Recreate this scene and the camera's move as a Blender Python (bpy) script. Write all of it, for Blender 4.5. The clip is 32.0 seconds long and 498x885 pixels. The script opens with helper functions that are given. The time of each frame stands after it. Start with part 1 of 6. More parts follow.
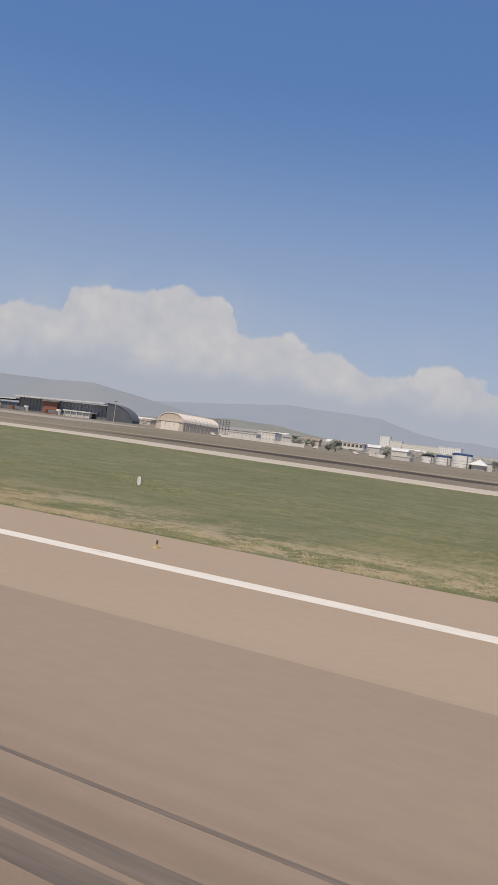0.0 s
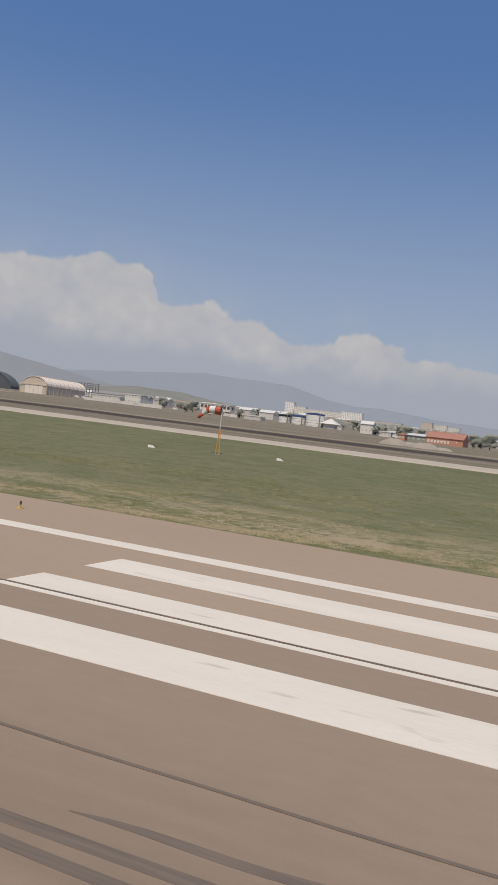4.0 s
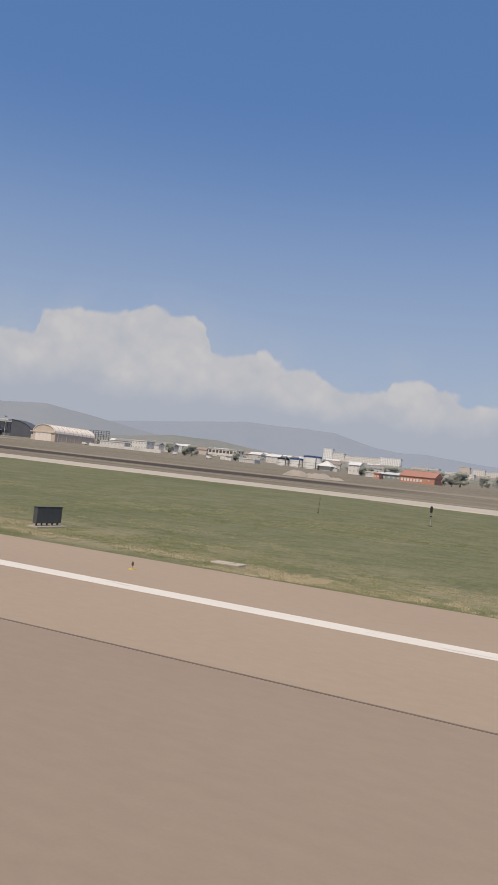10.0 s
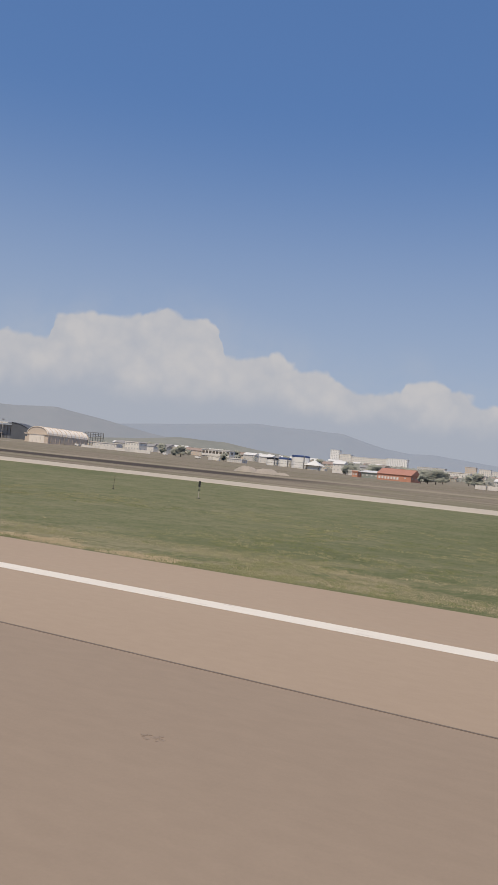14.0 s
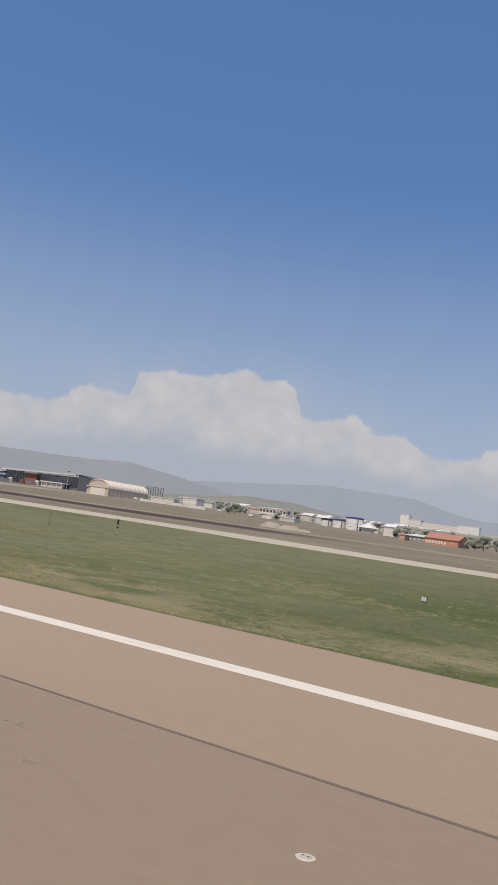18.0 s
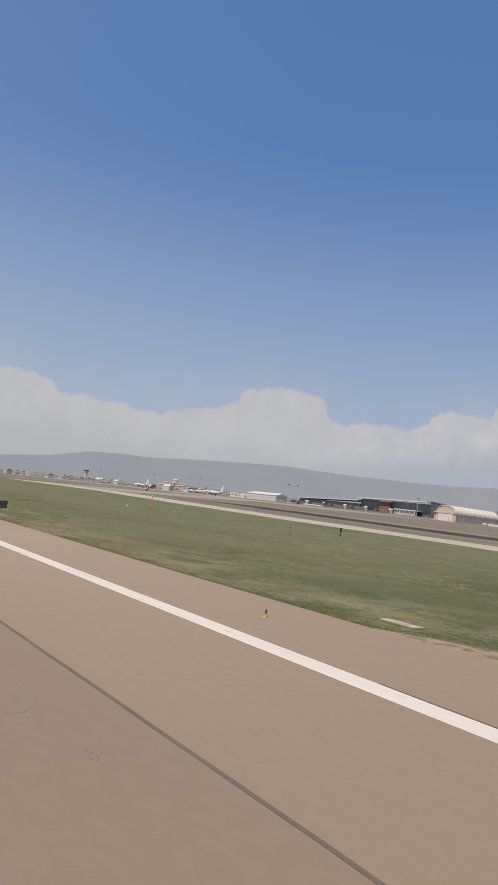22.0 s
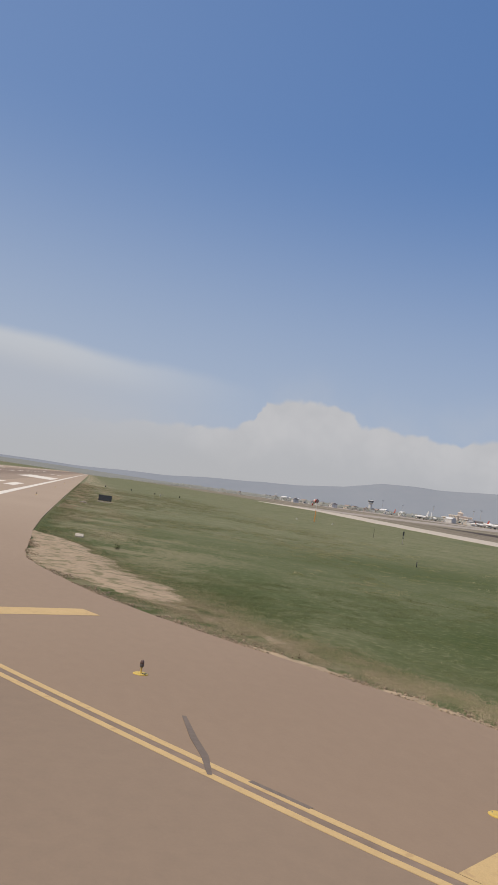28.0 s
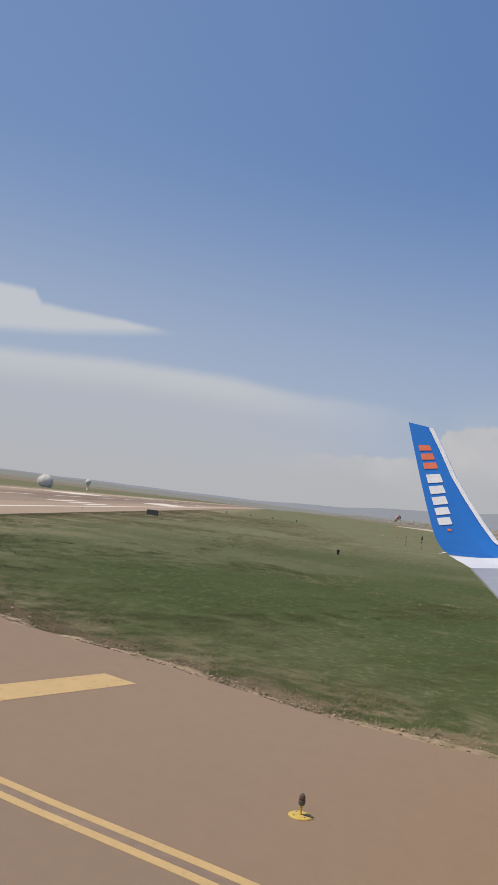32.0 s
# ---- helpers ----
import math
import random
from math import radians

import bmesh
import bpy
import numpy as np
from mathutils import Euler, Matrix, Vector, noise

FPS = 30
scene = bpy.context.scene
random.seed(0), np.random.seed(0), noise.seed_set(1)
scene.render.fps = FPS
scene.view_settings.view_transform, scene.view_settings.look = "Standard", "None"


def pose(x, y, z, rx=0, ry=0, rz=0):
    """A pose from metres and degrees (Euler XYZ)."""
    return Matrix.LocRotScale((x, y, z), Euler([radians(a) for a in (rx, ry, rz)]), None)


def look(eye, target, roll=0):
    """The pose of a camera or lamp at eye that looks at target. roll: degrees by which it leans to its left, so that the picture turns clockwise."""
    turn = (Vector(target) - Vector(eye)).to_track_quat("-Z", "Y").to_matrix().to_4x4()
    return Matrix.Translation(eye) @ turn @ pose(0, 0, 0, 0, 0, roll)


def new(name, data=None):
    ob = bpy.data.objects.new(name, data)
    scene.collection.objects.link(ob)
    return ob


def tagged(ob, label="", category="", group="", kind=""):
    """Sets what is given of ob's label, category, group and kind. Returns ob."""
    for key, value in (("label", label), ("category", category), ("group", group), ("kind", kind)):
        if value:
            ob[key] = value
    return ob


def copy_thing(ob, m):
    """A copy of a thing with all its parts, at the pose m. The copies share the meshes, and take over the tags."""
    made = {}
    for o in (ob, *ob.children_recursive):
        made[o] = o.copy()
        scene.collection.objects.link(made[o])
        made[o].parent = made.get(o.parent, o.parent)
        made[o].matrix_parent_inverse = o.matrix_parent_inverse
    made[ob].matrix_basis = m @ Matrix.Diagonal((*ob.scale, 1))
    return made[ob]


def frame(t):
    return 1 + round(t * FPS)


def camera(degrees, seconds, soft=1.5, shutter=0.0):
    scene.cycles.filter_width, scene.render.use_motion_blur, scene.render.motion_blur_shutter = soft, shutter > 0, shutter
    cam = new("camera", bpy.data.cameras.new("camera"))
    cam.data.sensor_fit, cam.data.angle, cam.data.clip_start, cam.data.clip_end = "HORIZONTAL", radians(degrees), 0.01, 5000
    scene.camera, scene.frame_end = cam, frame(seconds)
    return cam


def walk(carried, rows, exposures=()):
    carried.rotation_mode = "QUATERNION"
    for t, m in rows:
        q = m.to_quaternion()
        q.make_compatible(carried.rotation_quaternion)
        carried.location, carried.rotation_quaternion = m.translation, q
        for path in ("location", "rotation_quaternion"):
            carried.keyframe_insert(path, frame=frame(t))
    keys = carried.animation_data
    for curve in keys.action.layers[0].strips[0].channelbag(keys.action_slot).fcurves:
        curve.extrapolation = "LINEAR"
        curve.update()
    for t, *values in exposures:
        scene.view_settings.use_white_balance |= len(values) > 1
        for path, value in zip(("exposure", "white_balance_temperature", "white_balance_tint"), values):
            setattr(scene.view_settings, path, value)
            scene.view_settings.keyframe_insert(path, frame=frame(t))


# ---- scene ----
EXPOSURES = [(0.0, 0.0), (2.5, 0.0), (3.8, -0.18), (4.5, -0.16), (7.0, 0.0), (10.0, -0.02), (12.0, -0.08), (16.0, -0.02), (21.0, 0.0), (23.1, -0.03), (24.0, -0.08), (27.0, -0.06), (28.0, 0.0), (30.0, 0.03), (32.0, -0.01)]
cam = camera(33.29, 32.0, soft=1.1)
# seconds, x, y, z, yaw, pitch, roll
PATH = [
    (0.0, 0.00, 1.42, 3.81, 29.28, 0.65, -7.37),
    (0.5, 9.52, 1.39, 3.80, 28.88, 1.23, -7.08),
    (1.0, 18.53, 1.39, 3.79, 28.27, 1.41, -6.87),
    (1.5, 27.04, 1.40, 3.80, 27.60, 1.22, -6.50),
    (2.0, 35.06, 1.43, 3.80, 26.85, 0.81, -6.35),
    (2.5, 42.57, 1.45, 3.80, 26.04, 0.29, -6.38),
    (3.0, 49.63, 1.47, 3.81, 25.20, -0.25, -6.57),
    (3.5, 56.26, 1.47, 3.80, 24.47, -0.68, -6.66),
    (4.0, 62.57, 1.45, 3.80, 23.92, -0.86, -6.66),
    (4.5, 68.62, 1.44, 3.80, 23.47, -0.88, -6.67),
    (5.0, 74.45, 1.41, 3.80, 23.91, -0.64, -6.18),
    (5.5, 80.06, 1.38, 3.80, 24.84, -0.22, -5.67),
    (6.0, 85.41, 1.34, 3.80, 25.87, 0.28, -5.31),
    (6.5, 90.48, 1.31, 3.80, 26.60, 0.79, -5.02),
    (7.0, 95.24, 1.30, 3.77, 26.65, 1.22, -4.45),
    (7.5, 99.70, 1.30, 3.81, 26.86, 1.53, -4.48),
    (8.0, 103.92, 1.32, 3.81, 27.15, 1.75, -4.49),
    (8.5, 108.04, 1.36, 3.81, 27.43, 1.91, -4.90),
    (9.0, 112.07, 1.42, 3.80, 27.62, 1.95, -5.19),
    (9.5, 115.98, 1.48, 3.81, 27.68, 2.04, -5.62),
    (10.0, 119.76, 1.54, 3.81, 27.64, 2.10, -5.99),
    (10.5, 123.39, 1.58, 3.81, 27.74, 2.21, -6.36),
    (11.0, 126.90, 1.62, 3.81, 27.74, 2.36, -6.53),
    (11.5, 130.35, 1.66, 3.81, 27.78, 2.36, -6.48),
    (12.0, 133.76, 1.71, 3.81, 27.85, 2.42, -6.55),
    (12.5, 137.12, 1.76, 3.81, 27.92, 2.38, -6.50),
    (13.0, 140.39, 1.81, 3.82, 28.13, 2.33, -6.43),
    (13.5, 143.52, 1.86, 3.80, 28.40, 2.25, -6.15),
    (14.0, 146.48, 1.92, 3.80, 28.61, 2.16, -5.59),
    (14.5, 149.28, 2.01, 3.80, 28.74, 2.15, -5.23),
    (15.0, 151.95, 2.13, 3.80, 28.79, 2.32, -5.28),
    (15.5, 154.53, 2.28, 3.81, 28.74, 2.73, -5.71),
    (16.0, 157.08, 2.46, 3.83, 28.58, 3.50, -6.22),
    (16.5, 159.62, 2.66, 3.82, 28.67, 4.29, -6.71),
    (17.0, 162.20, 2.89, 3.81, 29.47, 4.92, -7.19),
    (17.5, 164.78, 3.15, 3.81, 31.36, 5.41, -7.61),
    (18.0, 167.36, 3.47, 3.81, 33.65, 5.75, -7.85),
    (18.5, 169.94, 3.87, 3.79, 35.93, 5.92, -8.14),
    (19.0, 172.50, 4.36, 3.80, 38.25, 5.91, -8.20),
    (19.5, 175.03, 4.94, 3.81, 40.77, 5.76, -8.02),
    (20.0, 177.54, 5.62, 3.81, 43.38, 5.48, -7.89),
    (20.5, 180.03, 6.39, 3.80, 46.95, 4.96, -7.84),
    (21.0, 182.51, 7.27, 3.80, 51.61, 4.43, -7.62),
    (21.5, 184.99, 8.27, 3.79, 55.87, 4.23, -7.40),
    (22.0, 187.46, 9.39, 3.80, 58.58, 4.42, -7.11),
    (22.5, 189.88, 10.63, 3.81, 61.97, 4.51, -6.90),
    (23.0, 192.24, 11.98, 3.79, 64.28, 4.75, -7.08),
    (23.5, 194.55, 13.45, 3.80, 66.73, 5.18, -7.43),
    (24.0, 196.81, 15.07, 3.79, 68.72, 5.52, -7.50),
    (24.5, 199.07, 16.85, 3.81, 70.98, 5.71, -7.69),
    (25.0, 201.28, 18.78, 3.80, 73.02, 5.51, -7.59),
    (25.5, 203.46, 20.81, 3.80, 74.81, 5.15, -7.68),
    (26.0, 205.63, 22.94, 3.80, 76.36, 4.80, -8.06),
    (26.5, 207.81, 25.16, 3.80, 77.65, 4.69, -8.54),
    (27.0, 210.02, 27.47, 3.80, 78.66, 4.99, -8.59),
    (27.5, 212.24, 29.86, 3.78, 79.11, 5.37, -8.77),
    (28.0, 214.42, 32.35, 3.81, 79.11, 3.83, -8.90),
    (28.5, 216.53, 34.93, 3.80, 79.48, 3.68, -8.83),
    (29.0, 218.63, 37.62, 3.81, 80.17, 3.77, -8.40),
    (29.5, 220.70, 40.37, 3.79, 80.69, 3.82, -8.17),
    (30.0, 222.65, 43.14, 3.82, 81.57, 3.84, -7.22),
    (30.5, 224.47, 45.91, 3.81, 84.24, 3.85, -6.88),
    (31.0, 226.12, 48.72, 3.82, 86.87, 4.09, -7.10),
    (31.5, 227.57, 51.56, 3.79, 89.05, 4.37, -7.47),
    (32.0, 228.79, 54.44, 3.79, 91.56, 4.32, -7.43),
]
walk(cam, [(t, pose(x, y, z, 90 + pitch, roll, yaw)) for t, x, y, z, yaw, pitch, roll in PATH], EXPOSURES)

# ---------- world and sun ----------
SUN_WAY = Vector((0.09, -0.47, 0.88)).normalized()      # towards the sun
world = bpy.data.worlds.new("sky")
scene.world = world
world.use_nodes = True
wt = world.node_tree
wt.nodes.clear()


def wmath(op, a, b=None, c=None, clamp=False):
    n = wt.nodes.new("ShaderNodeMath")
    n.operation = op
    n.use_clamp = clamp
    for i, v in enumerate((a, b, c)):
        if v is None:
            continue
        if isinstance(v, (int, float)):
            n.inputs[i].default_value = v
        else:
            wt.links.new(v, n.inputs[i])
    return n.outputs[0]


def wmix(fac, a, b):
    n = wt.nodes.new("ShaderNodeMix")
    n.data_type = "RGBA"
    socks = [s for s in n.inputs if s.type == "RGBA"]
    if isinstance(fac, (int, float)):
        n.inputs[0].default_value = fac
    else:
        wt.links.new(fac, n.inputs[0])
    for s, v in zip(socks, (a, b)):
        if isinstance(v, tuple):
            s.default_value = (*v, 1)
        else:
            wt.links.new(v, s)
    return [s for s in n.outputs if s.type == "RGBA"][0]


def wsmooth(v, lo, hi):
    n = wt.nodes.new("ShaderNodeMapRange")
    n.interpolation_type = "SMOOTHSTEP"
    wt.links.new(v, n.inputs[0])
    n.inputs[1].default_value, n.inputs[2].default_value = lo, hi
    return n.outputs[0]


def wnoise(vec, scale, detail, rough=0.55, dist=0.0):
    n = wt.nodes.new("ShaderNodeTexNoise")
    wt.links.new(vec, n.inputs["Vector"])
    n.inputs["Scale"].default_value, n.inputs["Detail"].default_value = scale, detail
    n.inputs["Roughness"].default_value, n.inputs["Distortion"].default_value = rough, dist
    return n.outputs["Fac"]


sky = wt.nodes.new("ShaderNodeTexSky")
sky.sky_type = "NISHITA"
sky.sun_disc = False
sky.sun_elevation = math.asin(SUN_WAY.z)
sky.sun_rotation = math.atan2(SUN_WAY.x, SUN_WAY.y)
sky.air_density, sky.dust_density, sky.ozone_density = 1.0, 0.6, 1.6

way = wt.nodes.new("ShaderNodeTexCoord").outputs["Generated"]
sep = wt.nodes.new("ShaderNodeSeparateXYZ")
wt.links.new(way, sep.inputs[0])
azim = AZIM = wmath("MULTIPLY", wmath("ARCTAN2", wmath("MULTIPLY", sep.outputs[0], -1.0), sep.outputs[1]), 57.2958)
elev = wmath("MULTIPLY", wmath("ARCSINE", sep.outputs[2]), 57.2958)

def wcurve(points, along=None):
    """A height in degrees by azimuth, through the given points."""
    a0, a1 = points[0][0], points[-1][0]
    azim = along or AZIM
    ramp = wt.nodes.new("ShaderNodeValToRGB")
    wt.links.new(wmath("DIVIDE", wmath("SUBTRACT", azim, a0), a1 - a0, clamp=True), ramp.inputs[0])
    els = ramp.color_ramp.elements
    els[0].position, els[0].color = 0.0, (points[0][1] / 15,) * 3 + (1,)
    els[1].position, els[1].color = 1.0, (points[-1][1] / 15,) * 3 + (1,)
    for a, h in points[1:-1]:
        els.new((a - a0) / (a1 - a0)).color = (h / 15,) * 3 + (1,)
    return wmath("MULTIPLY", ramp.outputs[0], 15.0)


# cumulus bank: height of its top over the horizon by azimuth, over the town and then down the runway
BANK_TOWN = [(0, 5.5), (10, 6.0), (13.3, 6.2), (14.9, 7.0), (16.4, 7.5), (18.5, 7.2), (18.9, 6.8), (20.1, 6.4), (22.4, 6.7), (24, 7.45), (26.7, 7.75), (27.3, 8.4), (28.6, 8.45), (29.3, 8.0),
             (31.3, 8.0), (31.7, 9.7), (32.5, 10.2), (34.2, 10.3), (34.7, 10.8), (35.3, 11.05), (36.1, 10.8), (36.8, 10.3), (38.2, 9.8), (39.8, 9.75), (40.9, 10.0), (41.9, 9.85), (42.7, 9.2), (43.0, 8.05),
             (44.2, 8.1), (46.5, 7.95), (46.9, 7.2), (50, 6.85)]
BANK_WEST = [(50, 6.85), (52.4, 6.7), (53.8, 6.8), (53.9, 7.6), (54.5, 8.2), (55.7, 8.5), (58.5, 8.5), (59.7, 8.2), (60.1, 7.3), (61, 6.75), (64.9, 6.35), (65.5, 5.8), (67.9, 6.0), (69.4, 6.0), (70.6, 6.45),
             (71.3, 6.1), (72.3, 6.1), (72.9, 6.6), (73.6, 7.1), (74.8, 7.45), (77.0, 7.35), (79.0, 7.05), (79.6, 5.4), (81, 4.75), (86, 4.4), (92, 3.4), (100, 2.5), (120, 2.0)]
puff = wnoise(way, 26.0, 4.0, 0.5)
billow = wnoise(way, 9.0, 4.0, 0.6)
# rounded lobes push the outline sideways
lobed = wmath("ADD", azim, wmath("MULTIPLY", wmath("SUBTRACT", wnoise(way, 34.0, 2.0, 0.5), 0.5), 1.5))
west = wmath("GREATER_THAN", lobed, 50.0)
top = wmath("ADD", wmath("MULTIPLY", wcurve(BANK_TOWN, lobed), wmath("SUBTRACT", 1.0, west)), wmath("MULTIPLY", wcurve(BANK_WEST, lobed), west))
shoulder = wcurve([(0, 5.5), (14, 6.5), (18, 7.3), (21, 6.6), (28, 8.2), (33, 9.8), (37, 10.3), (42, 9.6), (47, 7.8), (52, 7.0), (57, 8.2), (62, 7.0), (70, 6.2), (76, 7.2), (81, 5.6), (92, 3.4), (120, 2.0)])
warp = wt.nodes.new("ShaderNodeVectorMath")
warp.operation = "MULTIPLY_ADD"
fine_n = wt.nodes.new("ShaderNodeTexNoise")
wt.links.new(way, fine_n.inputs["Vector"])
fine_n.inputs["Scale"].default_value, fine_n.inputs["Detail"].default_value = 30.0, 3.0
wt.links.new(fine_n.outputs["Color"], warp.inputs[0])
warp.inputs[1].default_value = (0.035, 0.035, 0.035)
wt.links.new(way, warp.inputs[2])


def wcells(scale):
    n = wt.nodes.new("ShaderNodeTexVoronoi")
    n.feature = "SMOOTH_F1"
    wt.links.new(warp.outputs[0], n.inputs["Vector"])
    n.inputs["Scale"].default_value, n.inputs["Smoothness"].default_value = scale, 0.2
    return n.outputs["Distance"]


heads, knobs = wcells(24.0), wcells(62.0)
edge = wmath("ADD", wmath("MULTIPLY", wmath("SUBTRACT", 0.40, heads), 0.7), wmath("MULTIPLY", wmath("SUBTRACT", 0.40, knobs), 0.35))
under = wmath("SUBTRACT", wmath("ADD", top, edge), elev)
veil = wmath("MULTIPLY", wsmooth(wmath("SUBTRACT", shoulder, elev), -3.2, 0.6), wmath("MULTIPLY", wsmooth(billow, 0.3, 0.7), 0.32))
bank = wmath("MULTIPLY", wmath("MULTIPLY", wsmooth(under, -0.08, 0.3), 0.93), wsmooth(azim, 97.0, 80.0))
# sunlit heads over a hazy blue-grey body
far_f = wsmooth(azim, 46.0, 58.0)
relief = wmath("ADD", wmath("MULTIPLY", wmath("SUBTRACT", 0.42, heads), 0.55), wmath("MULTIPLY", wmath("SUBTRACT", 0.42, knobs), 0.3))
low_edge = wmath("SUBTRACT", wmath("ADD", 4.9, wmath("MULTIPLY", wmath("SUBTRACT", billow, 0.5), 5.0)), wmath("MULTIPLY", far_f, 1.6))
body_f = wsmooth(wmath("SUBTRACT", elev, low_edge), -1.1, 1.3)
body_f = wmath("MULTIPLY", body_f, wmath("ADD", wmath("ADD", 0.82, relief), wmath("MULTIPLY", wmath("SUBTRACT", puff, 0.5), 0.9), clamp=True))
body_f = wmath("MAXIMUM", body_f, wmath("MULTIPLY", wsmooth(under, 2.2, 0.2), 0.55))
# a thin sheet far down the runway, and a brighter streak over it
sheet_t = wmath("ADD", wcurve([(70, 7.0), (79.4, 7.7), (83.3, 8.15), (88, 8.2), (94, 8.8), (102, 8.85), (110, 8.45), (120, 8.5)]), wmath("MULTIPLY", wmath("SUBTRACT", billow, 0.5), 0.7))
sheet_d = wmath("SUBTRACT", sheet_t, elev)
sheet = wmath("MULTIPLY", wmath("MULTIPLY", wsmooth(sheet_d, -0.15, 0.75), wsmooth(azim, 77.0, 95.0)), wmath("SUBTRACT", 0.9, wmath("MULTIPLY", wsmooth(sheet_d, 1.2, 3.0), 0.25)))
streak_t = wmath("ADD", wcurve([(90, 10.9), (97.5, 11.05), (100.6, 11.4), (104.5, 11.5), (107.3, 11.7), (107.9, 12.4), (110, 12.4), (118, 12.8)]), wmath("MULTIPLY", wmath("SUBTRACT", puff, 0.5), 0.5))
streak_b = wcurve([(90, 10.95), (97.5, 10.9), (101, 10.3), (106, 9.55), (110, 9.1), (118, 8.9)])
wisp = wmath("MULTIPLY", wsmooth(wmath("SUBTRACT", streak_t, elev), -0.1, 0.4), wsmooth(wmath("SUBTRACT", elev, streak_b), -0.15, 0.75))
wisp = wmath("MULTIPLY", wmath("MULTIPLY", wisp, wsmooth(azim, 96.0, 101.0)), 0.85)
murk = wmath("MULTIPLY", wmath("MULTIPLY", wsmooth(elev, 5.5, 0.6), wsmooth(azim, 62.0, 88.0)), 0.75)
haze = wmath("ADD", wmath("MULTIPLY", wsmooth(elev, 25.0, 1.5), 0.82), wmath("MULTIPLY", wsmooth(azim, 50.0, 118.0), 0.19), clamp=True)
K = 10.0        # the background's strength is a tenth


def lit(r, g, b):
    return (r * K, g * K, b * K)


c_sky = wmix(0.55, sky.outputs[0], (0.84, 2.07, 5.18))
c_hazed = wmix(haze, c_sky, lit(0.398, 0.458, 0.565))
c_veiled = wmix(veil, c_hazed, lit(0.48, 0.50, 0.545))
c_sheet = wmix(sheet, c_veiled, wmix(wsmooth(sheet_d, 0.6, 3.2), lit(0.525, 0.545, 0.58), lit(0.465, 0.475, 0.505)))
c_wisp = wmix(wisp, c_sheet, lit(0.56, 0.58, 0.61))
c_bank = wmix(body_f, wmix(far_f, lit(0.405, 0.434, 0.50), lit(0.457, 0.46, 0.478)), wmix(far_f, lit(0.57, 0.555, 0.56), lit(0.535, 0.53, 0.54)))
c_all = wmix(murk, wmix(bank, c_wisp, c_bank), lit(0.455, 0.457, 0.467))
back = wt.nodes.new("ShaderNodeBackground")
back.inputs["Strength"].default_value = 0.1
wt.links.new(c_all, back.inputs["Color"])
out = wt.nodes.new("ShaderNodeOutputWorld")
wt.links.new(back.outputs[0], out.inputs[0])

sun = new("sun", bpy.data.lights.new("sun", "SUN"))
sun.data.energy, sun.data.angle, sun.data.color = 3.75, radians(0.6), (1.0, 0.87, 0.69)
sun.matrix_world = look((0, 0, 60), Vector((0, 0, 60)) - SUN_WAY)


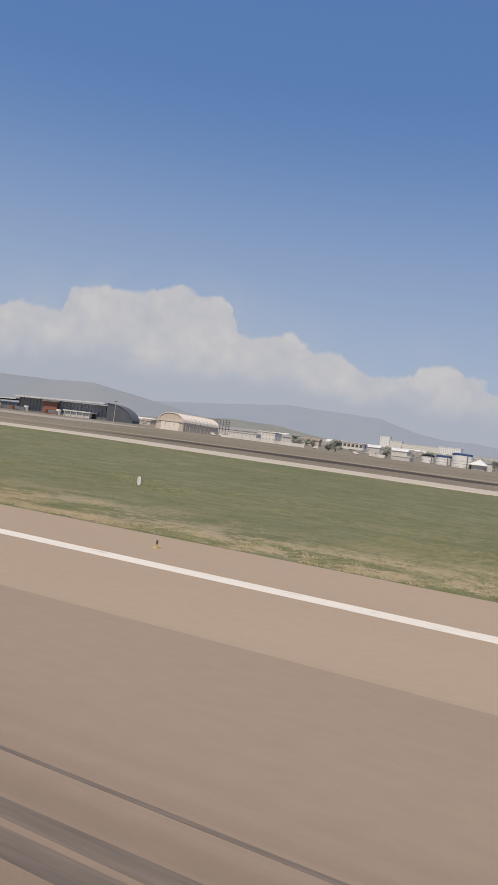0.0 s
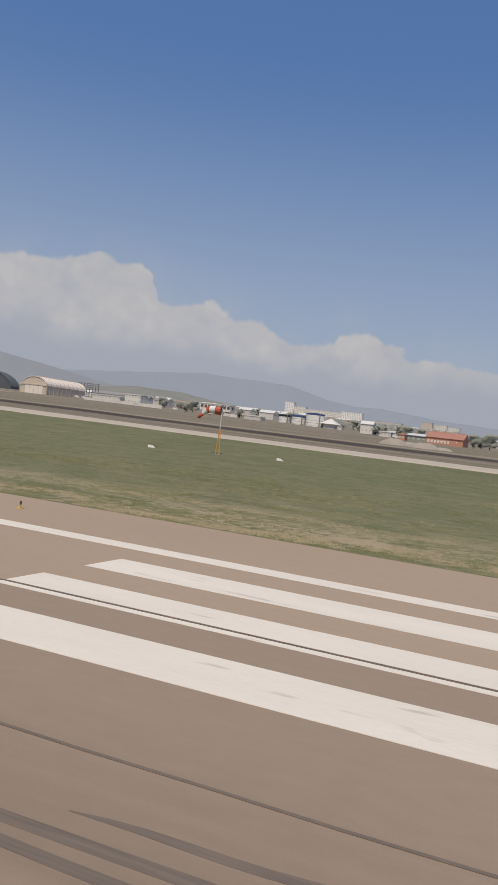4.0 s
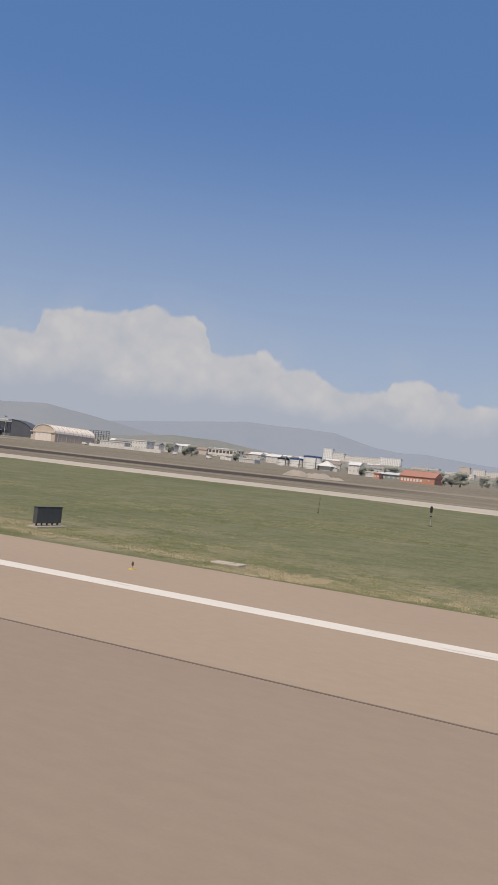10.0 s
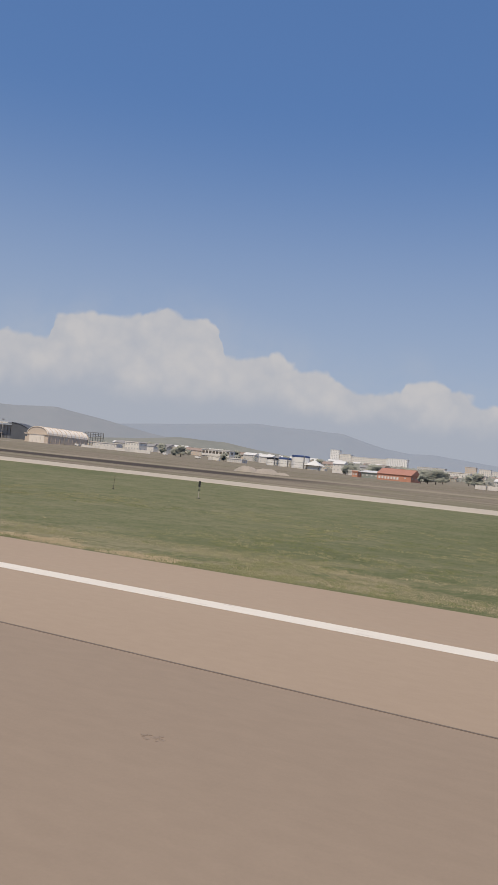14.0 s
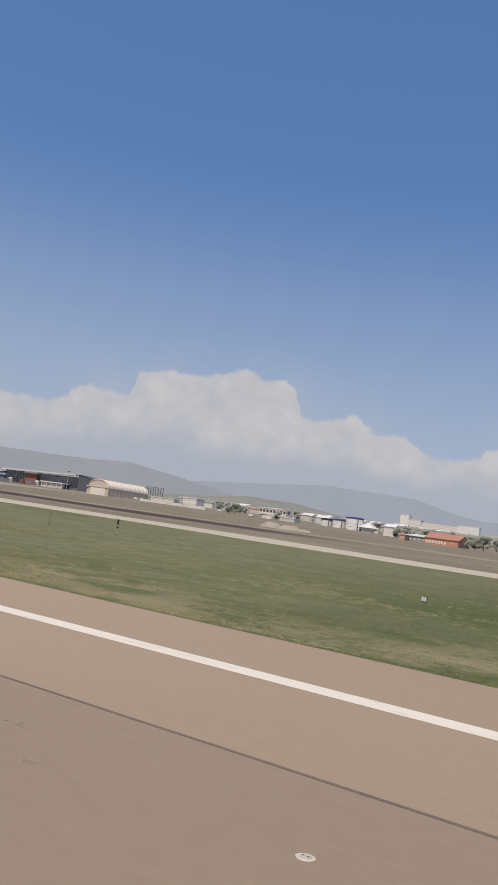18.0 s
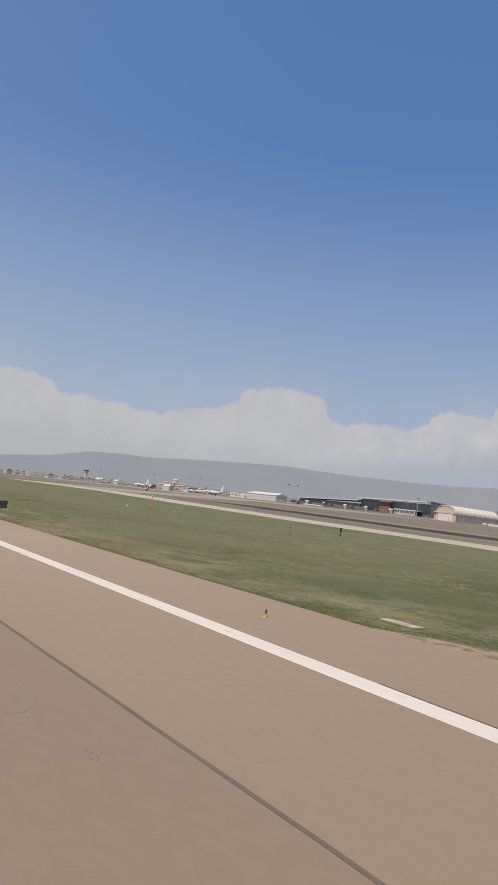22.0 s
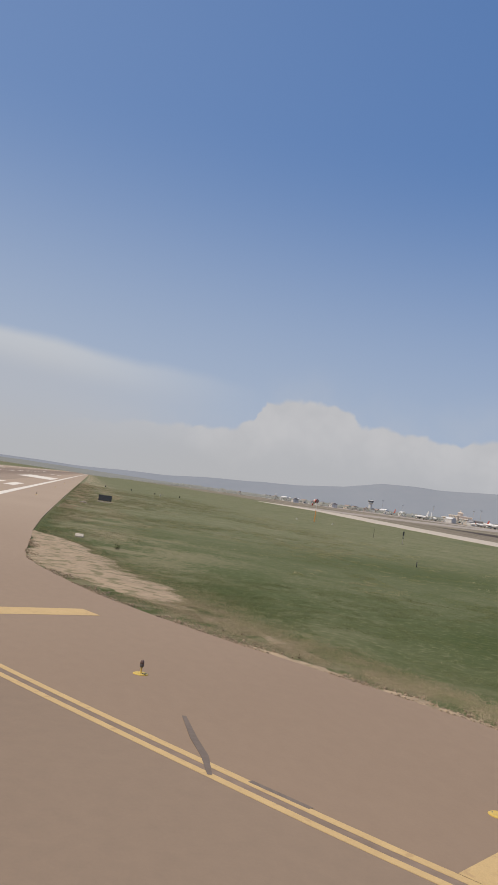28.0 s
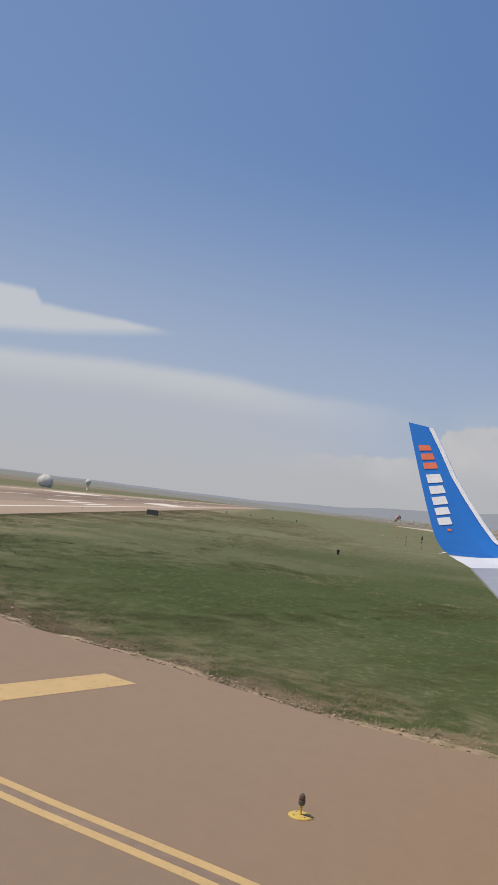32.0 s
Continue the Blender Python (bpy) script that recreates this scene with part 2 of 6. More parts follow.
# ---------- materials ----------
def material(name, a, b=None, scale=1.0, rough=0.8, bump=0.0, fine=8.0, metal=0.0, c=None, wear=0.0, stretch=(1, 1, 1), island=0.0, spread=(0.35, 0.65), spec=0.3, speck=0.0, upright=False, each=0.0):
    """Two colours mixed by a broad and a fine noise, with a third as worn patches. upright: blades and leaves that scatter light as a lawn does; each: spread of tone from blade to blade."""
    m = bpy.data.materials.new(name)
    m.use_nodes = True
    nt = m.node_tree
    bsdf = nt.nodes["Principled BSDF"]
    bsdf.inputs["Roughness"].default_value, bsdf.inputs["Metallic"].default_value = rough, metal
    bsdf.inputs["Specular IOR Level"].default_value = spec
    tc = nt.nodes.new("ShaderNodeTexCoord").outputs["Object"]
    mp = nt.nodes.new("ShaderNodeMapping")
    nt.links.new(tc, mp.inputs[0])
    mp.inputs["Scale"].default_value = stretch
    b = b or tuple(x * 0.85 for x in a)

    def noise_at(s, d=4.0):
        n = nt.nodes.new("ShaderNodeTexNoise")
        nt.links.new(mp.outputs[0], n.inputs["Vector"])
        n.inputs["Scale"].default_value, n.inputs["Detail"].default_value = s, d
        return n.outputs["Fac"]

    def ranged(v, lo, hi):
        n = nt.nodes.new("ShaderNodeMapRange")
        nt.links.new(v, n.inputs[0])
        n.inputs[1].default_value, n.inputs[2].default_value = lo, hi
        return n.outputs[0]

    def mixed(f, x, y):
        n = nt.nodes.new("ShaderNodeMix")
        n.data_type = "RGBA"
        nt.links.new(f, n.inputs[0])
        socks = [s for s in n.inputs if s.type == "RGBA"]
        for s, v in zip(socks, (x, y)):
            if isinstance(v, tuple):
                s.default_value = (*v, 1)
            else:
                nt.links.new(v, s)
        return [s for s in n.outputs if s.type == "RGBA"][0]

    broad, small = noise_at(scale), noise_at(scale * fine, 6.0)
    avg = nt.nodes.new("ShaderNodeMath")
    avg.operation = "MULTIPLY_ADD"
    nt.links.new(small, avg.inputs[0])
    avg.inputs[1].default_value = 0.5
    half = nt.nodes.new("ShaderNodeMath")
    half.operation = "MULTIPLY"
    nt.links.new(broad, half.inputs[0])
    half.inputs[1].default_value = 0.5
    nt.links.new(half.outputs[0], avg.inputs[2])
    col = mixed(ranged(avg.outputs[0], *spread), a, b)
    if c:
        col = mixed(ranged(noise_at(scale * 2.3, 6.0), 0.62 - wear * 0.3, 0.7 - wear * 0.2), col, c)
    if speck:
        grit = nt.nodes.new("ShaderNodeTexNoise")
        nt.links.new(tc, grit.inputs["Vector"])
        grit.inputs["Scale"].default_value, grit.inputs["Detail"].default_value = 16.0, 5.0
        grit.inputs["Roughness"].default_value = 0.75
        gr = nt.nodes.new("ShaderNodeMapRange")
        nt.links.new(grit.outputs["Fac"], gr.inputs[0])
        gr.inputs[1].default_value, gr.inputs[2].default_value, gr.inputs[3].default_value, gr.inputs[4].default_value = 0.3, 0.7, 1 - 2.2 * speck, 1 + 2.2 * speck
        gh = nt.nodes.new("ShaderNodeHueSaturation")
        nt.links.new(gr.outputs[0], gh.inputs["Value"])
        nt.links.new(col, gh.inputs["Color"])
        col = gh.outputs[0]
    if island:
        oi = nt.nodes.new("ShaderNodeObjectInfo").outputs["Random"]
        hsv = nt.nodes.new("ShaderNodeHueSaturation")
        rr = nt.nodes.new("ShaderNodeMapRange")
        nt.links.new(oi, rr.inputs[0])
        rr.inputs[3].default_value, rr.inputs[4].default_value = 1 - island, 1 + island
        nt.links.new(rr.outputs[0], hsv.inputs["Value"])
        nt.links.new(col, hsv.inputs["Color"])
        col = hsv.outputs[0]
    if each:
        gi = nt.nodes.new("ShaderNodeNewGeometry").outputs["Random Per Island"]
        hs = nt.nodes.new("ShaderNodeHueSaturation")
        er = nt.nodes.new("ShaderNodeMapRange")
        nt.links.new(gi, er.inputs[0])
        er.inputs[3].default_value, er.inputs[4].default_value = 1 - each, 1 + each
        nt.links.new(er.outputs[0], hs.inputs["Value"])
        nt.links.new(col, hs.inputs["Color"])
        col = hs.outputs[0]
    nt.links.new(col, bsdf.inputs["Base Color"])
    if upright:
        aim = nt.nodes.new("ShaderNodeCombineXYZ")
        aim.inputs[0].default_value, aim.inputs[1].default_value, aim.inputs[2].default_value = 0.0, -0.1, 0.995
        nt.links.new(aim.outputs[0], bsdf.inputs["Normal"])
    if bump:
        bp = nt.nodes.new("ShaderNodeBump")
        bp.inputs["Strength"].default_value, bp.inputs["Distance"].default_value = bump, 0.05
        nt.links.new(small, bp.inputs["Height"])
        nt.links.new(bp.outputs[0], bsdf.inputs["Normal"])
    return m


M = {}
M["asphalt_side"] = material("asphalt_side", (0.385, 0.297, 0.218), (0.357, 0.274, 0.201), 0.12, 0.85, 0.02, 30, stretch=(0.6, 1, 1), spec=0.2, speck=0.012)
M["asphalt_mid"] = material("asphalt_mid", (0.316, 0.244, 0.182), (0.286, 0.221, 0.165), 0.12, 0.85, 0.02, 30, stretch=(0.5, 1, 1), spec=0.2, speck=0.014)


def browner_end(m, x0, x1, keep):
    """The surface darkens and browns from x0 to x1 along the runway."""
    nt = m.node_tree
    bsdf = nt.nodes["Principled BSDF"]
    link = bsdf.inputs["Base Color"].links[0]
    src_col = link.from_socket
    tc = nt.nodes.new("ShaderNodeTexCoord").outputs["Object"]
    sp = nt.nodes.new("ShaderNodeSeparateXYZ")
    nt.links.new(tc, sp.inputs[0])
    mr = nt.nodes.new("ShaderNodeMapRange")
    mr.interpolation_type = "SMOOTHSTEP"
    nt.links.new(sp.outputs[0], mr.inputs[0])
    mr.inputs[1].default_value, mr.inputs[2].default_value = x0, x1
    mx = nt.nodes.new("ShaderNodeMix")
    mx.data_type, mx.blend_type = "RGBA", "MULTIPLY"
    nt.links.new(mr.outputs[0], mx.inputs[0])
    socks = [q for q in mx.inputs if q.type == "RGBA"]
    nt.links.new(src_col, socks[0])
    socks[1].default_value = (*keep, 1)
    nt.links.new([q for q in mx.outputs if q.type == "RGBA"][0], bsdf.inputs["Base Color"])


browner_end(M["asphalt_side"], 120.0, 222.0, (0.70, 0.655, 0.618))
browner_end(M["asphalt_mid"], 120.0, 222.0, (0.86, 0.83, 0.80))


def rubber_film(m):
    """Landing rubber darkens the lane beside the centre line, thinning out along the runway."""
    nt = m.node_tree
    bsdf = nt.nodes["Principled BSDF"]
    src_col = bsdf.inputs["Base Color"].links[0].from_socket
    tc = nt.nodes.new("ShaderNodeTexCoord").outputs["Object"]
    sp = nt.nodes.new("ShaderNodeSeparateXYZ")
    nt.links.new(tc, sp.inputs[0])
    mp = nt.nodes.new("ShaderNodeMapping")
    nt.links.new(tc, mp.inputs[0])
    mp.inputs["Scale"].default_value = (0.03, 1.2, 1)
    tn = nt.nodes.new("ShaderNodeTexNoise")
    nt.links.new(mp.outputs[0], tn.inputs["Vector"])
    tn.inputs["Scale"].default_value, tn.inputs["Detail"].default_value = 1.6, 4.0

    def rng(v, lo, hi, a=0.0, b=1.0):
        n = nt.nodes.new("ShaderNodeMapRange")
        n.interpolation_type = "SMOOTHSTEP"
        nt.links.new(v, n.inputs[0])
        for i, q in enumerate((lo, hi, a, b)):
            n.inputs[i + 1].default_value = q
        return n.outputs[0]

    def mul(a, b):
        n = nt.nodes.new("ShaderNodeMath")
        n.operation = "MULTIPLY"
        nt.links.new(a, n.inputs[0])
        nt.links.new(b, n.inputs[1])
        return n.outputs[0]

    ay = nt.nodes.new("ShaderNodeMath")
    ay.operation = "ABSOLUTE"
    nt.links.new(sp.outputs[1], ay.inputs[0])
    f = mul(mul(rng(ay.outputs[0], 11.5, 6.5), rng(sp.outputs[0], 110.0, 20.0, 0.0, 1.0)), rng(tn.outputs["Fac"], 0.3, 0.62, 0.4, 1.0))
    mx = nt.nodes.new("ShaderNodeMix")
    mx.data_type, mx.blend_type = "RGBA", "MULTIPLY"
    nt.links.new(f, mx.inputs[0])
    socks = [q for q in mx.inputs if q.type == "RGBA"]
    nt.links.new(src_col, socks[0])
    socks[1].default_value = (0.72, 0.70, 0.70, 1)
    nt.links.new([q for q in mx.outputs if q.type == "RGBA"][0], bsdf.inputs["Base Color"])


rubber_film(M["asphalt_mid"])
M["asphalt_lane"] = material("asphalt_lane", (0.262, 0.193, 0.136), (0.238, 0.176, 0.125), 0.12, 0.85, 0.02, 30, spec=0.2, speck=0.012)
M["paint_white"] = material("paint_white", (0.755, 0.70, 0.61), (0.69, 0.635, 0.55), 1.2, 0.7, 0.1, 18, stretch=(0.2, 1, 1), c=(0.55, 0.48, 0.41), wear=0.0)
M["paint_worn"] = material("paint_worn", (0.62, 0.585, 0.53), (0.54, 0.505, 0.455), 1.2, 0.7, 0.15, 18, stretch=(0.2, 1, 1), c=(0.46, 0.41, 0.36), wear=0.05)
M["rubber_faint"] = material("rubber_faint", (0.252, 0.196, 0.150), (0.275, 0.214, 0.163), 0.5, 0.8, 0.1, 12)
M["rubber_thin"] = material("rubber_thin", (0.15, 0.12, 0.095), (0.20, 0.16, 0.125), 1.5, 0.8, 0.1, 12)
M["paint_yellow"] = material("paint_yellow", (0.57, 0.405, 0.19), (0.50, 0.35, 0.165), 2.2, 0.7, 0.15, 14, c=(0.46, 0.315, 0.155), wear=0.1)
M["gap"] = material("gap", (0.20, 0.148, 0.108), (0.27, 0.20, 0.148), 0.35, 0.8, 0.1, 12)
M["sealant"] = material("sealant", (0.145, 0.115, 0.092), (0.185, 0.145, 0.114), 0.8, 0.7, 0.1, 12)
M["rubber"] = material("rubber", (0.125, 0.102, 0.085), (0.205, 0.163, 0.13), 0.5, 0.8, 0.1, 12, stretch=(0.15, 2.5, 1))
M["concrete"] = material("concrete", (0.50, 0.44, 0.36), (0.43, 0.375, 0.305), 0.3, 0.85, 0.2, 16)
M["apron"] = material("apron", (0.36, 0.315, 0.265), (0.31, 0.27, 0.23), 0.03, 0.85, 0, 10)
M["soil"] = material("soil", (0.40, 0.305, 0.205), (0.27, 0.205, 0.135), 0.7, 0.95, 0.6, 7, c=(0.19, 0.165, 0.09), wear=0.42)
M["clod"] = material("clod", (0.36, 0.275, 0.19), (0.25, 0.19, 0.125), 0.8, 0.95, 0, 6, spec=0.1, each=0.35)
M["heap"] = material("heap", (0.38, 0.335, 0.29), (0.31, 0.275, 0.235), 0.4, 0.95, 0.6, 8)
M["pale_steel"] = material("pale_steel", (0.60, 0.55, 0.49), (0.50, 0.455, 0.40), 5, 0.7, 0, 6)
M["light_yellow"] = material("light_yellow", (0.64, 0.46, 0.11), (0.55, 0.39, 0.10), 3, 0.5, 0, 6)
M["metal_dark"] = material("metal_dark", (0.035, 0.035, 0.04), (0.055, 0.053, 0.052), 3, 0.5, 0, 6, 0.4)
M["lamp_grey"] = material("lamp_grey", (0.12, 0.105, 0.095), (0.16, 0.14, 0.125), 3, 0.5, 0, 6, 0.3)
M["metal_grey"] = material("metal_grey", (0.32, 0.31, 0.3), (0.24, 0.235, 0.23), 3, 0.45, 0, 6, 0.7)
M["sign_back"] = material("sign_back", (0.082, 0.083, 0.084), (0.10, 0.10, 0.10), 2, 0.7, 0, 6)
M["sign_face"] = material("sign_face", (0.55, 0.40, 0.05), None, 2, 0.6)
M["orange"] = material("orange", (0.72, 0.33, 0.085), (0.62, 0.28, 0.07), 2, 0.55)
M["red"] = material("red", (0.55, 0.12, 0.08), (0.46, 0.10, 0.065), 2, 0.8)
M["white"] = material("white", (0.76, 0.74, 0.71), (0.66, 0.64, 0.61), 1.0, 0.7)
M["glass_lamp"] = material("glass_lamp", (0.16, 0.10, 0.08), (0.1, 0.07, 0.06), 4, 0.15)
M["winglet_blue"] = material("winglet_blue", (0.03, 0.185, 0.60), (0.028, 0.175, 0.57), 0.7, 0.22, 0, 5, spec=0.5)
M["wing_white"] = material("wing_white", (0.72, 0.73, 0.75), (0.66, 0.67, 0.69), 0.8, 0.35, 0, 6)
M["wing_grey"] = material("wing_grey", (0.42, 0.43, 0.45), (0.36, 0.37, 0.39), 0.8, 0.4, 0, 6, 0.3)
M["mark_orange"] = material("mark_orange", (0.78, 0.2, 0.11), None, 4, 0.35)
M["mark_white"] = material("mark_white", (0.82, 0.84, 0.86), None, 4, 0.35)
M["tyre"] = material("tyre", (0.02, 0.02, 0.02), None, 4, 0.8)
M["blade"] = material("blade", (0.175, 0.183, 0.088), (0.235, 0.222, 0.125), 0.15, 0.95, 0, 6, spec=0.1, upright=True, each=0.25)
M["clump"] = material("clump", (0.128, 0.143, 0.062), (0.175, 0.178, 0.085), 0.15, 0.95, 0, 6, spec=0.1, upright=True, each=0.3)
M["turf"] = material("turf", (0.082, 0.102, 0.040), (0.125, 0.134, 0.062), 0.15, 0.95, 0, 6, spec=0.1, upright=True, each=0.3)
M["pale_blade"] = material("pale_blade", (0.255, 0.235, 0.135), (0.195, 0.195, 0.10), 0.15, 0.95, 0, 6, spec=0.1, upright=True, each=0.25)
M["weed"] = material("weed", (0.27, 0.225, 0.14), (0.20, 0.18, 0.10), 0.3, 0.95, 0, 8, spec=0.1, upright=True, each=0.25)
M["dead"] = material("dead", (0.37, 0.295, 0.195), (0.25, 0.21, 0.135), 0.9, 0.95, 0, 8, spec=0.1, upright=True, each=0.25)
M["straw"] = material("straw", (0.42, 0.34, 0.225), (0.33, 0.275, 0.175), 0.3, 0.95, 0, 8, spec=0.1, upright=True, each=0.22)
M["leaf"] = material("leaf", (0.10, 0.12, 0.055), (0.14, 0.155, 0.08), 0.25, 0.9, 0, 6, spec=0.1, upright=True, each=0.3)
M["bark"] = material("bark", (0.12, 0.095, 0.075), None, 1.5, 0.9)
M["cream"] = material("cream", (0.62, 0.525, 0.435), (0.55, 0.465, 0.385), 0.15, 0.8, 0, 8)
M["cream_roof"] = material("cream_roof", (0.80, 0.735, 0.66), (0.74, 0.675, 0.60), 0.2, 0.6, 0, 8)
M["plaster"] = material("plaster", (0.68, 0.645, 0.60), (0.60, 0.57, 0.53), 0.2, 0.85, 0, 8, island=0.12)
M["shed_green"] = material("shed_green", (0.27, 0.30, 0.27), (0.33, 0.345, 0.31), 0.3, 0.85, 0, 8)
M["white_wall"] = material("white_wall", (0.88, 0.87, 0.85), (0.80, 0.79, 0.77), 0.05, 0.85, 0, 8)
M["panel_wall"] = material("panel_wall", (0.76, 0.725, 0.67), (0.70, 0.665, 0.61), 0.2, 0.85, 0, 8)
M["brick"] = material("brick", (0.28, 0.13, 0.09), (0.23, 0.11, 0.08), 0.4, 0.85, 0, 8)
M["shell_dark"] = material("shell_dark", (0.095, 0.103, 0.12), (0.12, 0.128, 0.145), 0.1, 0.6, 0, 5, spec=0.2)
# glass and window colours are lightened to stand in for distance haze
M["glass_dark"] = material("glass_dark", (0.16, 0.17, 0.195), (0.195, 0.205, 0.225), 0.1, 0.25, 0, 5, spec=0.5)
M["window"] = material("window", (0.50, 0.495, 0.49), (0.56, 0.55, 0.535), 0.2, 0.25, 0, 5)
M["roof_white"] = material("roof_white", (0.70, 0.69, 0.67), None, 0.2, 0.5)
M["roof_grey"] = material("roof_grey", (0.30, 0.29, 0.285), None, 0.2, 0.7)
M["roof_brown"] = material("roof_brown", (0.33, 0.255, 0.22), (0.28, 0.22, 0.19), 0.2, 0.8)
M["roof_red"] = material("roof_red", (0.42, 0.215, 0.16), (0.37, 0.185, 0.14), 0.2, 0.8)
M["orange_wall"] = material("orange_wall", (0.57, 0.285, 0.195), (0.51, 0.25, 0.17), 0.2, 0.8)
M["blue_rim"] = material("blue_rim", (0.06, 0.10, 0.24), None, 0.3, 0.6)
M["tank"] = material("tank", (0.82, 0.80, 0.76), (0.76, 0.74, 0.70), 0.2, 0.55)
# air haze is put into the base colours of the ridges
M["hazed_hill"] = material("hazed_hill", (0.238, 0.260, 0.286), (0.254, 0.272, 0.296), 0.0025, 1.0, 0, 6, spec=0.0)
M["hazed_hill_far"] = material("hazed_hill_far", (0.246, 0.280, 0.330), (0.258, 0.287, 0.332), 0.002, 1.0, 0, 6, spec=0.0)
M["hazed_hill_low"] = material("hazed_hill_low", (0.205, 0.215, 0.20), (0.245, 0.248, 0.228), 0.006, 1.0, 0, 6, spec=0.0)


def ground_material():
    """Grass near the runway, dry by its edge, brown fields and a dark ploughed strip behind the taxiway."""
    m = bpy.data.materials.new("ground")
    m.use_nodes = True
    nt = m.node_tree
    bsdf = nt.nodes["Principled BSDF"]
    bsdf.inputs["Roughness"].default_value = 0.95
    bsdf.inputs["Specular IOR Level"].default_value = 0.1
    tc = nt.nodes.new("ShaderNodeTexCoord").outputs["Object"]
    sp = nt.nodes.new("ShaderNodeSeparateXYZ")
    nt.links.new(tc, sp.inputs[0])

    def op(kind, a, b=0.0, c=0.0):
        n = nt.nodes.new("ShaderNodeMath")
        n.operation = kind
        for i, v in enumerate((a, b, c)):
            if isinstance(v, (int, float)):
                n.inputs[i].default_value = v
            else:
                nt.links.new(v, n.inputs[i])
        return n.outputs[0]

    def noise_at(s, d=4.0, st=(1, 1, 1), turn=0.0):
        mp = nt.nodes.new("ShaderNodeMapping")
        turned = nt.nodes.new("ShaderNodeMapping")
        nt.links.new(tc, turned.inputs[0])
        turned.inputs["Rotation"].default_value = (0, 0, radians(turn))
        nt.links.new(turned.outputs[0], mp.inputs[0])
        mp.inputs["Scale"].default_value = st
        n = nt.nodes.new("ShaderNodeTexNoise")
        nt.links.new(mp.outputs[0], n.inputs["Vector"])
        n.inputs["Scale"].default_value, n.inputs["Detail"].default_value = s, d
        n.inputs["Roughness"].default_value = 0.6
        return n.outputs["Fac"]

    def step(v, lo, hi):
        n = nt.nodes.new("ShaderNodeMapRange")
        n.interpolation_type = "SMOOTHSTEP"
        nt.links.new(v, n.inputs[0])
        n.inputs[1].default_value, n.inputs[2].default_value = lo, hi
        return n.outputs[0]

    def mixed(f, x, y):
        n = nt.nodes.new("ShaderNodeMix")
        n.data_type = "RGBA"
        nt.links.new(f, n.inputs[0])
        socks = [s for s in n.inputs if s.type == "RGBA"]
        for s, v in zip(socks, (x, y)):
            if isinstance(v, tuple):
                s.default_value = (*v, 1)
            else:
                nt.links.new(v, s)
        return [s for s in n.outputs if s.type == "RGBA"][0]

    x, y = sp.outputs[0], sp.outputs[1]
    ay = op("ABSOLUTE", y)
    heading = step(x, 125.0, 175.0)

    def swayed(s, d, st):
        """Growth lies one way along the runway and another by the exit."""
        a, b = noise_at(s, d, st), noise_at(s, d, st, -50.0)
        return op("ADD", op("MULTIPLY", a, op("SUBTRACT", 1.0, heading)), op("MULTIPLY", b, heading))

    broad, mid, fine = noise_at(0.035, 5.0, (0.8, 0.8, 1)), swayed(0.25, 6.0, (0.8, 1.0, 1)), swayed(2.4, 6.0, (1, 0.9, 1))
    grass = mixed(step(mid, 0.35, 0.65), GRASS_A, GRASS_B)
    grass = mixed(op("MULTIPLY", step(broad, 0.5, 0.68), 0.55), grass, GRASS_DEEP)
    grass = mixed(op("MULTIPLY", step(fine, 0.52, 0.70), 0.25), grass, GRASS_PALE)
    clump = swayed(0.8, 6.0, (0.8, 1.0, 1))
    grass = mixed(op("MULTIPLY", step(clump, 0.52, 0.36), 0.32), grass, (0.074, 0.089, 0.034))
    grass = mixed(op("MULTIPLY", step(clump, 0.53, 0.66), 0.13), grass, (0.27, 0.235, 0.145))
    # tufts a hand or two across
    grain = noise_at(3.4, 5.0, (1, 1, 1))
    # deeper green and darker turf towards the exit
    lush = op("MULTIPLY", op("MULTIPLY", step(x, 112.0, 170.0), step(ay, 128.0, 75.0)), op("ADD", op("MULTIPLY", step(broad, 0.38, 0.58), 0.44), 0.5))
    grass = mixed(lush, grass, (0.056, 0.078, 0.023))
    grass = mixed(op("MULTIPLY", step(grain, 0.50, 0.36), 0.32), grass, (0.06, 0.074, 0.03))
    grass = mixed(op("MULTIPLY", step(grain, 0.53, 0.66), 0.34), grass, (0.23, 0.215, 0.12))
    # trampled, half bare turf in the first metres inside the exit's curve
    bend = op("SUBTRACT", 57.4, op("SQRT", op("ADD", op("POWER", op("SUBTRACT", x, 163.37), 2.0), op("POWER", op("SUBTRACT", y, 86.32), 2.0))))
    worn = op("MULTIPLY", op("MULTIPLY", step(bend, 5.0, 0.8), step(x, 180.0, 188.0)), step(op("ADD", clump, op("MULTIPLY", op("SUBTRACT", fine, 0.5), 0.7)), 0.42, 0.58))
    grass = mixed(op("MULTIPLY", worn, 0.6), grass, (0.23, 0.19, 0.12))
    # straw: dense in the first metres beside the pavement on the early stretch, then scattered
    near = step(op("ADD", ay, op("MULTIPLY", op("SUBTRACT", broad, 0.5), 30.0)), 44.0, 29.0)
    early = op("ADD", op("MULTIPLY", step(x, 120.0, 20.0), 0.5), 0.4)
    dry = op("MULTIPLY", op("MULTIPLY", op("MULTIPLY", near, step(ay, 29.9, 31.2)), early), step(op("ADD", mid, op("MULTIPLY", op("SUBTRACT", fine, 0.5), 0.6)), 0.41, 0.58))
    grass = mixed(dry, grass, DRY)
    stray = op("MULTIPLY", step(mid, 0.6, 0.75), 0.2)
    grass = mixed(stray, grass, DRY)
    wob = op("ADD", ay, op("MULTIPLY", op("SUBTRACT", noise_at(0.012, 4.0), 0.5), 26.0))
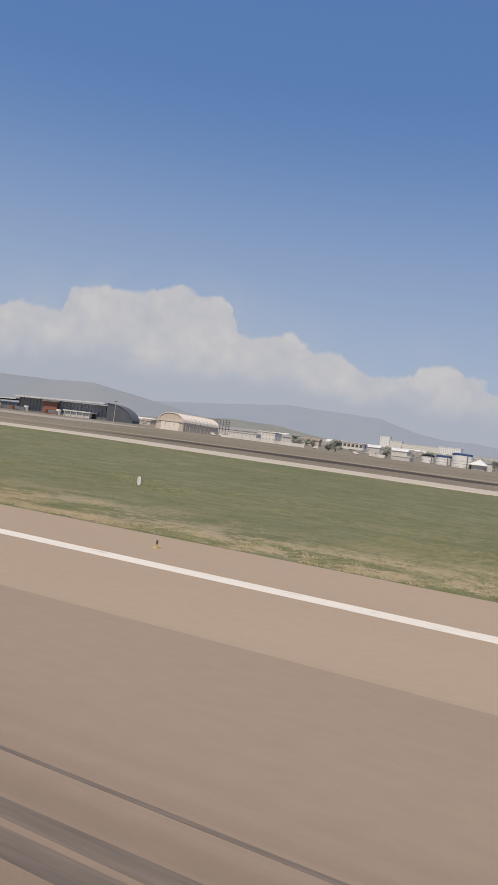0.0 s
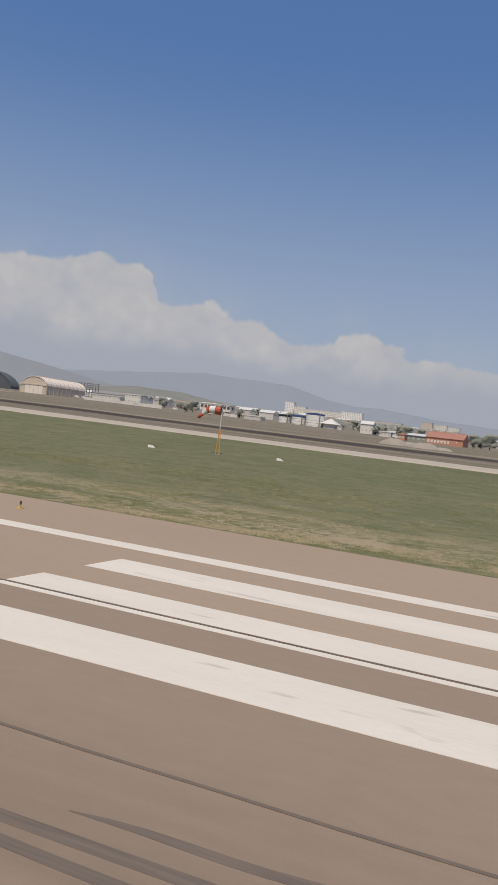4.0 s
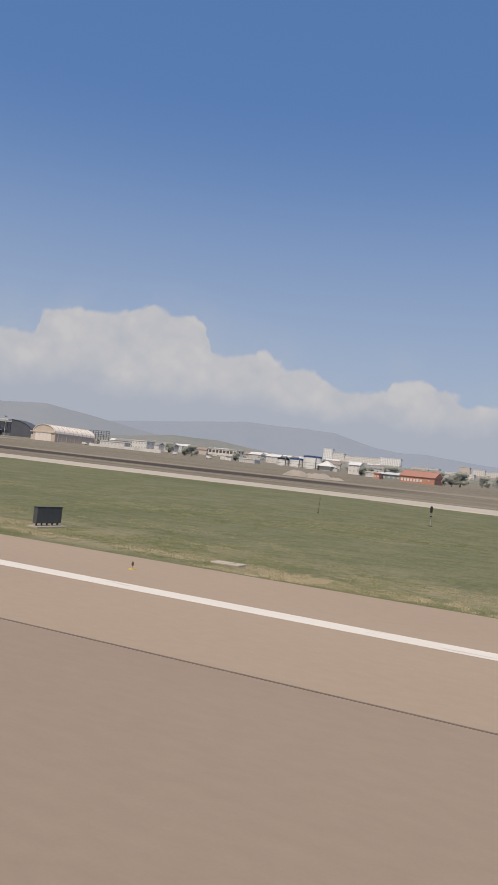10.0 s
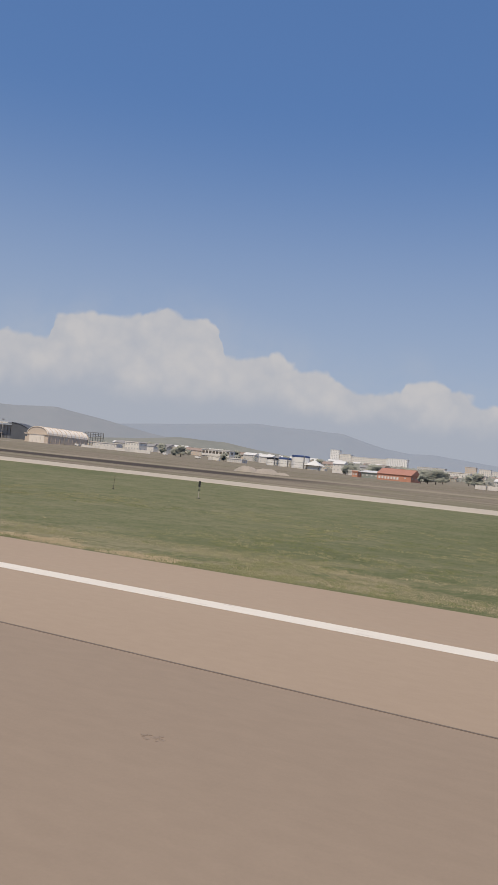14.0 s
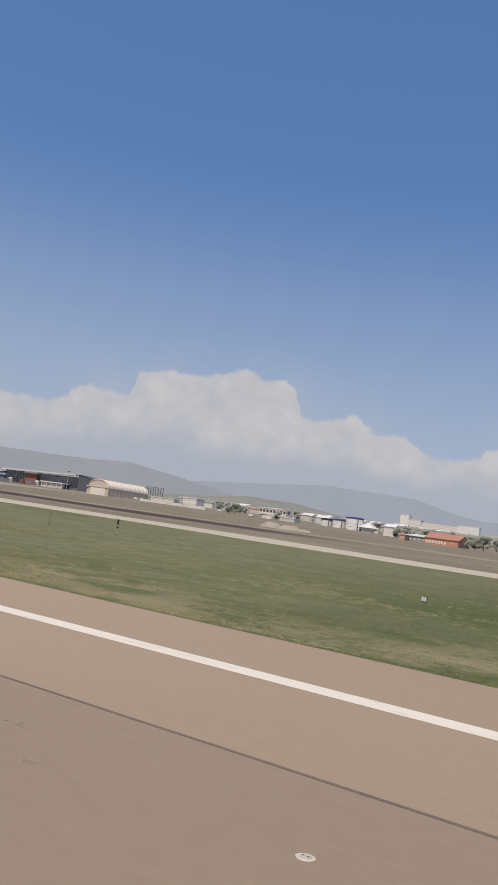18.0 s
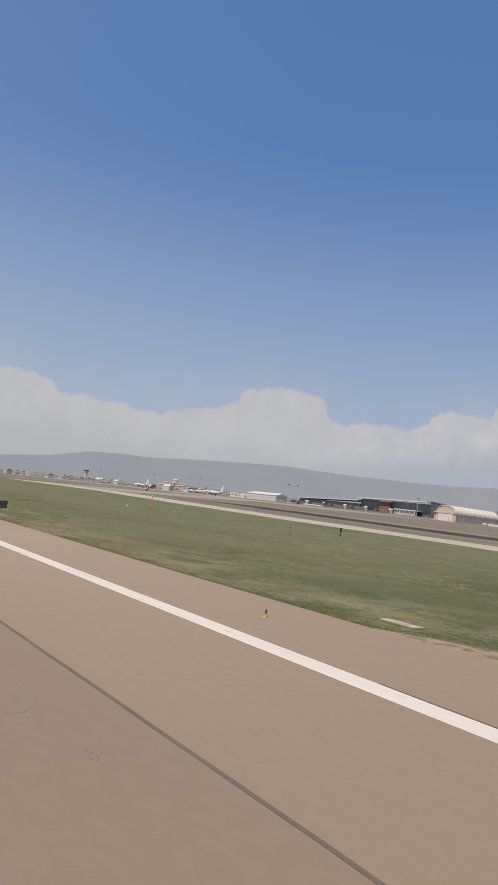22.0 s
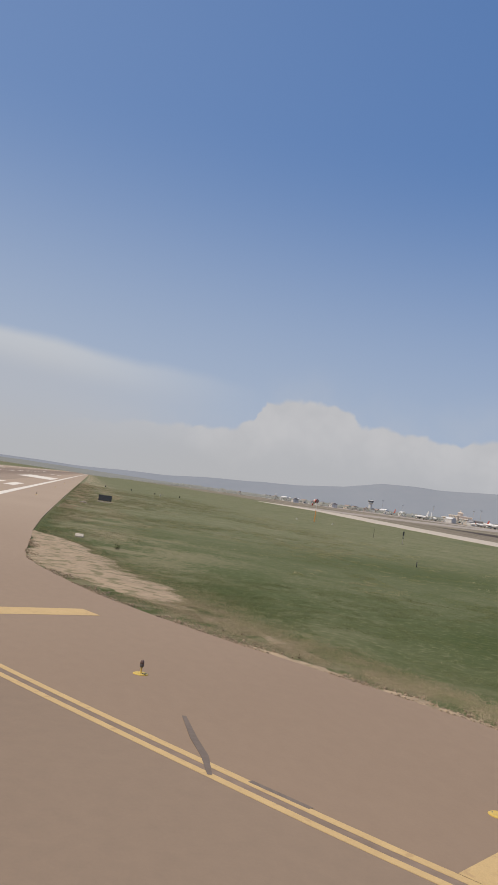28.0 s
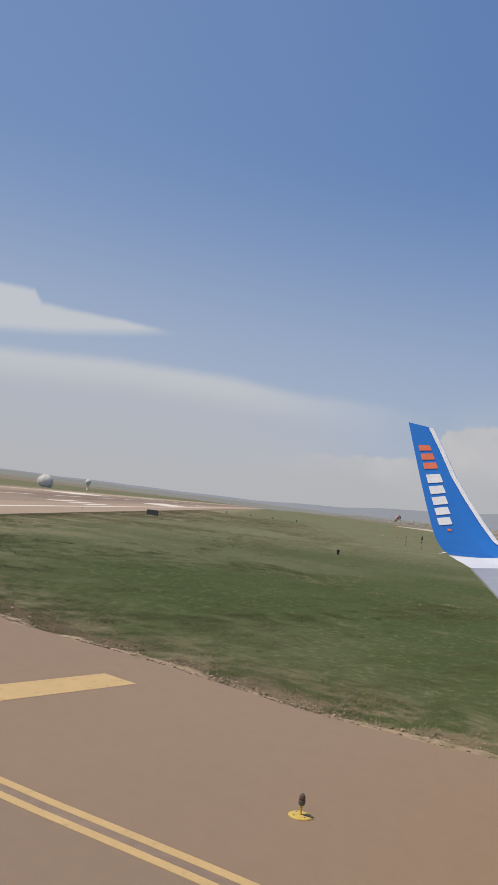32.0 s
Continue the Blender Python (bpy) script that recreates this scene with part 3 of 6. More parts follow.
    field = mixed(step(mid, 0.35, 0.65), (0.185, 0.158, 0.12), (0.245, 0.205, 0.158))
    field = mixed(op("MULTIPLY", step(broad, 0.45, 0.65), 0.6), field, (0.17, 0.165, 0.10))
    # wheel tracks and mown strips that run along the field
    rows = noise_at(0.09, 4.0, (0.1, 1, 1), 4.0)
    field = mixed(op("MULTIPLY", step(rows, 0.54, 0.66), 0.6), field, (0.31, 0.265, 0.195))
    field = mixed(op("MULTIPLY", step(rows, 0.46, 0.36), 0.55), field, (0.135, 0.125, 0.08))
    col = mixed(step(wob, 136.0, 146.0), grass, field)
    plough = op("MULTIPLY", op("MULTIPLY", step(wob, 184.0, 190.0), step(wob, 232.0, 222.0)), op("MULTIPLY", step(x, 72.0, 30.0), step(x, -190.0, -140.0)))
    col = mixed(plough, col, (0.072, 0.06, 0.052))
    track = op("MULTIPLY", op("MULTIPLY", step(wob, 232.0, 238.0), step(wob, 262.0, 250.0)), 0.55)
    col = mixed(track, col, (0.34, 0.29, 0.225))
    far = op("MULTIPLY", step(wob, 300.0, 900.0), 0.6)
    col = mixed(far, col, (0.25, 0.225, 0.18))
    nt.links.new(col, bsdf.inputs["Base Color"])
    bp = nt.nodes.new("ShaderNodeBump")
    bp.inputs["Strength"].default_value, bp.inputs["Distance"].default_value = 0.22, 0.12
    nt.links.new(grain, bp.inputs["Height"])
    nt.links.new(bp.outputs[0], bsdf.inputs["Normal"])
    return m


GRASS_A, GRASS_B, GRASS_DEEP, GRASS_PALE, DRY = (0.150, 0.157, 0.083), (0.184, 0.181, 0.105), (0.115, 0.131, 0.063), (0.225, 0.205, 0.125), (0.42, 0.335, 0.23)
M["ground"] = ground_material()


# ---------- building helpers ----------
def rise(x, y):
    """Height of the land: level round the runway, then climbing towards the town."""
    y0 = 38 + 26 * min(1, max(0, (x - 165) / 45))
    d = max(0.0, min(y, 2750) - y0)
    xs, ss = (-430, -190, -50), (0.0252, 0.0195, 0.0155)
    s2 = float(np.interp(x, xs, ss))
    mid = float(np.interp(x, (25, 90), (0.75, 1.176)))
    brow = float(np.interp(x, (-110, -70, -30, 0, 40, 80, 120, 200), (3.0, 2.6, 2.25, 2.05, 1.85, 1.7, 1.4, 1.2)))
    brow += (2.01 - brow) * min(1.0, max(0.0, d - 102) / 230)
    return float(np.interp(min(d, 82), (0, 24, 40, 48, 82), (0.0, 0.12, mid * 0.56, mid * 0.88, brow))) + s2 * max(0.0, d - 82)


def mesh_of(bm, name, mat=None, smooth=False):
    me = bpy.data.meshes.new(name)
    bm.normal_update()
    bm.to_mesh(me)
    bm.free()
    if mat:
        me.materials.append(M[mat])
    if smooth:
        for p in me.polygons:
            p.use_smooth = True
    return me


def thing(name, label, category, at=(0, 0, 0), turn=0.0, group="", kind=""):
    ob = new(name)
    ob.empty_display_size = 0.2
    ob.matrix_world = pose(*at, 0, 0, turn)
    return tagged(ob, label, category, group, kind)


def part(name, bm, mat, parent, label="", smooth=False):
    ob = new(name, mesh_of(bm, name, mat, smooth))
    ob.parent = parent
    if label:
        tagged(ob, label)
    return ob


def again(name, me, parent, at=(0, 0, 0), turn=0.0):
    """Another object on a mesh that exists."""
    ob = new(name, me)
    ob.parent = parent
    ob.matrix_basis = pose(*at, 0, 0, turn)
    return ob


def solo(name, bm, mat, label="", category="", kind="", group="", smooth=False):
    return tagged(new(name, mesh_of(bm, name, mat, smooth)), label, category, group, kind)


def add_box(bm, x0, y0, z0, x1, y1, z1, bevel=0.0):
    r = bmesh.ops.create_cube(bm, size=1)
    vs = r["verts"]
    bmesh.ops.scale(bm, verts=vs, vec=(x1 - x0, y1 - y0, z1 - z0))
    bmesh.ops.translate(bm, verts=vs, vec=((x0 + x1) / 2, (y0 + y1) / 2, (z0 + z1) / 2))
    if bevel:
        es = list({e for v in vs for e in v.link_edges})
        bmesh.ops.bevel(bm, geom=es, offset=bevel, segments=1, affect="EDGES")
    return bm


def box(x0, y0, z0, x1, y1, z1, bevel=0.0):
    return add_box(bmesh.new(), x0, y0, z0, x1, y1, z1, bevel)


def add_lathe(bm, profile, n=16, at=(0, 0, 0)):
    """Turns (radius, height) pairs round z."""
    rings = []
    for r, z in profile:
        if r < 1e-4:
            rings.append([bm.verts.new((at[0], at[1], at[2] + z))])
        else:
            rings.append([bm.verts.new((at[0] + r * math.cos(2 * math.pi * i / n), at[1] + r * math.sin(2 * math.pi * i / n), at[2] + z)) for i in range(n)])
    for a, b in zip(rings, rings[1:]):
        for i in range(n):
            j = (i + 1) % n
            q = [a[i % len(a)], a[j % len(a)], b[j % len(b)], b[i % len(b)]]
            q = [v for k, v in enumerate(q) if v not in q[:k]]
            if len(q) > 2:
                bm.faces.new(q)
    for ring, flip in ((rings[0], True), (rings[-1], False)):
        if len(ring) > 2:
            bm.faces.new(ring[::-1] if flip else ring)
    return bm


def lathe(profile, n=16, at=(0, 0, 0)):
    return add_lathe(bmesh.new(), profile, n, at)


def add_loft(bm, rings, caps=True):
    vs = [[bm.verts.new(p) for p in r] for r in rings]
    n = len(vs[0])
    for a, b in zip(vs, vs[1:]):
        for i in range(n):
            bm.faces.new((a[i], a[(i + 1) % n], b[(i + 1) % n], b[i]))
    if caps:
        bm.faces.new(vs[0][::-1])
        bm.faces.new(vs[-1])
    return bm


def loft(rings, caps=True):
    return add_loft(bmesh.new(), rings, caps)


def slab(points, z0, z1):
    """An upright prism over a plan outline."""
    bm = bmesh.new()
    low = [bm.verts.new((x, y, z0)) for x, y in points]
    high = [bm.verts.new((x, y, z1)) for x, y in points]
    n = len(points)
    for i in range(n):
        bm.faces.new((low[i], low[(i + 1) % n], high[(i + 1) % n], high[i]))
    bm.faces.new(high)
    bm.faces.new(low[::-1])
    return bm


def ribbon(line, half, z0=0.0, z1=0.004, taper=0.0):
    """A thin band of paint or sealant along a plan line; half: half its width."""
    bm = bmesh.new()
    n = len(line)
    rows = []
    for i, (x, y) in enumerate(line):
        a, b = Vector(line[max(0, i - 1)]), Vector(line[min(n - 1, i + 1)])
        d = (b - a).normalized()
        w = half * (1 - taper * abs(2 * i / (n - 1) - 1) ** 4)
        rows.append([bm.verts.new((x - d.y * w * s, y + d.x * w * s, z)) for s, z in ((1, z0), (1, z1), (-1, z1), (-1, z0))])
    for r, q in zip(rows, rows[1:]):
        for i in range(3):
            bm.faces.new((r[i], q[i], q[i + 1], r[i + 1]))
    bmesh.ops.recalc_face_normals(bm, faces=bm.faces)
    return bm


def spline(points, step=1.0):
    """Catmull-Rom through plan points."""
    pts = [Vector(p) for p in points]
    res = []
    for i in range(len(pts) - 1):
        p0, p1, p2, p3 = pts[max(0, i - 1)], pts[i], pts[i + 1], pts[min(len(pts) - 1, i + 2)]
        n = max(2, int((p2 - p1).length / step))
        for k in range(n):
            t = k / n
            res.append(tuple(0.5 * (2 * p1 + (p2 - p0) * t + (2 * p0 - 5 * p1 + 4 * p2 - p3) * t * t + (3 * p1 - p0 - 3 * p2 + p3) * t ** 3)))
    res.append(tuple(pts[-1]))
    return res


# ---------- ground, hills ----------
def axis(near0, near1, step, far):
    core = list(np.arange(near0, near1 + 0.01, step))
    lo, hi, s = [near0], [near1], step
    while lo[-1] > -far or hi[-1] < far:
        s *= 1.35
        lo.append(max(-far, lo[-1] - s))
        hi.append(min(far, hi[-1] + s))
    return sorted(set([round(float(v), 3) for v in lo + core + hi]))


def build_ground():
    xs, ys = axis(-130, 260, 6.0, 4700), axis(-30, 260, 4.0, 4700)
    verts = []
    for y in ys:
        for x in xs:
            z = rise(x, y) - 0.05
            if y > 31 and not (x > 165 and y < 66):
                z += 0.10 * (noise.noise((x * 0.05, y * 0.07, 3.1))) * min(1, (y - 31) / 12)
            verts.append((x, y, z))
    nx = len(xs)
    faces = [(j * nx + i, j * nx + i + 1, (j + 1) * nx + i + 1, (j + 1) * nx + i) for j in range(len(ys) - 1) for i in range(nx - 1)]
    me = bpy.data.meshes.new("ground")
    me.from_pydata(verts, [], faces)
    me.materials.append(M["ground"])
    for p in me.polygons:
        p.use_smooth = True
    tagged(new("ground", me), "green airfield grass with dry straw, brown fields beyond", "ground", kind="structure")


build_ground()


def build_ridge(name, profile, radius, mat, label, depth, seed, rough):
    """Hills round the place: elevation in degrees by azimuth, as a ridge with a foreslope."""
    az = np.unique(np.round(np.concatenate([np.arange(-180, 8, 2.0), np.arange(8, 112, 0.4), np.arange(112, 180.1, 2.0)]), 3))
    pa, pe = [p[0] for p in profile], [p[1] for p in profile]
    rings = [(0.78, 0.0), (0.835, 0.25), (0.89, 0.5), (0.945, 0.75), (1.0, 1.0)]
    verts, faces = [], []
    for f, k in rings:
        for a in az:
            e = float(np.interp(a, pa, pe))
            e += rough * noise.noise((a * 0.35 + seed, f * 3, 0)) + rough * 0.5 * noise.noise((a * 1.1 + seed, f * 3, 7))
            h = radius * math.tan(radians(max(0.02, e))) + 3.8
            r = radius * (1 + (f - 1) * depth)
            verts.append((110 - r * math.sin(radians(a)), 4 + r * math.cos(radians(a)), h * k - (6 if k == 0 else 0)))
    n = len(az)
    for j in range(len(rings) - 1):
        for i in range(n - 1):
            faces.append((j * n + i, j * n + i + 1, (j + 1) * n + i + 1, (j + 1) * n + i))
    me = bpy.data.meshes.new(name)
    me.from_pydata(verts, [], faces)
    me.materials.append(M[mat])
    for p in me.polygons:
        p.use_smooth = True
    tagged(new(name, me), label, "hills", kind="structure")


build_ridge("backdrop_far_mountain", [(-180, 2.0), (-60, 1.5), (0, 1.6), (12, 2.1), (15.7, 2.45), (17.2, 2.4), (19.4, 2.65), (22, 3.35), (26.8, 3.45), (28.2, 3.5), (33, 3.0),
                                      (38, 2.5), (48, 1.5), (90, 0.2), (120, 0.2), (180, 2.0)], 4500, "hazed_hill_far", "mountain far behind the town, haze put into its blue-grey colour", 0.4, 4.0, 0.05)
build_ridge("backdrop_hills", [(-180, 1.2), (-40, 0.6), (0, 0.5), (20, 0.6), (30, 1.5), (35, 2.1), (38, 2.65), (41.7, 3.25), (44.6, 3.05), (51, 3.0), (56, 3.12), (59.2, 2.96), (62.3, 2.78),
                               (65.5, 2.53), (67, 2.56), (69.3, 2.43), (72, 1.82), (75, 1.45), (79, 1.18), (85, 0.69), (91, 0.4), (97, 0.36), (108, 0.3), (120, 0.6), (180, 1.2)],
            3900, "hazed_hill", "hills on the horizon, haze put into their grey-blue colour", 0.5, 9.0, 0.05)
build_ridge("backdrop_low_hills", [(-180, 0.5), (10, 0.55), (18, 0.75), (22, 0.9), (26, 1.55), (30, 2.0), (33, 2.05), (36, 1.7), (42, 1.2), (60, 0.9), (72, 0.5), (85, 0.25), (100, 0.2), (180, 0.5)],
            2700, "hazed_hill_low", "low foothills behind the town, haze put into their dull green colour", 0.8, 2.0, 0.06)

# ---------- pavements and markings ----------
RUN0, RUN1 = -2600.0, 223.0
JOINT, EDGE, GRASS = 15.78, 22.95, 29.2
solo("runway", box(RUN0, -JOINT, -0.15, RUN1, JOINT, 0.0), "asphalt_mid", "grey-brown asphalt runway, smooth and faintly streaked", "runway", "structure")
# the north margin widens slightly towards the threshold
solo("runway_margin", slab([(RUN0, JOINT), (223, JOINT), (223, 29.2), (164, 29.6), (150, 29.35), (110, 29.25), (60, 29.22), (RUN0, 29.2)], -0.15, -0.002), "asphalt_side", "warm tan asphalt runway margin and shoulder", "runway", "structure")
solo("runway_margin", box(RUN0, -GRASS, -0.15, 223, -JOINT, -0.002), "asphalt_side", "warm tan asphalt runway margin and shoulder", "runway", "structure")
# turning curve on to the exit taxiway
INNER = spline([(164, 29.6), (171, 29.95), (178.5, 30.3), (182.8, 31.6), (186.4, 33.0), (189.3, 34.55), (192.4, 36.6), (195.2, 38.7), (198, 40.65), (201.6, 43.15), (204.85, 46.1), (206.85, 48.05), (208.25, 50.05),
                (209.7, 52.4), (211.8, 54.95), (213.55, 58.1), (217, 67), (220, 82), (222, 105), (222.5, 118)], 2.0)
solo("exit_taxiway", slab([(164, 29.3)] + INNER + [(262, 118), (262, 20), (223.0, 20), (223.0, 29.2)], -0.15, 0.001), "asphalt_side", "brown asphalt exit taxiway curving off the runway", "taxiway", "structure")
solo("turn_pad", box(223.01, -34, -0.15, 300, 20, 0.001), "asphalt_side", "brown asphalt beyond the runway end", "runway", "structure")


def draped(x0, x1, y0, y1, lift, nx=40, ny=6, skew=0.0):
    """A paved band that lies on the land, with a skirt."""
    bm = bmesh.new()
    grid = []
    for j in range(ny + 1):
        row = []
        for i in range(nx + 1):
            y = y0 + (y1 - y0) * j / ny
            x = x0 + (x1 - x0) * i / nx + skew * (y - y0)
            edge_drop = 0.4 if i in (0, nx) or j in (0, ny) else 0.0
            row.append(bm.verts.new((x, y, rise(x, y) + lift - edge_drop)))
        grid.append(row)
    for a, b in zip(grid, grid[1:]):
        for i in range(nx):
            bm.faces.new((a[i], a[i + 1], b[i + 1], b[i]))
    return bm


solo("parallel_taxiway", draped(-225, 1500, 119.5, 139.5, 0.06, 240, 24), "concrete", "pale concrete parallel taxiway beyond the grass", "taxiway", "structure")
solo("taxiway_link", draped(-240, -150, 141.6, 420, 0.15, 10, 40, skew=-1.15), "apron", "pale concrete link to the apron", "taxiway", "structure")
solo("apron", draped(-2200, -395, 425, 560, 0.2, 80, 10), "apron", "pale grey-beige concrete apron before the terminal", "apron", "structure")


def paint(name, bm, mat, label, category="marking"):
    return solo(name, bm, mat, label, category, "structure")


T0, T1 = 0.0, 0.006
for s in (1, -1):
    for lo in (22.10, 22.402, 22.704):
        y0, y1 = sorted((s * lo, s * (lo + 0.296)))
        paint("runway_side_stripe", box(RUN0, y0, T0, 185.75, y1, T1), "paint_white", "long white painted band of the runway side stripe")
    # threshold bars
    for k in range(6):
        a, b = sorted((s * (20.33 - 3.55 * k), s * (22.11 - 3.55 * k)))
        paint("threshold_bar", box(187.0, a, T0, 217.0, b, T1), "paint_worn", "broad white threshold bar on the asphalt")
    # touchdown zone bars
    for lo, hi in ((12.2, 13.95), (15.85, 17.15), (18.75, 20.45)):
        a, b = sorted((s * lo, s * hi))
        paint("touchdown_bar", box(50.9, a, T0, 73.4, b, T1 + 0.001), "paint_white", "long white touchdown zone bar on the runway")
    a, b = sorted((s * 15.45, s * 15.70))
    paint("touchdown_bar", box(50.9, a, T0, 73.4, b, T1 + 0.001), "paint_white", "narrow white band beside the sealed joint")
    a, b = sorted((s * 11.0, s * 21.0))
    paint("aiming_point_block", box(-105, a, T0, -45, b, T1), "paint_white", "large white aiming point block on the runway")
    for gx in (-250,):
        for lo in (12.2, 15.5):
            a, b = sorted((s * lo, s * (lo + 1.75)))
            paint("touchdown_bar", box(gx, a, T0, gx + 22.5, b, T1), "paint_white", "long white touchdown zone bar on the runway")
for k in range(12):
    x = 140 - 50 * k
    paint("centre_line_dash", box(x, -0.45, T0, x + 30, 0.45, T1), "paint_white", "white runway centre line dash")

# sealed joints: slightly wavering dark lines
rj = random.Random(5)


def sealed(x0, x1, y, half, wob, gaps=()):
    xs = np.arange(x0, x1 + 0.1, 1.5)
    pts, runs = [], []
    for x in xs:
        if any(a < x < b for a, b in gaps):
            if len(pts) > 2:
                runs.append(pts)
            pts = []
            continue
        pts.append((float(x), y + wob * noise.noise((x * 0.07, y, 0)) + wob * 0.4 * noise.noise((x * 0.5, y, 3))))
    if len(pts) > 2:
        runs.append(pts)
    for r in runs:
        paint("sealed_joint", ribbon(r, half, 0.0, 0.009, 0.3), "sealant", "dark sealed joint along the runway", "joint")


sealed(12, 150.3, 15.78, 0.036, 0.06)
sealed(150.9, 187, 15.78, 0.05, 0.06)
sealed(42.5, 78, 9.5, 0.032, 0.12)
sealed(172, 196, 23.07, 0.04, 0.02)
for (x0, y0, x1, y1, w) in ((-13, 8.75, 21, 8.8, 0.05), (11.0, 9.35, 18.5, 9.62, 0.10), (6.0, 7.95, 22, 8.3, 0.10), (-12, 7.66, 24, 7.74, 0.19), (-14, 7.18, 22, 7.25, 0.22), (18, 9.45, 32.2, 9.44, 0.05),
                            (22, 8.32, 41, 8.36, 0.09), (26, 7.66, 38, 7.74, 0.14), (52, 7.72, 66, 7.70, 0.10), (54, 7.36, 68, 7.30, 0.09), (58.2, 8.13, 63, 8.45, 0.08),
                            (95.5, 7.45, 101, 7.98, 0.10), (27.0, 7.45, 31.0, 7.75, 0.13), (45.6, 7.86, 48.6, 8.02, 0.10)):
    pts = [(x0 + (x1 - x0) * k / 12, y0 + (y1 - y0) * k / 12 + 0.03 * math.sin(k)) for k in range(13)]
    paint("tyre_mark", ribbon(pts, w, 0.0, 0.010 if x0 == 27.0 else 0.004, 0.9), "rubber" if x0 < 90 else "rubber_faint", "dark rubber tyre mark on the runway", "tyre mark")
for px, py, w in ((31.4, 15.9, 0.10), (88.0, 15.95, 0.10), (33.0, 15.95, 0.05), (130.2, 15.85, 0.06)):
    paint("joint_spall", ribbon([(px - 0.5, py - 0.06), (px - 0.15, py + 0.05), (px + 0.2, py), (px + 0.45, py + 0.08)], w, 0.0, 0.008, 0.9), "rubber_faint", "chipped sealant beside the joint", "joint")
for x0, y0, x1, y1 in ((18.0, 10.95, 30.2, 10.98), (18.5, 10.42, 29.7, 10.5)):
    pts = [(x0 + (x1 - x0) * k / 12, y0 + (y1 - y0) * k / 12) for k in range(13)]
    paint("tyre_mark", ribbon(pts, 0.09, 0.0, 0.004, 0.9), "rubber_faint", "faint rubber tyre mark on the runway", "tyre mark")
# curved scuff and small patches
scuff = [(171.9 + 1.9 * math.cos(a * 0.2 - 0.9), 13.75 + 0.62 * math.sin(a * 0.2 - 0.9)) for a in range(0, 16)]
paint("tyre_mark", ribbon(scuff, 0.06, 0.0, 0.004, 0.9), "rubber_faint", "faint curved tyre scuff on the runway", "tyre mark")
def stain(px, py, rx, ry, mat, seed):
    """A ragged blotch with a few drops round it."""
    r = random.Random(seed)
    bm = bmesh.new()

    def blob(cx, cy, ax, ay, n, top):
        low, high = [], []
        for i in range(n):
            a = 6.2832 * i / n
            k = 0.75 + 0.5 * noise.noise((math.cos(a) * 2 + seed, math.sin(a) * 2, cx)) + 0.35 * noise.noise((math.cos(a) * 6, math.sin(a) * 6 + seed, cy))
            x, y = cx + ax * max(0.2, k) * math.cos(a), cy + ay * max(0.2, k) * math.sin(a)
            low.append(bm.verts.new((x, y, -0.004)))
            high.append(bm.verts.new((x, y, top)))
        for i in range(n):
            bm.faces.new((low[i], low[(i + 1) % n], high[(i + 1) % n], high[i]))
        bm.faces.new(high)

    blob(px, py, rx, ry, 40, 0.003)
    for d in range(12):
        q = r.uniform(0.012, 0.04)
        blob(px + r.gauss(0, rx * 1.1), py + r.gauss(0, ry * 1.4), q * 1.5, q, 9, 0.0034 + 0.0003 * d)
    paint("oil_stain", bm, mat, "ragged dark stain on the asphalt", "stain")


for k, (px, py, rx, ry, mat) in enumerate(((123.75, 10.38, 0.36, 0.12, "rubber_thin"), (124.55, 10.1, 0.1, 0.2, "rubber_faint"), (156.5, 13.6, 0.14, 0.07, "rubber_faint"), (46.1, 9.68, 0.26, 0.09, "rubber_faint"),
                                           (46.4, 9.05, 0.16, 0.05, "rubber_faint"), (42.7, 12.13, 0.12, 0.05, "rubber_faint"), (45.4, 10.3, 0.1, 0.05, "rubber_faint"), (176, 14.2, 0.12, 0.06, "rubber_faint"),
                                           (158.2, 12.4, 0.1, 0.05, "rubber_faint"), (165, 13.6, 0.13, 0.06, "rubber_faint"), (172.5, 12.1, 0.16, 0.07, "rubber_faint"), (112.0, 8.9, 0.1, 0.05, "rubber_faint"),
                                           (140.0, 11.8, 0.07, 0.04, "rubber_faint"))):
    stain(px, py, rx, ry, mat, k + 3)

# yellow double edge line of the exit taxiway, with shoulder bars
LINE = [(185.6, 23.0), (188.1, 24.45), (193.4, 27.95), (198.0, 31.03), (203.2, 34.95), (205.8, 37.06), (208.1, 39.2), (210.25, 41.35), (212.05, 43.25), (214.7, 46.38), (217.1, 49.55), (219.45, 53.35), (222.3, 59), (225.3, 70), (227.3, 95)]
lane = spline(LINE, 1.0)
solo("exit_lane", slab(lane + [(262, 95), (262, 23.15)], 0.001, 0.0035), "asphalt_lane", "darker brown asphalt lane of the exit taxiway", "taxiway", "structure")
paint("worn_gap", ribbon(spline(LINE, 1.0), 0.085, 0.002, 0.0045), "gap", "dirt-darkened strip between the paired yellow lines")
for off in (0.16, -0.16):
    pts = spline(LINE, 1.0)
    moved = []
    for i, p in enumerate(pts):
        a, b = Vector(pts[max(0, i - 1)]), Vector(pts[min(len(pts) - 1, i + 1)])
        d = (b - a).normalized()
        moved.append((p[0] - d.y * off, p[1] + d.x * off))
    paint("taxiway_edge_line", ribbon(moved, 0.075, 0.002, 0.009), "paint_yellow", "yellow taxiway edge line, one of a close pair")
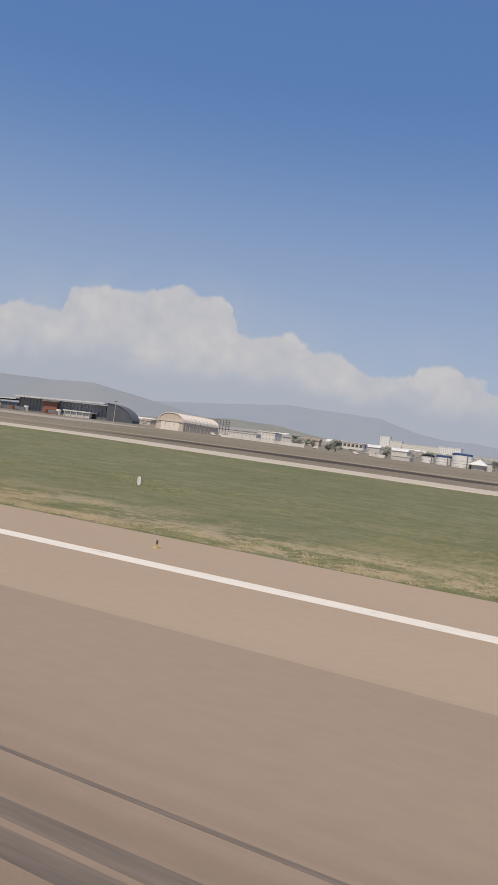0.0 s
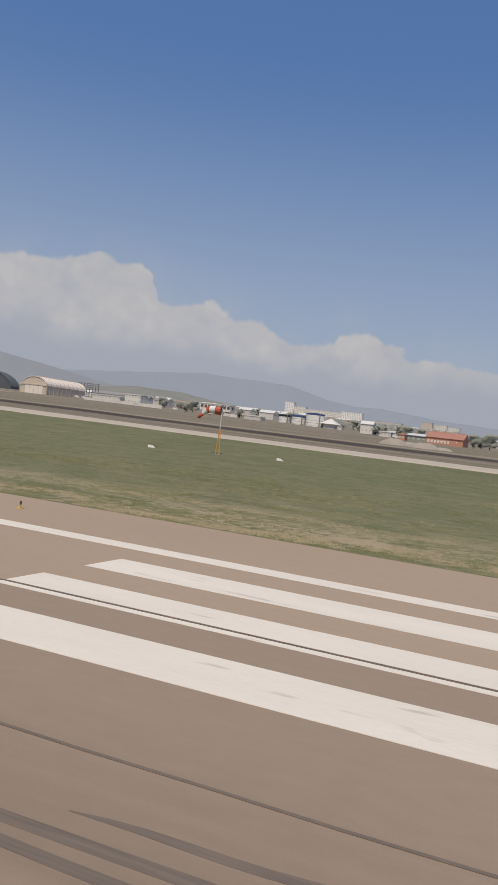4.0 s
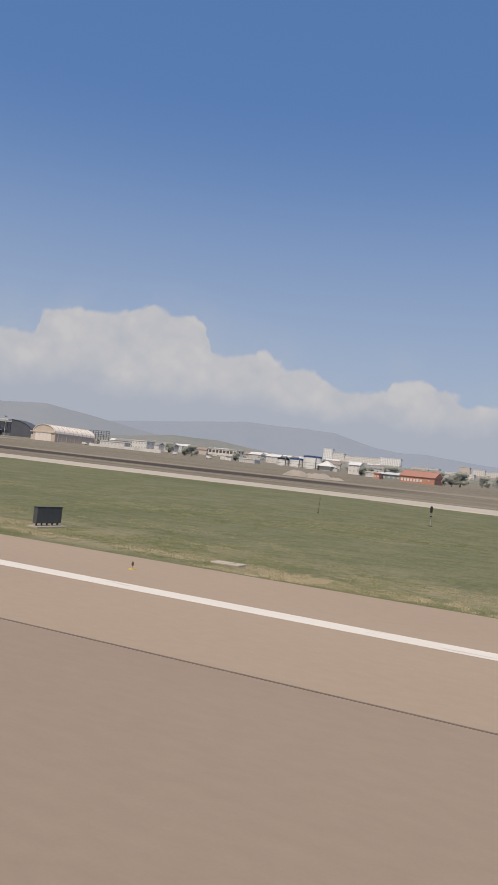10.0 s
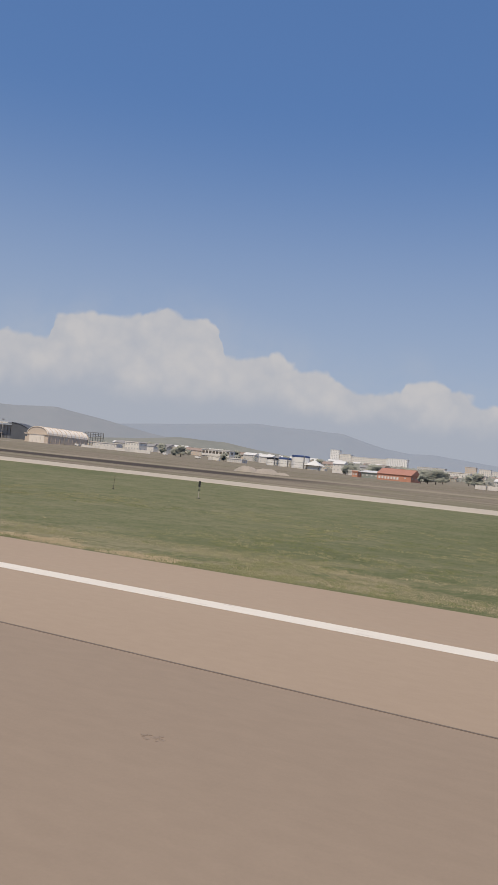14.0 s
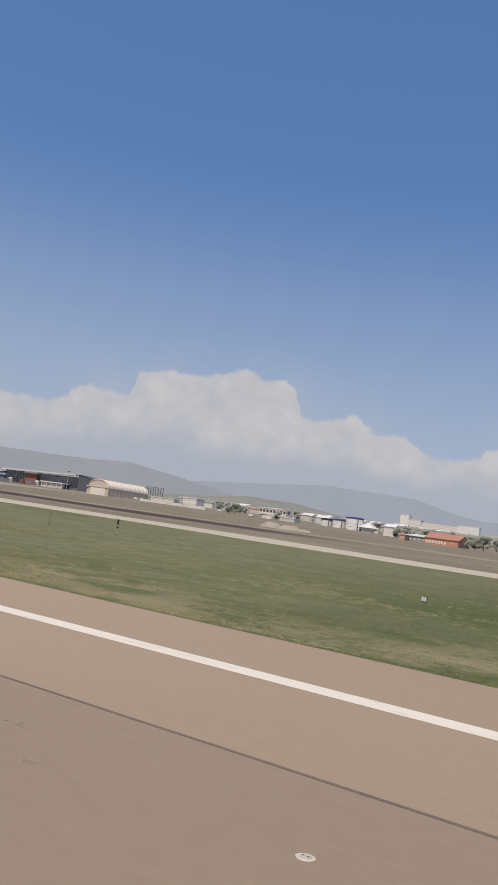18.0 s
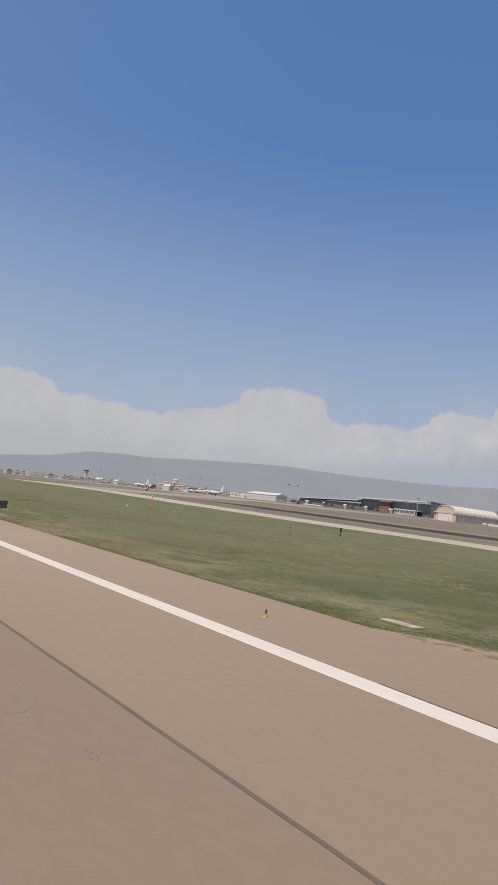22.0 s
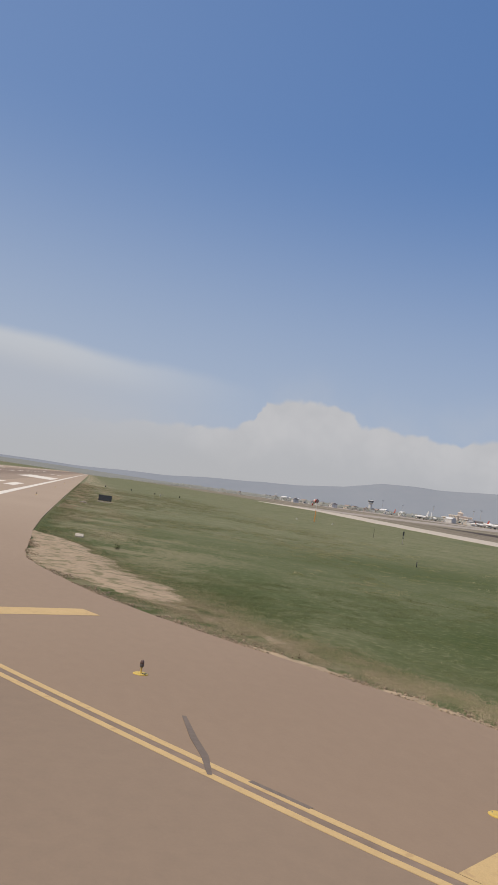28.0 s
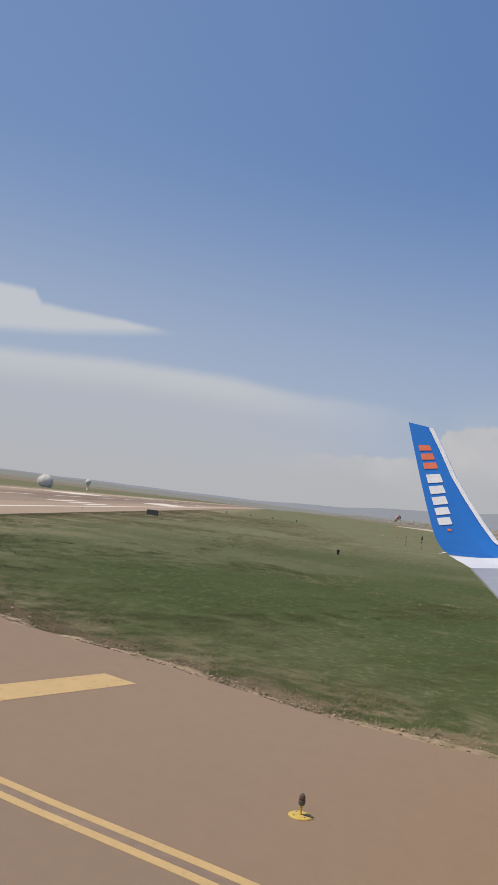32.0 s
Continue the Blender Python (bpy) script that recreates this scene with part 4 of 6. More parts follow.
for (rx, ry), (tx, ty) in (((193.65, 28.34), (190.65, 33.0)), ((205.82, 37.4), (202.3, 41.8)), ((216.32, 48.53), (211.75, 51.85)), ((223.8, 62.93), (218.2, 65))):
    paint("shoulder_bar", ribbon([(rx, ry), ((rx + tx) / 2, (ry + ty) / 2), (tx, ty)], 0.46, 0.0015, 0.0055), "paint_yellow", "broad worn yellow shoulder bar beside the edge line")
paint("sealed_joint", ribbon([(203.0, 34.6), (202.2, 34.64), (201.4, 34.58), (200.2, 34.56)], 0.06, 0.003, 0.012, 0.4), "sealant", "short dark sealed crack across the yellow line", "joint")
pts = [(203.1 + 0.2 * k, 35.1 + 0.163 * k) for k in range(5)]
paint("tyre_mark", ribbon([(x, y + 0.05) for x, y in pts], 0.05, 0.002, 0.0095), "rubber", "dark tyre trace between the yellow lines", "tyre mark")

# bare soil beside the curve: a crumbled sheet that dips under the turf where grass has taken hold
SOIL_X = (164.5, 166, 168, 174, 180, 184, 187, 190, 193, 196, 198, 204)
SOIL_D0 = (-0.1, -0.1, -0.1, -0.1, -0.1, 0.5, 1.05, 1.15, 1.0, 0.9, 0.8, 0.6)
SOIL_D1 = (0.3, 1.6, 2.5, 3.6, 4.5, 4.8, 4.5, 3.6, 2.8, 2.1, 1.7, 1.2)


def build_soil():
    line = spline([p for p in INNER if p[0] < 206], 0.35)
    bm = bmesh.new()
    rows = []
    for i, p in enumerate(line):
        a, b = Vector(line[max(0, i - 2)]), Vector(line[min(len(line) - 1, i + 2)])
        t = (b - a).normalized()
        d0, d1 = float(np.interp(p[0], SOIL_X, SOIL_D0)), float(np.interp(p[0], SOIL_X, SOIL_D1))
        mid, half = (d0 + d1) / 2, (d1 - d0) / 2
        row = []
        for k in range(21):
            d = -0.12 + k * (d1 + 0.9) / 20
            x, y = p[0] - t.y * d, p[1] + t.x * d
            n = 0.8 * noise.noise((x * 0.45, y * 0.45, 2)) + 0.4 * noise.noise((x * 1.3, y * 1.3, 4)) + 0.4 * noise.noise((x * 3.1, y * 3.1, 6))
            c = float(np.interp(p[0], (178, 184, 188, 192, 196, 204), (1.1, 0.8, 0.4, 0.0, -0.5, -1.2))) - 1.1 * (abs(d - mid) / max(0.2, half)) ** 2
            z = -0.05 + 0.055 * (c + n)
            if d < 0.05:
                z = min(z, 0.004 + 0.01 * n)
            row.append(bm.verts.new((x, y, max(-0.14, min(0.035, z)))))
        rows.append(row)
    for a, b in zip(rows, rows[1:]):
        for k in range(20):
            bm.faces.new((a[k], b[k], b[k + 1], a[k + 1]))
    solo("bare_soil", bm, "soil", "patchy bare tan soil strip between asphalt and grass", "soil", "structure", smooth=True)


build_soil()


def build_lip():
    """A thin crumbling lip of earth where the turf meets the exit's asphalt."""
    line = spline([p for p in INNER if 192 < p[0] < 219], 0.22)
    bm = bmesh.new()
    rows = []
    for i, p in enumerate(line):
        a, b = Vector(line[max(0, i - 2)]), Vector(line[min(len(line) - 1, i + 2)])
        t = (b - a).normalized()
        row = []
        for k in range(9):
            d = -0.22 + 0.11 * k
            x, y = p[0] - t.y * d, p[1] + t.x * d
            n = 0.7 * noise.noise((x * 0.8, y * 0.8, 31)) + 0.6 * noise.noise((x * 2.9, y * 2.9, 33)) + 0.4 * noise.noise((x * 7, y * 7, 35))
            z = (-0.03 if d > 0.05 else 0.0) + 0.05 * (0.3 - abs(d - 0.2) / 0.34 + 1.3 * n)
            row.append(bm.verts.new((x, y, max(-0.1, min(0.05 if d > 0 else 0.012, z)))))
        rows.append(row)
    for a, b in zip(rows, rows[1:]):
        for k in range(8):
            bm.faces.new((a[k], b[k], b[k + 1], a[k + 1]))
    solo("soil_lip", bm, "soil", "crumbled tan lip of earth along the asphalt edge", "soil", "structure")


build_lip()

# grass blades and straw, thickest beside the pavement
EDGE_PTS = [(-120.0, 29.2), (164.0, 29.2)] + INNER


def tuft_mesh(name, mat, count, chooser, height, spread, seed, label, wide=0.006, blades=6):
    r = np.random.RandomState(seed)
    verts, faces = [], []
    made = 0
    while made < count:
        x, y, h = chooser(r)
        z = rise(x, y) - 0.06
        for b in range(blades):
            a = r.uniform(0.25, 2.9)
            l = h * r.uniform(0.5, 1.1)
            dx, dy = math.cos(a), math.sin(a)
            ox, oy = x + r.uniform(-spread, spread), y + r.uniform(-spread, spread)
            w = wide + wide * r.rand()
            lean = l * r.uniform(0.4, 1.5)
            k = len(verts)
            verts += [(ox - dy * w, oy + dx * w, z), (ox + dy * w, oy - dx * w, z), (ox + dx * lean, oy + dy * lean, z + l)]
            faces.append((k, k + 1, k + 2))
        made += 1
    me = bpy.data.meshes.new(name)
    me.from_pydata(verts, [], faces)
    me.materials.append(M[mat])
    tagged(new(name, me), label, "grass", kind="stuff")


def verge(x):
    """Where the grass begins north of the runway."""
    return float(np.interp(x, (60, 110, 150, 164), (29.22, 29.25, 29.35, 29.6)))


def pick_edge(r, depth):
    """A place up to depth metres outside the pavement's edge."""
    d = depth * r.rand() ** 1.7
    if r.rand() < 0.62:
        x = r.uniform(-70, 166)
        return x, verge(x) + 0.08 + d
    i = r.randint(0, len(INNER) - 12)
    a, b = Vector(INNER[i]), Vector(INNER[i + 1])
    p, t = a.lerp(b, r.rand()), (b - a).normalized()
    return p.x - t.y * d, p.y + t.x * d


def in_soil(x, y):
    return 165 < x < 197 and y < 31.6 + (x - 165) * 0.29


def choose_green(r):
    while True:
        x, y = pick_edge(r, 9)
        if (not in_soil(x, y) or r.rand() < 0.22) and (noise.noise((x * 0.11, y * 0.2, 0)) > -0.25):
            return x, y, 0.055 if x < 150 else 0.04


def choose_straw(r):
    while True:
        x, y = pick_edge(r, 9.0 if r.rand() < 0.8 else 18)
        n = noise.noise((x * 0.07, y * 0.3, 5)) + 0.35 * noise.noise((x * 0.4, y * 0.7, 9)) - (0.5 if y < verge(x) + 0.7 else 0)
        if x < 112 and n > 0.08:
            return x, y, 0.045 + 0.06 * n
        if 112 < x < 162 and n > 0.12 and r.rand() < 0.6:
            return x, y, 0.05


def choose_clump(r):
    """Rank green clumps scattered over the whole verge."""
    while True:
        x = r.uniform(-60, 218)
        y = verge(x) + 0.3 + 36 * r.rand() ** 1.6
        if x > 164:
            y += 34 * ((x - 164) / 54) ** 2
        if not in_soil(x, y) and noise.noise((x * 0.35, y * 0.35, 8)) + 0.6 * noise.noise((x * 0.07, y * 0.1, 2)) > 0.08 and (x < 165 or all((x - px) * 0.75 - (y - py) * 0.65 < -0.4 for px, py in INNER[4:-8:6])):
            return x, y, 0.05 + 0.04 * r.rand()


def choose_pale(r):
    """Yellowish tussocks in drifts over the verge."""
    while True:
        x = r.uniform(-60, 218)
        y = verge(x) + 0.6 + 40 * r.rand() ** 1.5
        if x > 164:
            y += 34 * ((x - 164) / 54) ** 2
        n = noise.noise((x * 0.12, y * 0.16, 41)) + 0.7 * noise.noise((x * 0.5, y * 0.5, 43))
        if n > (0.05 if x < 150 else 0.3) and not in_soil(x, y) and (x < 165 or all((x - px) * 0.75 - (y - py) * 0.65 < -0.4 for px, py in INNER[4:-8:6])):
            return x, y, 0.06 + 0.05 * r.rand()


def choose_weed(r):
    """Thin dead stalks over the exit's turf edge."""
    while True:
        i = r.randint(0, len(INNER) - 12)
        a, b = Vector(INNER[i]), Vector(INNER[i + 1])
        p, t = a.lerp(b, r.rand()), (b - a).normalized()
        d = 3.2 * r.rand() ** 1.5
        x, y = p.x - t.y * d, p.y + t.x * d
        if noise.noise((x * 0.5, y * 0.5, 15)) > -0.05:
            return x, y, 0.045


def choose_turf(r):
    """Close turf in the first metres inside the exit's curve."""
    while True:
        i = r.randint(4, len(INNER) - 12)
        a, b = Vector(INNER[i]), Vector(INNER[i + 1])
        p, t = a.lerp(b, r.rand()), (b - a).normalized()
        d = 0.05 + 26 * r.rand() ** 1.8
        x, y = p.x - t.y * d, p.y + t.x * d
        n = noise.noise((x * 0.9, y * 0.9, 21)) + 0.6 * noise.noise((x * 0.25, y * 0.25, 5))
        if x < 216 and n > -0.1 and (not in_soil(x, y) or r.rand() < 0.3):
            return x, y, 0.035 + 0.025 * max(0, n)


tuft_mesh("turf_edge", "turf", 62000, choose_turf, 0.06, 0.14, 15, "close green turf along the exit's edge", 0.008)


def choose_ragged(r):
    """Weeds that creep over the soil's ragged border."""
    while True:
        i = r.randint(0, 22)
        a, b = Vector(INNER[i]), Vector(INNER[i + 1])
        p, t = a.lerp(b, r.rand()), (b - a).normalized()
        d = float(np.interp(p.x, SOIL_X, SOIL_D1)) * (0.9 + 0.22 * r.randn())
        if d > 0.1:
            return p.x - t.y * d, p.y + t.x * d, 0.05


tuft_mesh("soil_weeds", "blade", 9000, choose_ragged, 0.05, 0.18, 16, "low weeds creeping over the soil's edge", 0.008)
tuft_mesh("soil_straw", "weed", 5000, choose_ragged, 0.05, 0.2, 17, "short dead stalks on the soil's edge", 0.007)
tuft_mesh("grass_clumps", "clump", 11000, choose_clump, 0.12, 0.2, 13, "rank dark green grass clumps in the verge", 0.012, 16)
tuft_mesh("pale_tussocks", "pale_blade", 13000, choose_pale, 0.12, 0.2, 18, "pale yellowish grass tussocks scattered over the verge", 0.012, 14)


def choose_dead(r):
    """A band of dead turf that follows the curve's edge."""
    while True:
        i = r.randint(10, len(INNER) - 16)
        a, b = Vector(INNER[i]), Vector(INNER[i + 1])
        p, t = a.lerp(b, r.rand()), (b - a).normalized()
        if p.x < 184:
            continue
        d = r.normal(float(np.interp(p.x, (184, 188, 192, 198, 204, 214), (2.8, 2.5, 1.9, 1.3, 0.75, 0.5))), float(np.interp(p.x, (184, 192, 204), (0.8, 0.65, 0.4))))
        x, y = p.x - t.y * d, p.y + t.x * d
        if d > 0.04 and noise.noise((x * 0.7, y * 0.7, 61)) > -0.2:
            return x, y, 0.03 + 0.02 * r.rand()


tuft_mesh("dead_turf", "dead", 30000, choose_dead, 0.04, 0.14, 19, "dead straw-coloured turf band along the exit's edge", 0.011)
tuft_mesh("dead_stalks", "weed", 12000, choose_weed, 0.07, 0.2, 14, "short dead grass stalks along the exit's edge")
tuft_mesh("grass_blades", "blade", 30000, choose_green, 0.16, 0.2, 11, "short green grass blades along the pavement")


def choose_drift(r):
    """Clumped drifts of standing straw a step or two off the pavement."""
    while True:
        x = r.uniform(-110, 128)
        d = 0.45 + abs(r.normal(1.1, 0.8))
        y = verge(x) + d
        n = noise.noise((x * 0.22, y * 0.35, 71)) + 0.5 * noise.noise((x * 0.9, y * 0.9, 73))
        if n > 0.1:
            return x, y, 0.06 + 0.09 * min(0.6, n)


tuft_mesh("straw_drifts", "straw", 13000, choose_drift, 0.1, 0.13, 23, "standing drifts of pale straw beside the runway edge", 0.010)
tuft_mesh("dry_grass", "straw", 34000, choose_straw, 0.35, 0.22, 12, "dry straw-coloured grass tufts along the pavement edge")


# ---------- lights, signs and small things on the airfield ----------
def edge_light(x, y, label, group):
    ob = thing("edge_light", label, "light", (x, y, 0.0), 0, group)
    ob.scale = (0.5, 0.5, 0.56)
    part("base_plate", lathe([(0.30, 0.0), (0.30, 0.02), (0.27, 0.035), (0.0, 0.035)], 20), "light_yellow", ob, "yellow round base plate")
    part("rim", lathe([(0.312, 0.0), (0.312, 0.012), (0.29, 0.015), (0.0, 0.014)], 20), "light_yellow", ob)
    part("stem", lathe([(0.045, 0.03), (0.04, 0.06), (0.03, 0.08), (0.03, 0.20), (0.05, 0.22), (0.05, 0.24), (0.0, 0.24)], 12), "light_yellow", ob)
    part("body", lathe([(0.055, 0.24), (0.085, 0.27), (0.09, 0.34), (0.085, 0.36), (0.0, 0.36)], 14), "lamp_grey", ob)
    part("lens", lathe([(0.078, 0.36), (0.082, 0.42), (0.065, 0.47), (0.03, 0.50), (0.0, 0.505)], 14), "glass_lamp", ob, "dark glass lens", True)
    for k in range(4):
        a = 0.785 + 1.571 * k
        part("bolt", lathe([(0.018, 0.034), (0.018, 0.05), (0.0, 0.05)], 6, (0.2 * math.cos(a), 0.2 * math.sin(a), 0)), "metal_grey", ob)
    part("cable", ribbon([(0.05, 0.0), (0.2, -0.03), (0.36, -0.02)], 0.012, 0.036, 0.05), "metal_dark", ob)
    return ob


first = edge_light(-17.0, 25.95, "elevated runway edge light with yellow base plate", "runway edge lights")
for x in (43.0, 102.75, 162.4, -77, -137, -197, -257, -317, -377):
    copy_thing(first, pose(x, 25.95, 0))
for x in (162.4, 102.75, 43.0, -17, -77, -137, -197):
    copy_thing(first, pose(x, -25.95, 0))
exit_light = edge_light(184.9, 25.7, "elevated taxiway edge light with yellow base plate", "exit taxiway edge lights")
for x, y, a in ((191.28, 29.69, 20), (197.45, 33.98, 40), (203.52, 38.64, 10), (209.0, 43.78, 60), (213.96, 49.4, 30), (217.94, 55.29, 75), (221.2, 61.5, 20)):
    copy_thing(exit_light, pose(x, y, 0.001, 0, 0, a))


def inset_light(x, y):
    ob = thing("inset_runway_light", "flush round pale metal runway light in the asphalt", "light", (x, y, 0.0), 0, "touchdown zone lights")
    ob.scale = (0.68, 0.68, 0.8)
    part("collar", lathe([(0.185, 0.0), (0.185, 0.006), (0.165, 0.010), (0.0, 0.010)], 20), "pale_steel", ob)
    part("dome", lathe([(0.115, 0.010), (0.105, 0.018), (0.06, 0.024), (0.0, 0.025)], 18), "concrete", ob, "worn pale dome")
    for a in (0, 180):
        bm = box(-0.02, 0.03, 0.016, 0.02, 0.07, 0.026)
        bmesh.ops.rotate(bm, verts=bm.verts, cent=(0, 0, 0), matrix=Matrix.Rotation(radians(a), 3, "Z"))
        part("lens_slot", bm, "metal_dark", ob)
    return ob


flush = inset_light(13.35, 12.8)
for k, x in enumerate((13.35, 43.2, 73.1, 103.03, 132.7, 162.6)):
    for s in (1, -1):
        for y in (9.83, 11.32, 12.8):
            if (x, y, s) != (13.35, 12.8, 1):
                copy_thing(flush, pose(x, s * y, 0, 0, 0, 90))

sign = thing("runway_guidance_sign", "black-backed runway guidance sign on short legs", "sign", (90.85, 35.0, -0.05))
part("plinth", box(-0.35, -1.15, 0.0, 0.4, 1.15, 0.09, 0.01), "concrete", sign, "pale concrete plinth")
part("cabinet", box(-0.13, -0.95, 0.22, 0.13, 0.95, 1.03, 0.015), "sign_back", sign)
part("face", box(-0.142, -0.9, 0.27, -0.132, 0.9, 0.98), "sign_face", sign, "yellow face away from the threshold")
part("rear_cover", box(0.132, -0.92, 0.25, 0.142, 0.92, 1.0, 0.003), "sign_back", sign)
for k in range(5):
    y = -0.8 + 0.4 * k
    part("leg", box(-0.03, y - 0.03, 0.09, 0.03, y + 0.03, 0.25), "metal_dark", sign)
part("cap", box(-0.15, -0.97, 1.03, 0.15, 0.97, 1.05, 0.005), "metal_dark", sign)


def tube(points, r0, r1, n=10):
    rings = []
    pts = [Vector(p) for p in points]
    for i, p in enumerate(pts):
        d = (pts[min(i + 1, len(pts) - 1)] - pts[max(0, i - 1)]).normalized()
        u = d.orthogonal().normalized()
        v = d.cross(u)
        r = r0 + (r1 - r0) * i / (len(pts) - 1)
        rings.append([p + (u * math.cos(a) + v * math.sin(a)) * r for a in [2 * math.pi * k / n for k in range(n)]])
    return loft(rings)


def windsock(x, y, turn):
    z = rise(x, y) - 0.05
    ob = thing("windsock", "drooping red and white windsock on an orange mast", "windsock", (x, y, z), turn)
    part("footing", box(-0.4, -0.4, 0.0, 0.4, 0.4, 0.08, 0.02), "heap", ob)
    for s in (-1, 1):
        part("mast_leg", tube([(0.22 * s, 0, 0.1), (0.05 * s, 0, 2.9)], 0.06, 0.05), "orange", ob, "orange lower mast leg")
    for k in range(4):
        part("rung", tube([(-0.2 + 0.04 * k, 0, 0.5 + 0.6 * k), (0.2 - 0.04 * k, 0, 0.5 + 0.6 * k)], 0.02, 0.02, 6), "orange", ob)
    part("upper_mast", tube([(0, 0, 2.8), (0, 0, 5.35)], 0.045, 0.03), "white", ob, "slim pale upper mast")
    seg = 18
    ring = [Vector((-0.08, 0.45 * math.cos(6.2832 * k / seg), 4.95 + 0.45 * math.sin(6.2832 * k / seg))) for k in range(seg + 1)]
    part("hoop", tube(ring, 0.018, 0.018, 6), "metal_grey", ob)
    # five cloth rings that sag towards the tip
    axis_pts = [(-0.1, 0, 4.95), (-0.75, 0, 5.0), (-1.45, 0, 5.0), (-1.75, 0, 4.85), (-2.25, 0, 4.45), (-2.75, 0, 3.95)]
    radii = [0.45, 0.44, 0.40, 0.36, 0.22, 0.17]
    for k in range(5):
        rings = []
        for f in (0.0, 0.5, 1.0):
            p = Vector(axis_pts[k]).lerp(Vector(axis_pts[k + 1]), f)
            d = (Vector(axis_pts[k + 1]) - Vector(axis_pts[k])).normalized()
            r = radii[k] + (radii[k + 1] - radii[k]) * f
            up = Vector((0, 1, 0)).cross(d).normalized()
            rings.append([p + Vector((0, 1, 0)) * r * 0.9 * math.cos(a) + up * r * math.sin(a) * (1 + 0.1 * math.sin(3 * a + k)) for a in [6.2832 * i / 16 for i in range(16)]])
        part("cloth_ring", loft(rings, k == 4), ("red", "white", "red", "white", "red")[k], ob, ("red", "white", "red", "white", "red")[k] + " cloth ring", True)
    part("lamp", lathe([(0.05, 5.35), (0.09, 5.42), (0.09, 5.6), (0.0, 5.66)], 10), "metal_grey", ob)
    part("lamp_arm", tube([(0, 0, 5.3), (0.35, 0, 5.55), (0.5, 0, 5.5)], 0.018, 0.018, 6), "metal_grey", ob)
    return ob


windsock(21.5, 86.0, 8)


def low_marker(name, x, y, turn, label):
    ob = thing(name, label, "marker", (x, y, rise(x, y) - 0.05), turn, "low white markers")
    ob.scale = (0.55, 0.55, 0.8)
    bm = bmesh.new()
    rings = [[(-0.85 + k * 0.02, -0.3 + k * 0.1, 0), (0.85 - k * 0.55, -0.3 + k * 0.1, 0), (0.85 - k * 0.55, -0.3 + k * 0.1 + 0.02, 0.04 + 0.30 * (k > 0)), (-0.85, -0.3 + k * 0.1 + 0.02, 0.04 + 0.34 * (k > 0))] for k in range(3)]
    part("panel", loft(rings), "white", ob)
    for s in (-0.6, 0.3):
        part("stake", box(s - 0.03, 0.0, 0.0, s + 0.03, 0.05, 0.4), "metal_dark", ob)
    return ob


low_marker("marker_board", 14.4, 83.6, 5, "low white wedge-shaped marker board in the grass")
low_marker("marker_board", 28.2, 88.6, -5, "low white wedge-shaped marker board in the grass")

ob = thing("distance_marker", "upright white rounded marker plate with dark rim", "marker", (-38.8, 53.9, rise(-38.8, 53.9) - 0.05), 30)
ob.scale = (0.72, 0.72, 0.72)
outline = [(0.24 * math.cos(a) * (1 - 0.18 * math.exp(-((math.sin(a) + 0.05) / 0.25) ** 2)), 0.52 * math.sin(a)) for a in np.arange(0, 6.28, 0.26)]
part("plate", loft([[(x, -0.05, z + 0.65) for x, z in outline], [(x, 0.03, z + 0.65) for x, z in outline]]), "white", ob)
part("rim", loft([[(x * 1.14, -0.02, z * 1.06 + 0.65) for x, z in outline], [(x * 1.14, 0.05, z * 1.06 + 0.65) for x, z in outline]]), "metal_dark", ob)
part("stake", box(-0.05, -0.01, 0.0, 0.05, 0.045, 0.3), "metal_dark", ob)

ob = thing("marker_board", "small white twin-panel marker with a dark back", "marker", (144.6, 61.6, rise(144.6, 61.6) - 0.05), -26)
part("panel", box(-0.31, -0.025, 0.1, 0.31, 0.025, 0.5, 0.008), "metal_dark", ob, "dark backing frame")
for s in (-0.14, 0.14):
    part("face", box(s - 0.12, -0.040, 0.14, s + 0.12, -0.027, 0.46), "white", ob, "white panel face")
for s in (-0.2, 0.2):
    part("post", box(s - 0.03, -0.02, 0.0, s + 0.03, 0.02, 0.1), "metal_dark", ob)


def pad(x, y, turn, w, d, up=0.16):
    ob = thing("concrete_pad", "low pale concrete cover slab in the grass edge", "slab", (x, y, -0.05), turn, "cover slabs")
    part("slab", box(-w, -d, 0.0, w, d, up, 0.02), "concrete", ob)
    part("lid", box(-w * 0.4, -d * 0.6, up, w * 0.4, d * 0.6, up + 0.015, 0.004), "concrete", ob)
    part("frame", box(-w * 0.44, -d * 0.66, up - 0.002, w * 0.44, d * 0.66, up + 0.006), "heap", ob)


pad(103.3, 32.0, 5, 0.65, 0.4, 0.08)
pad(162.5, 32.3, 0, 1.0, 0.25, 0.08)


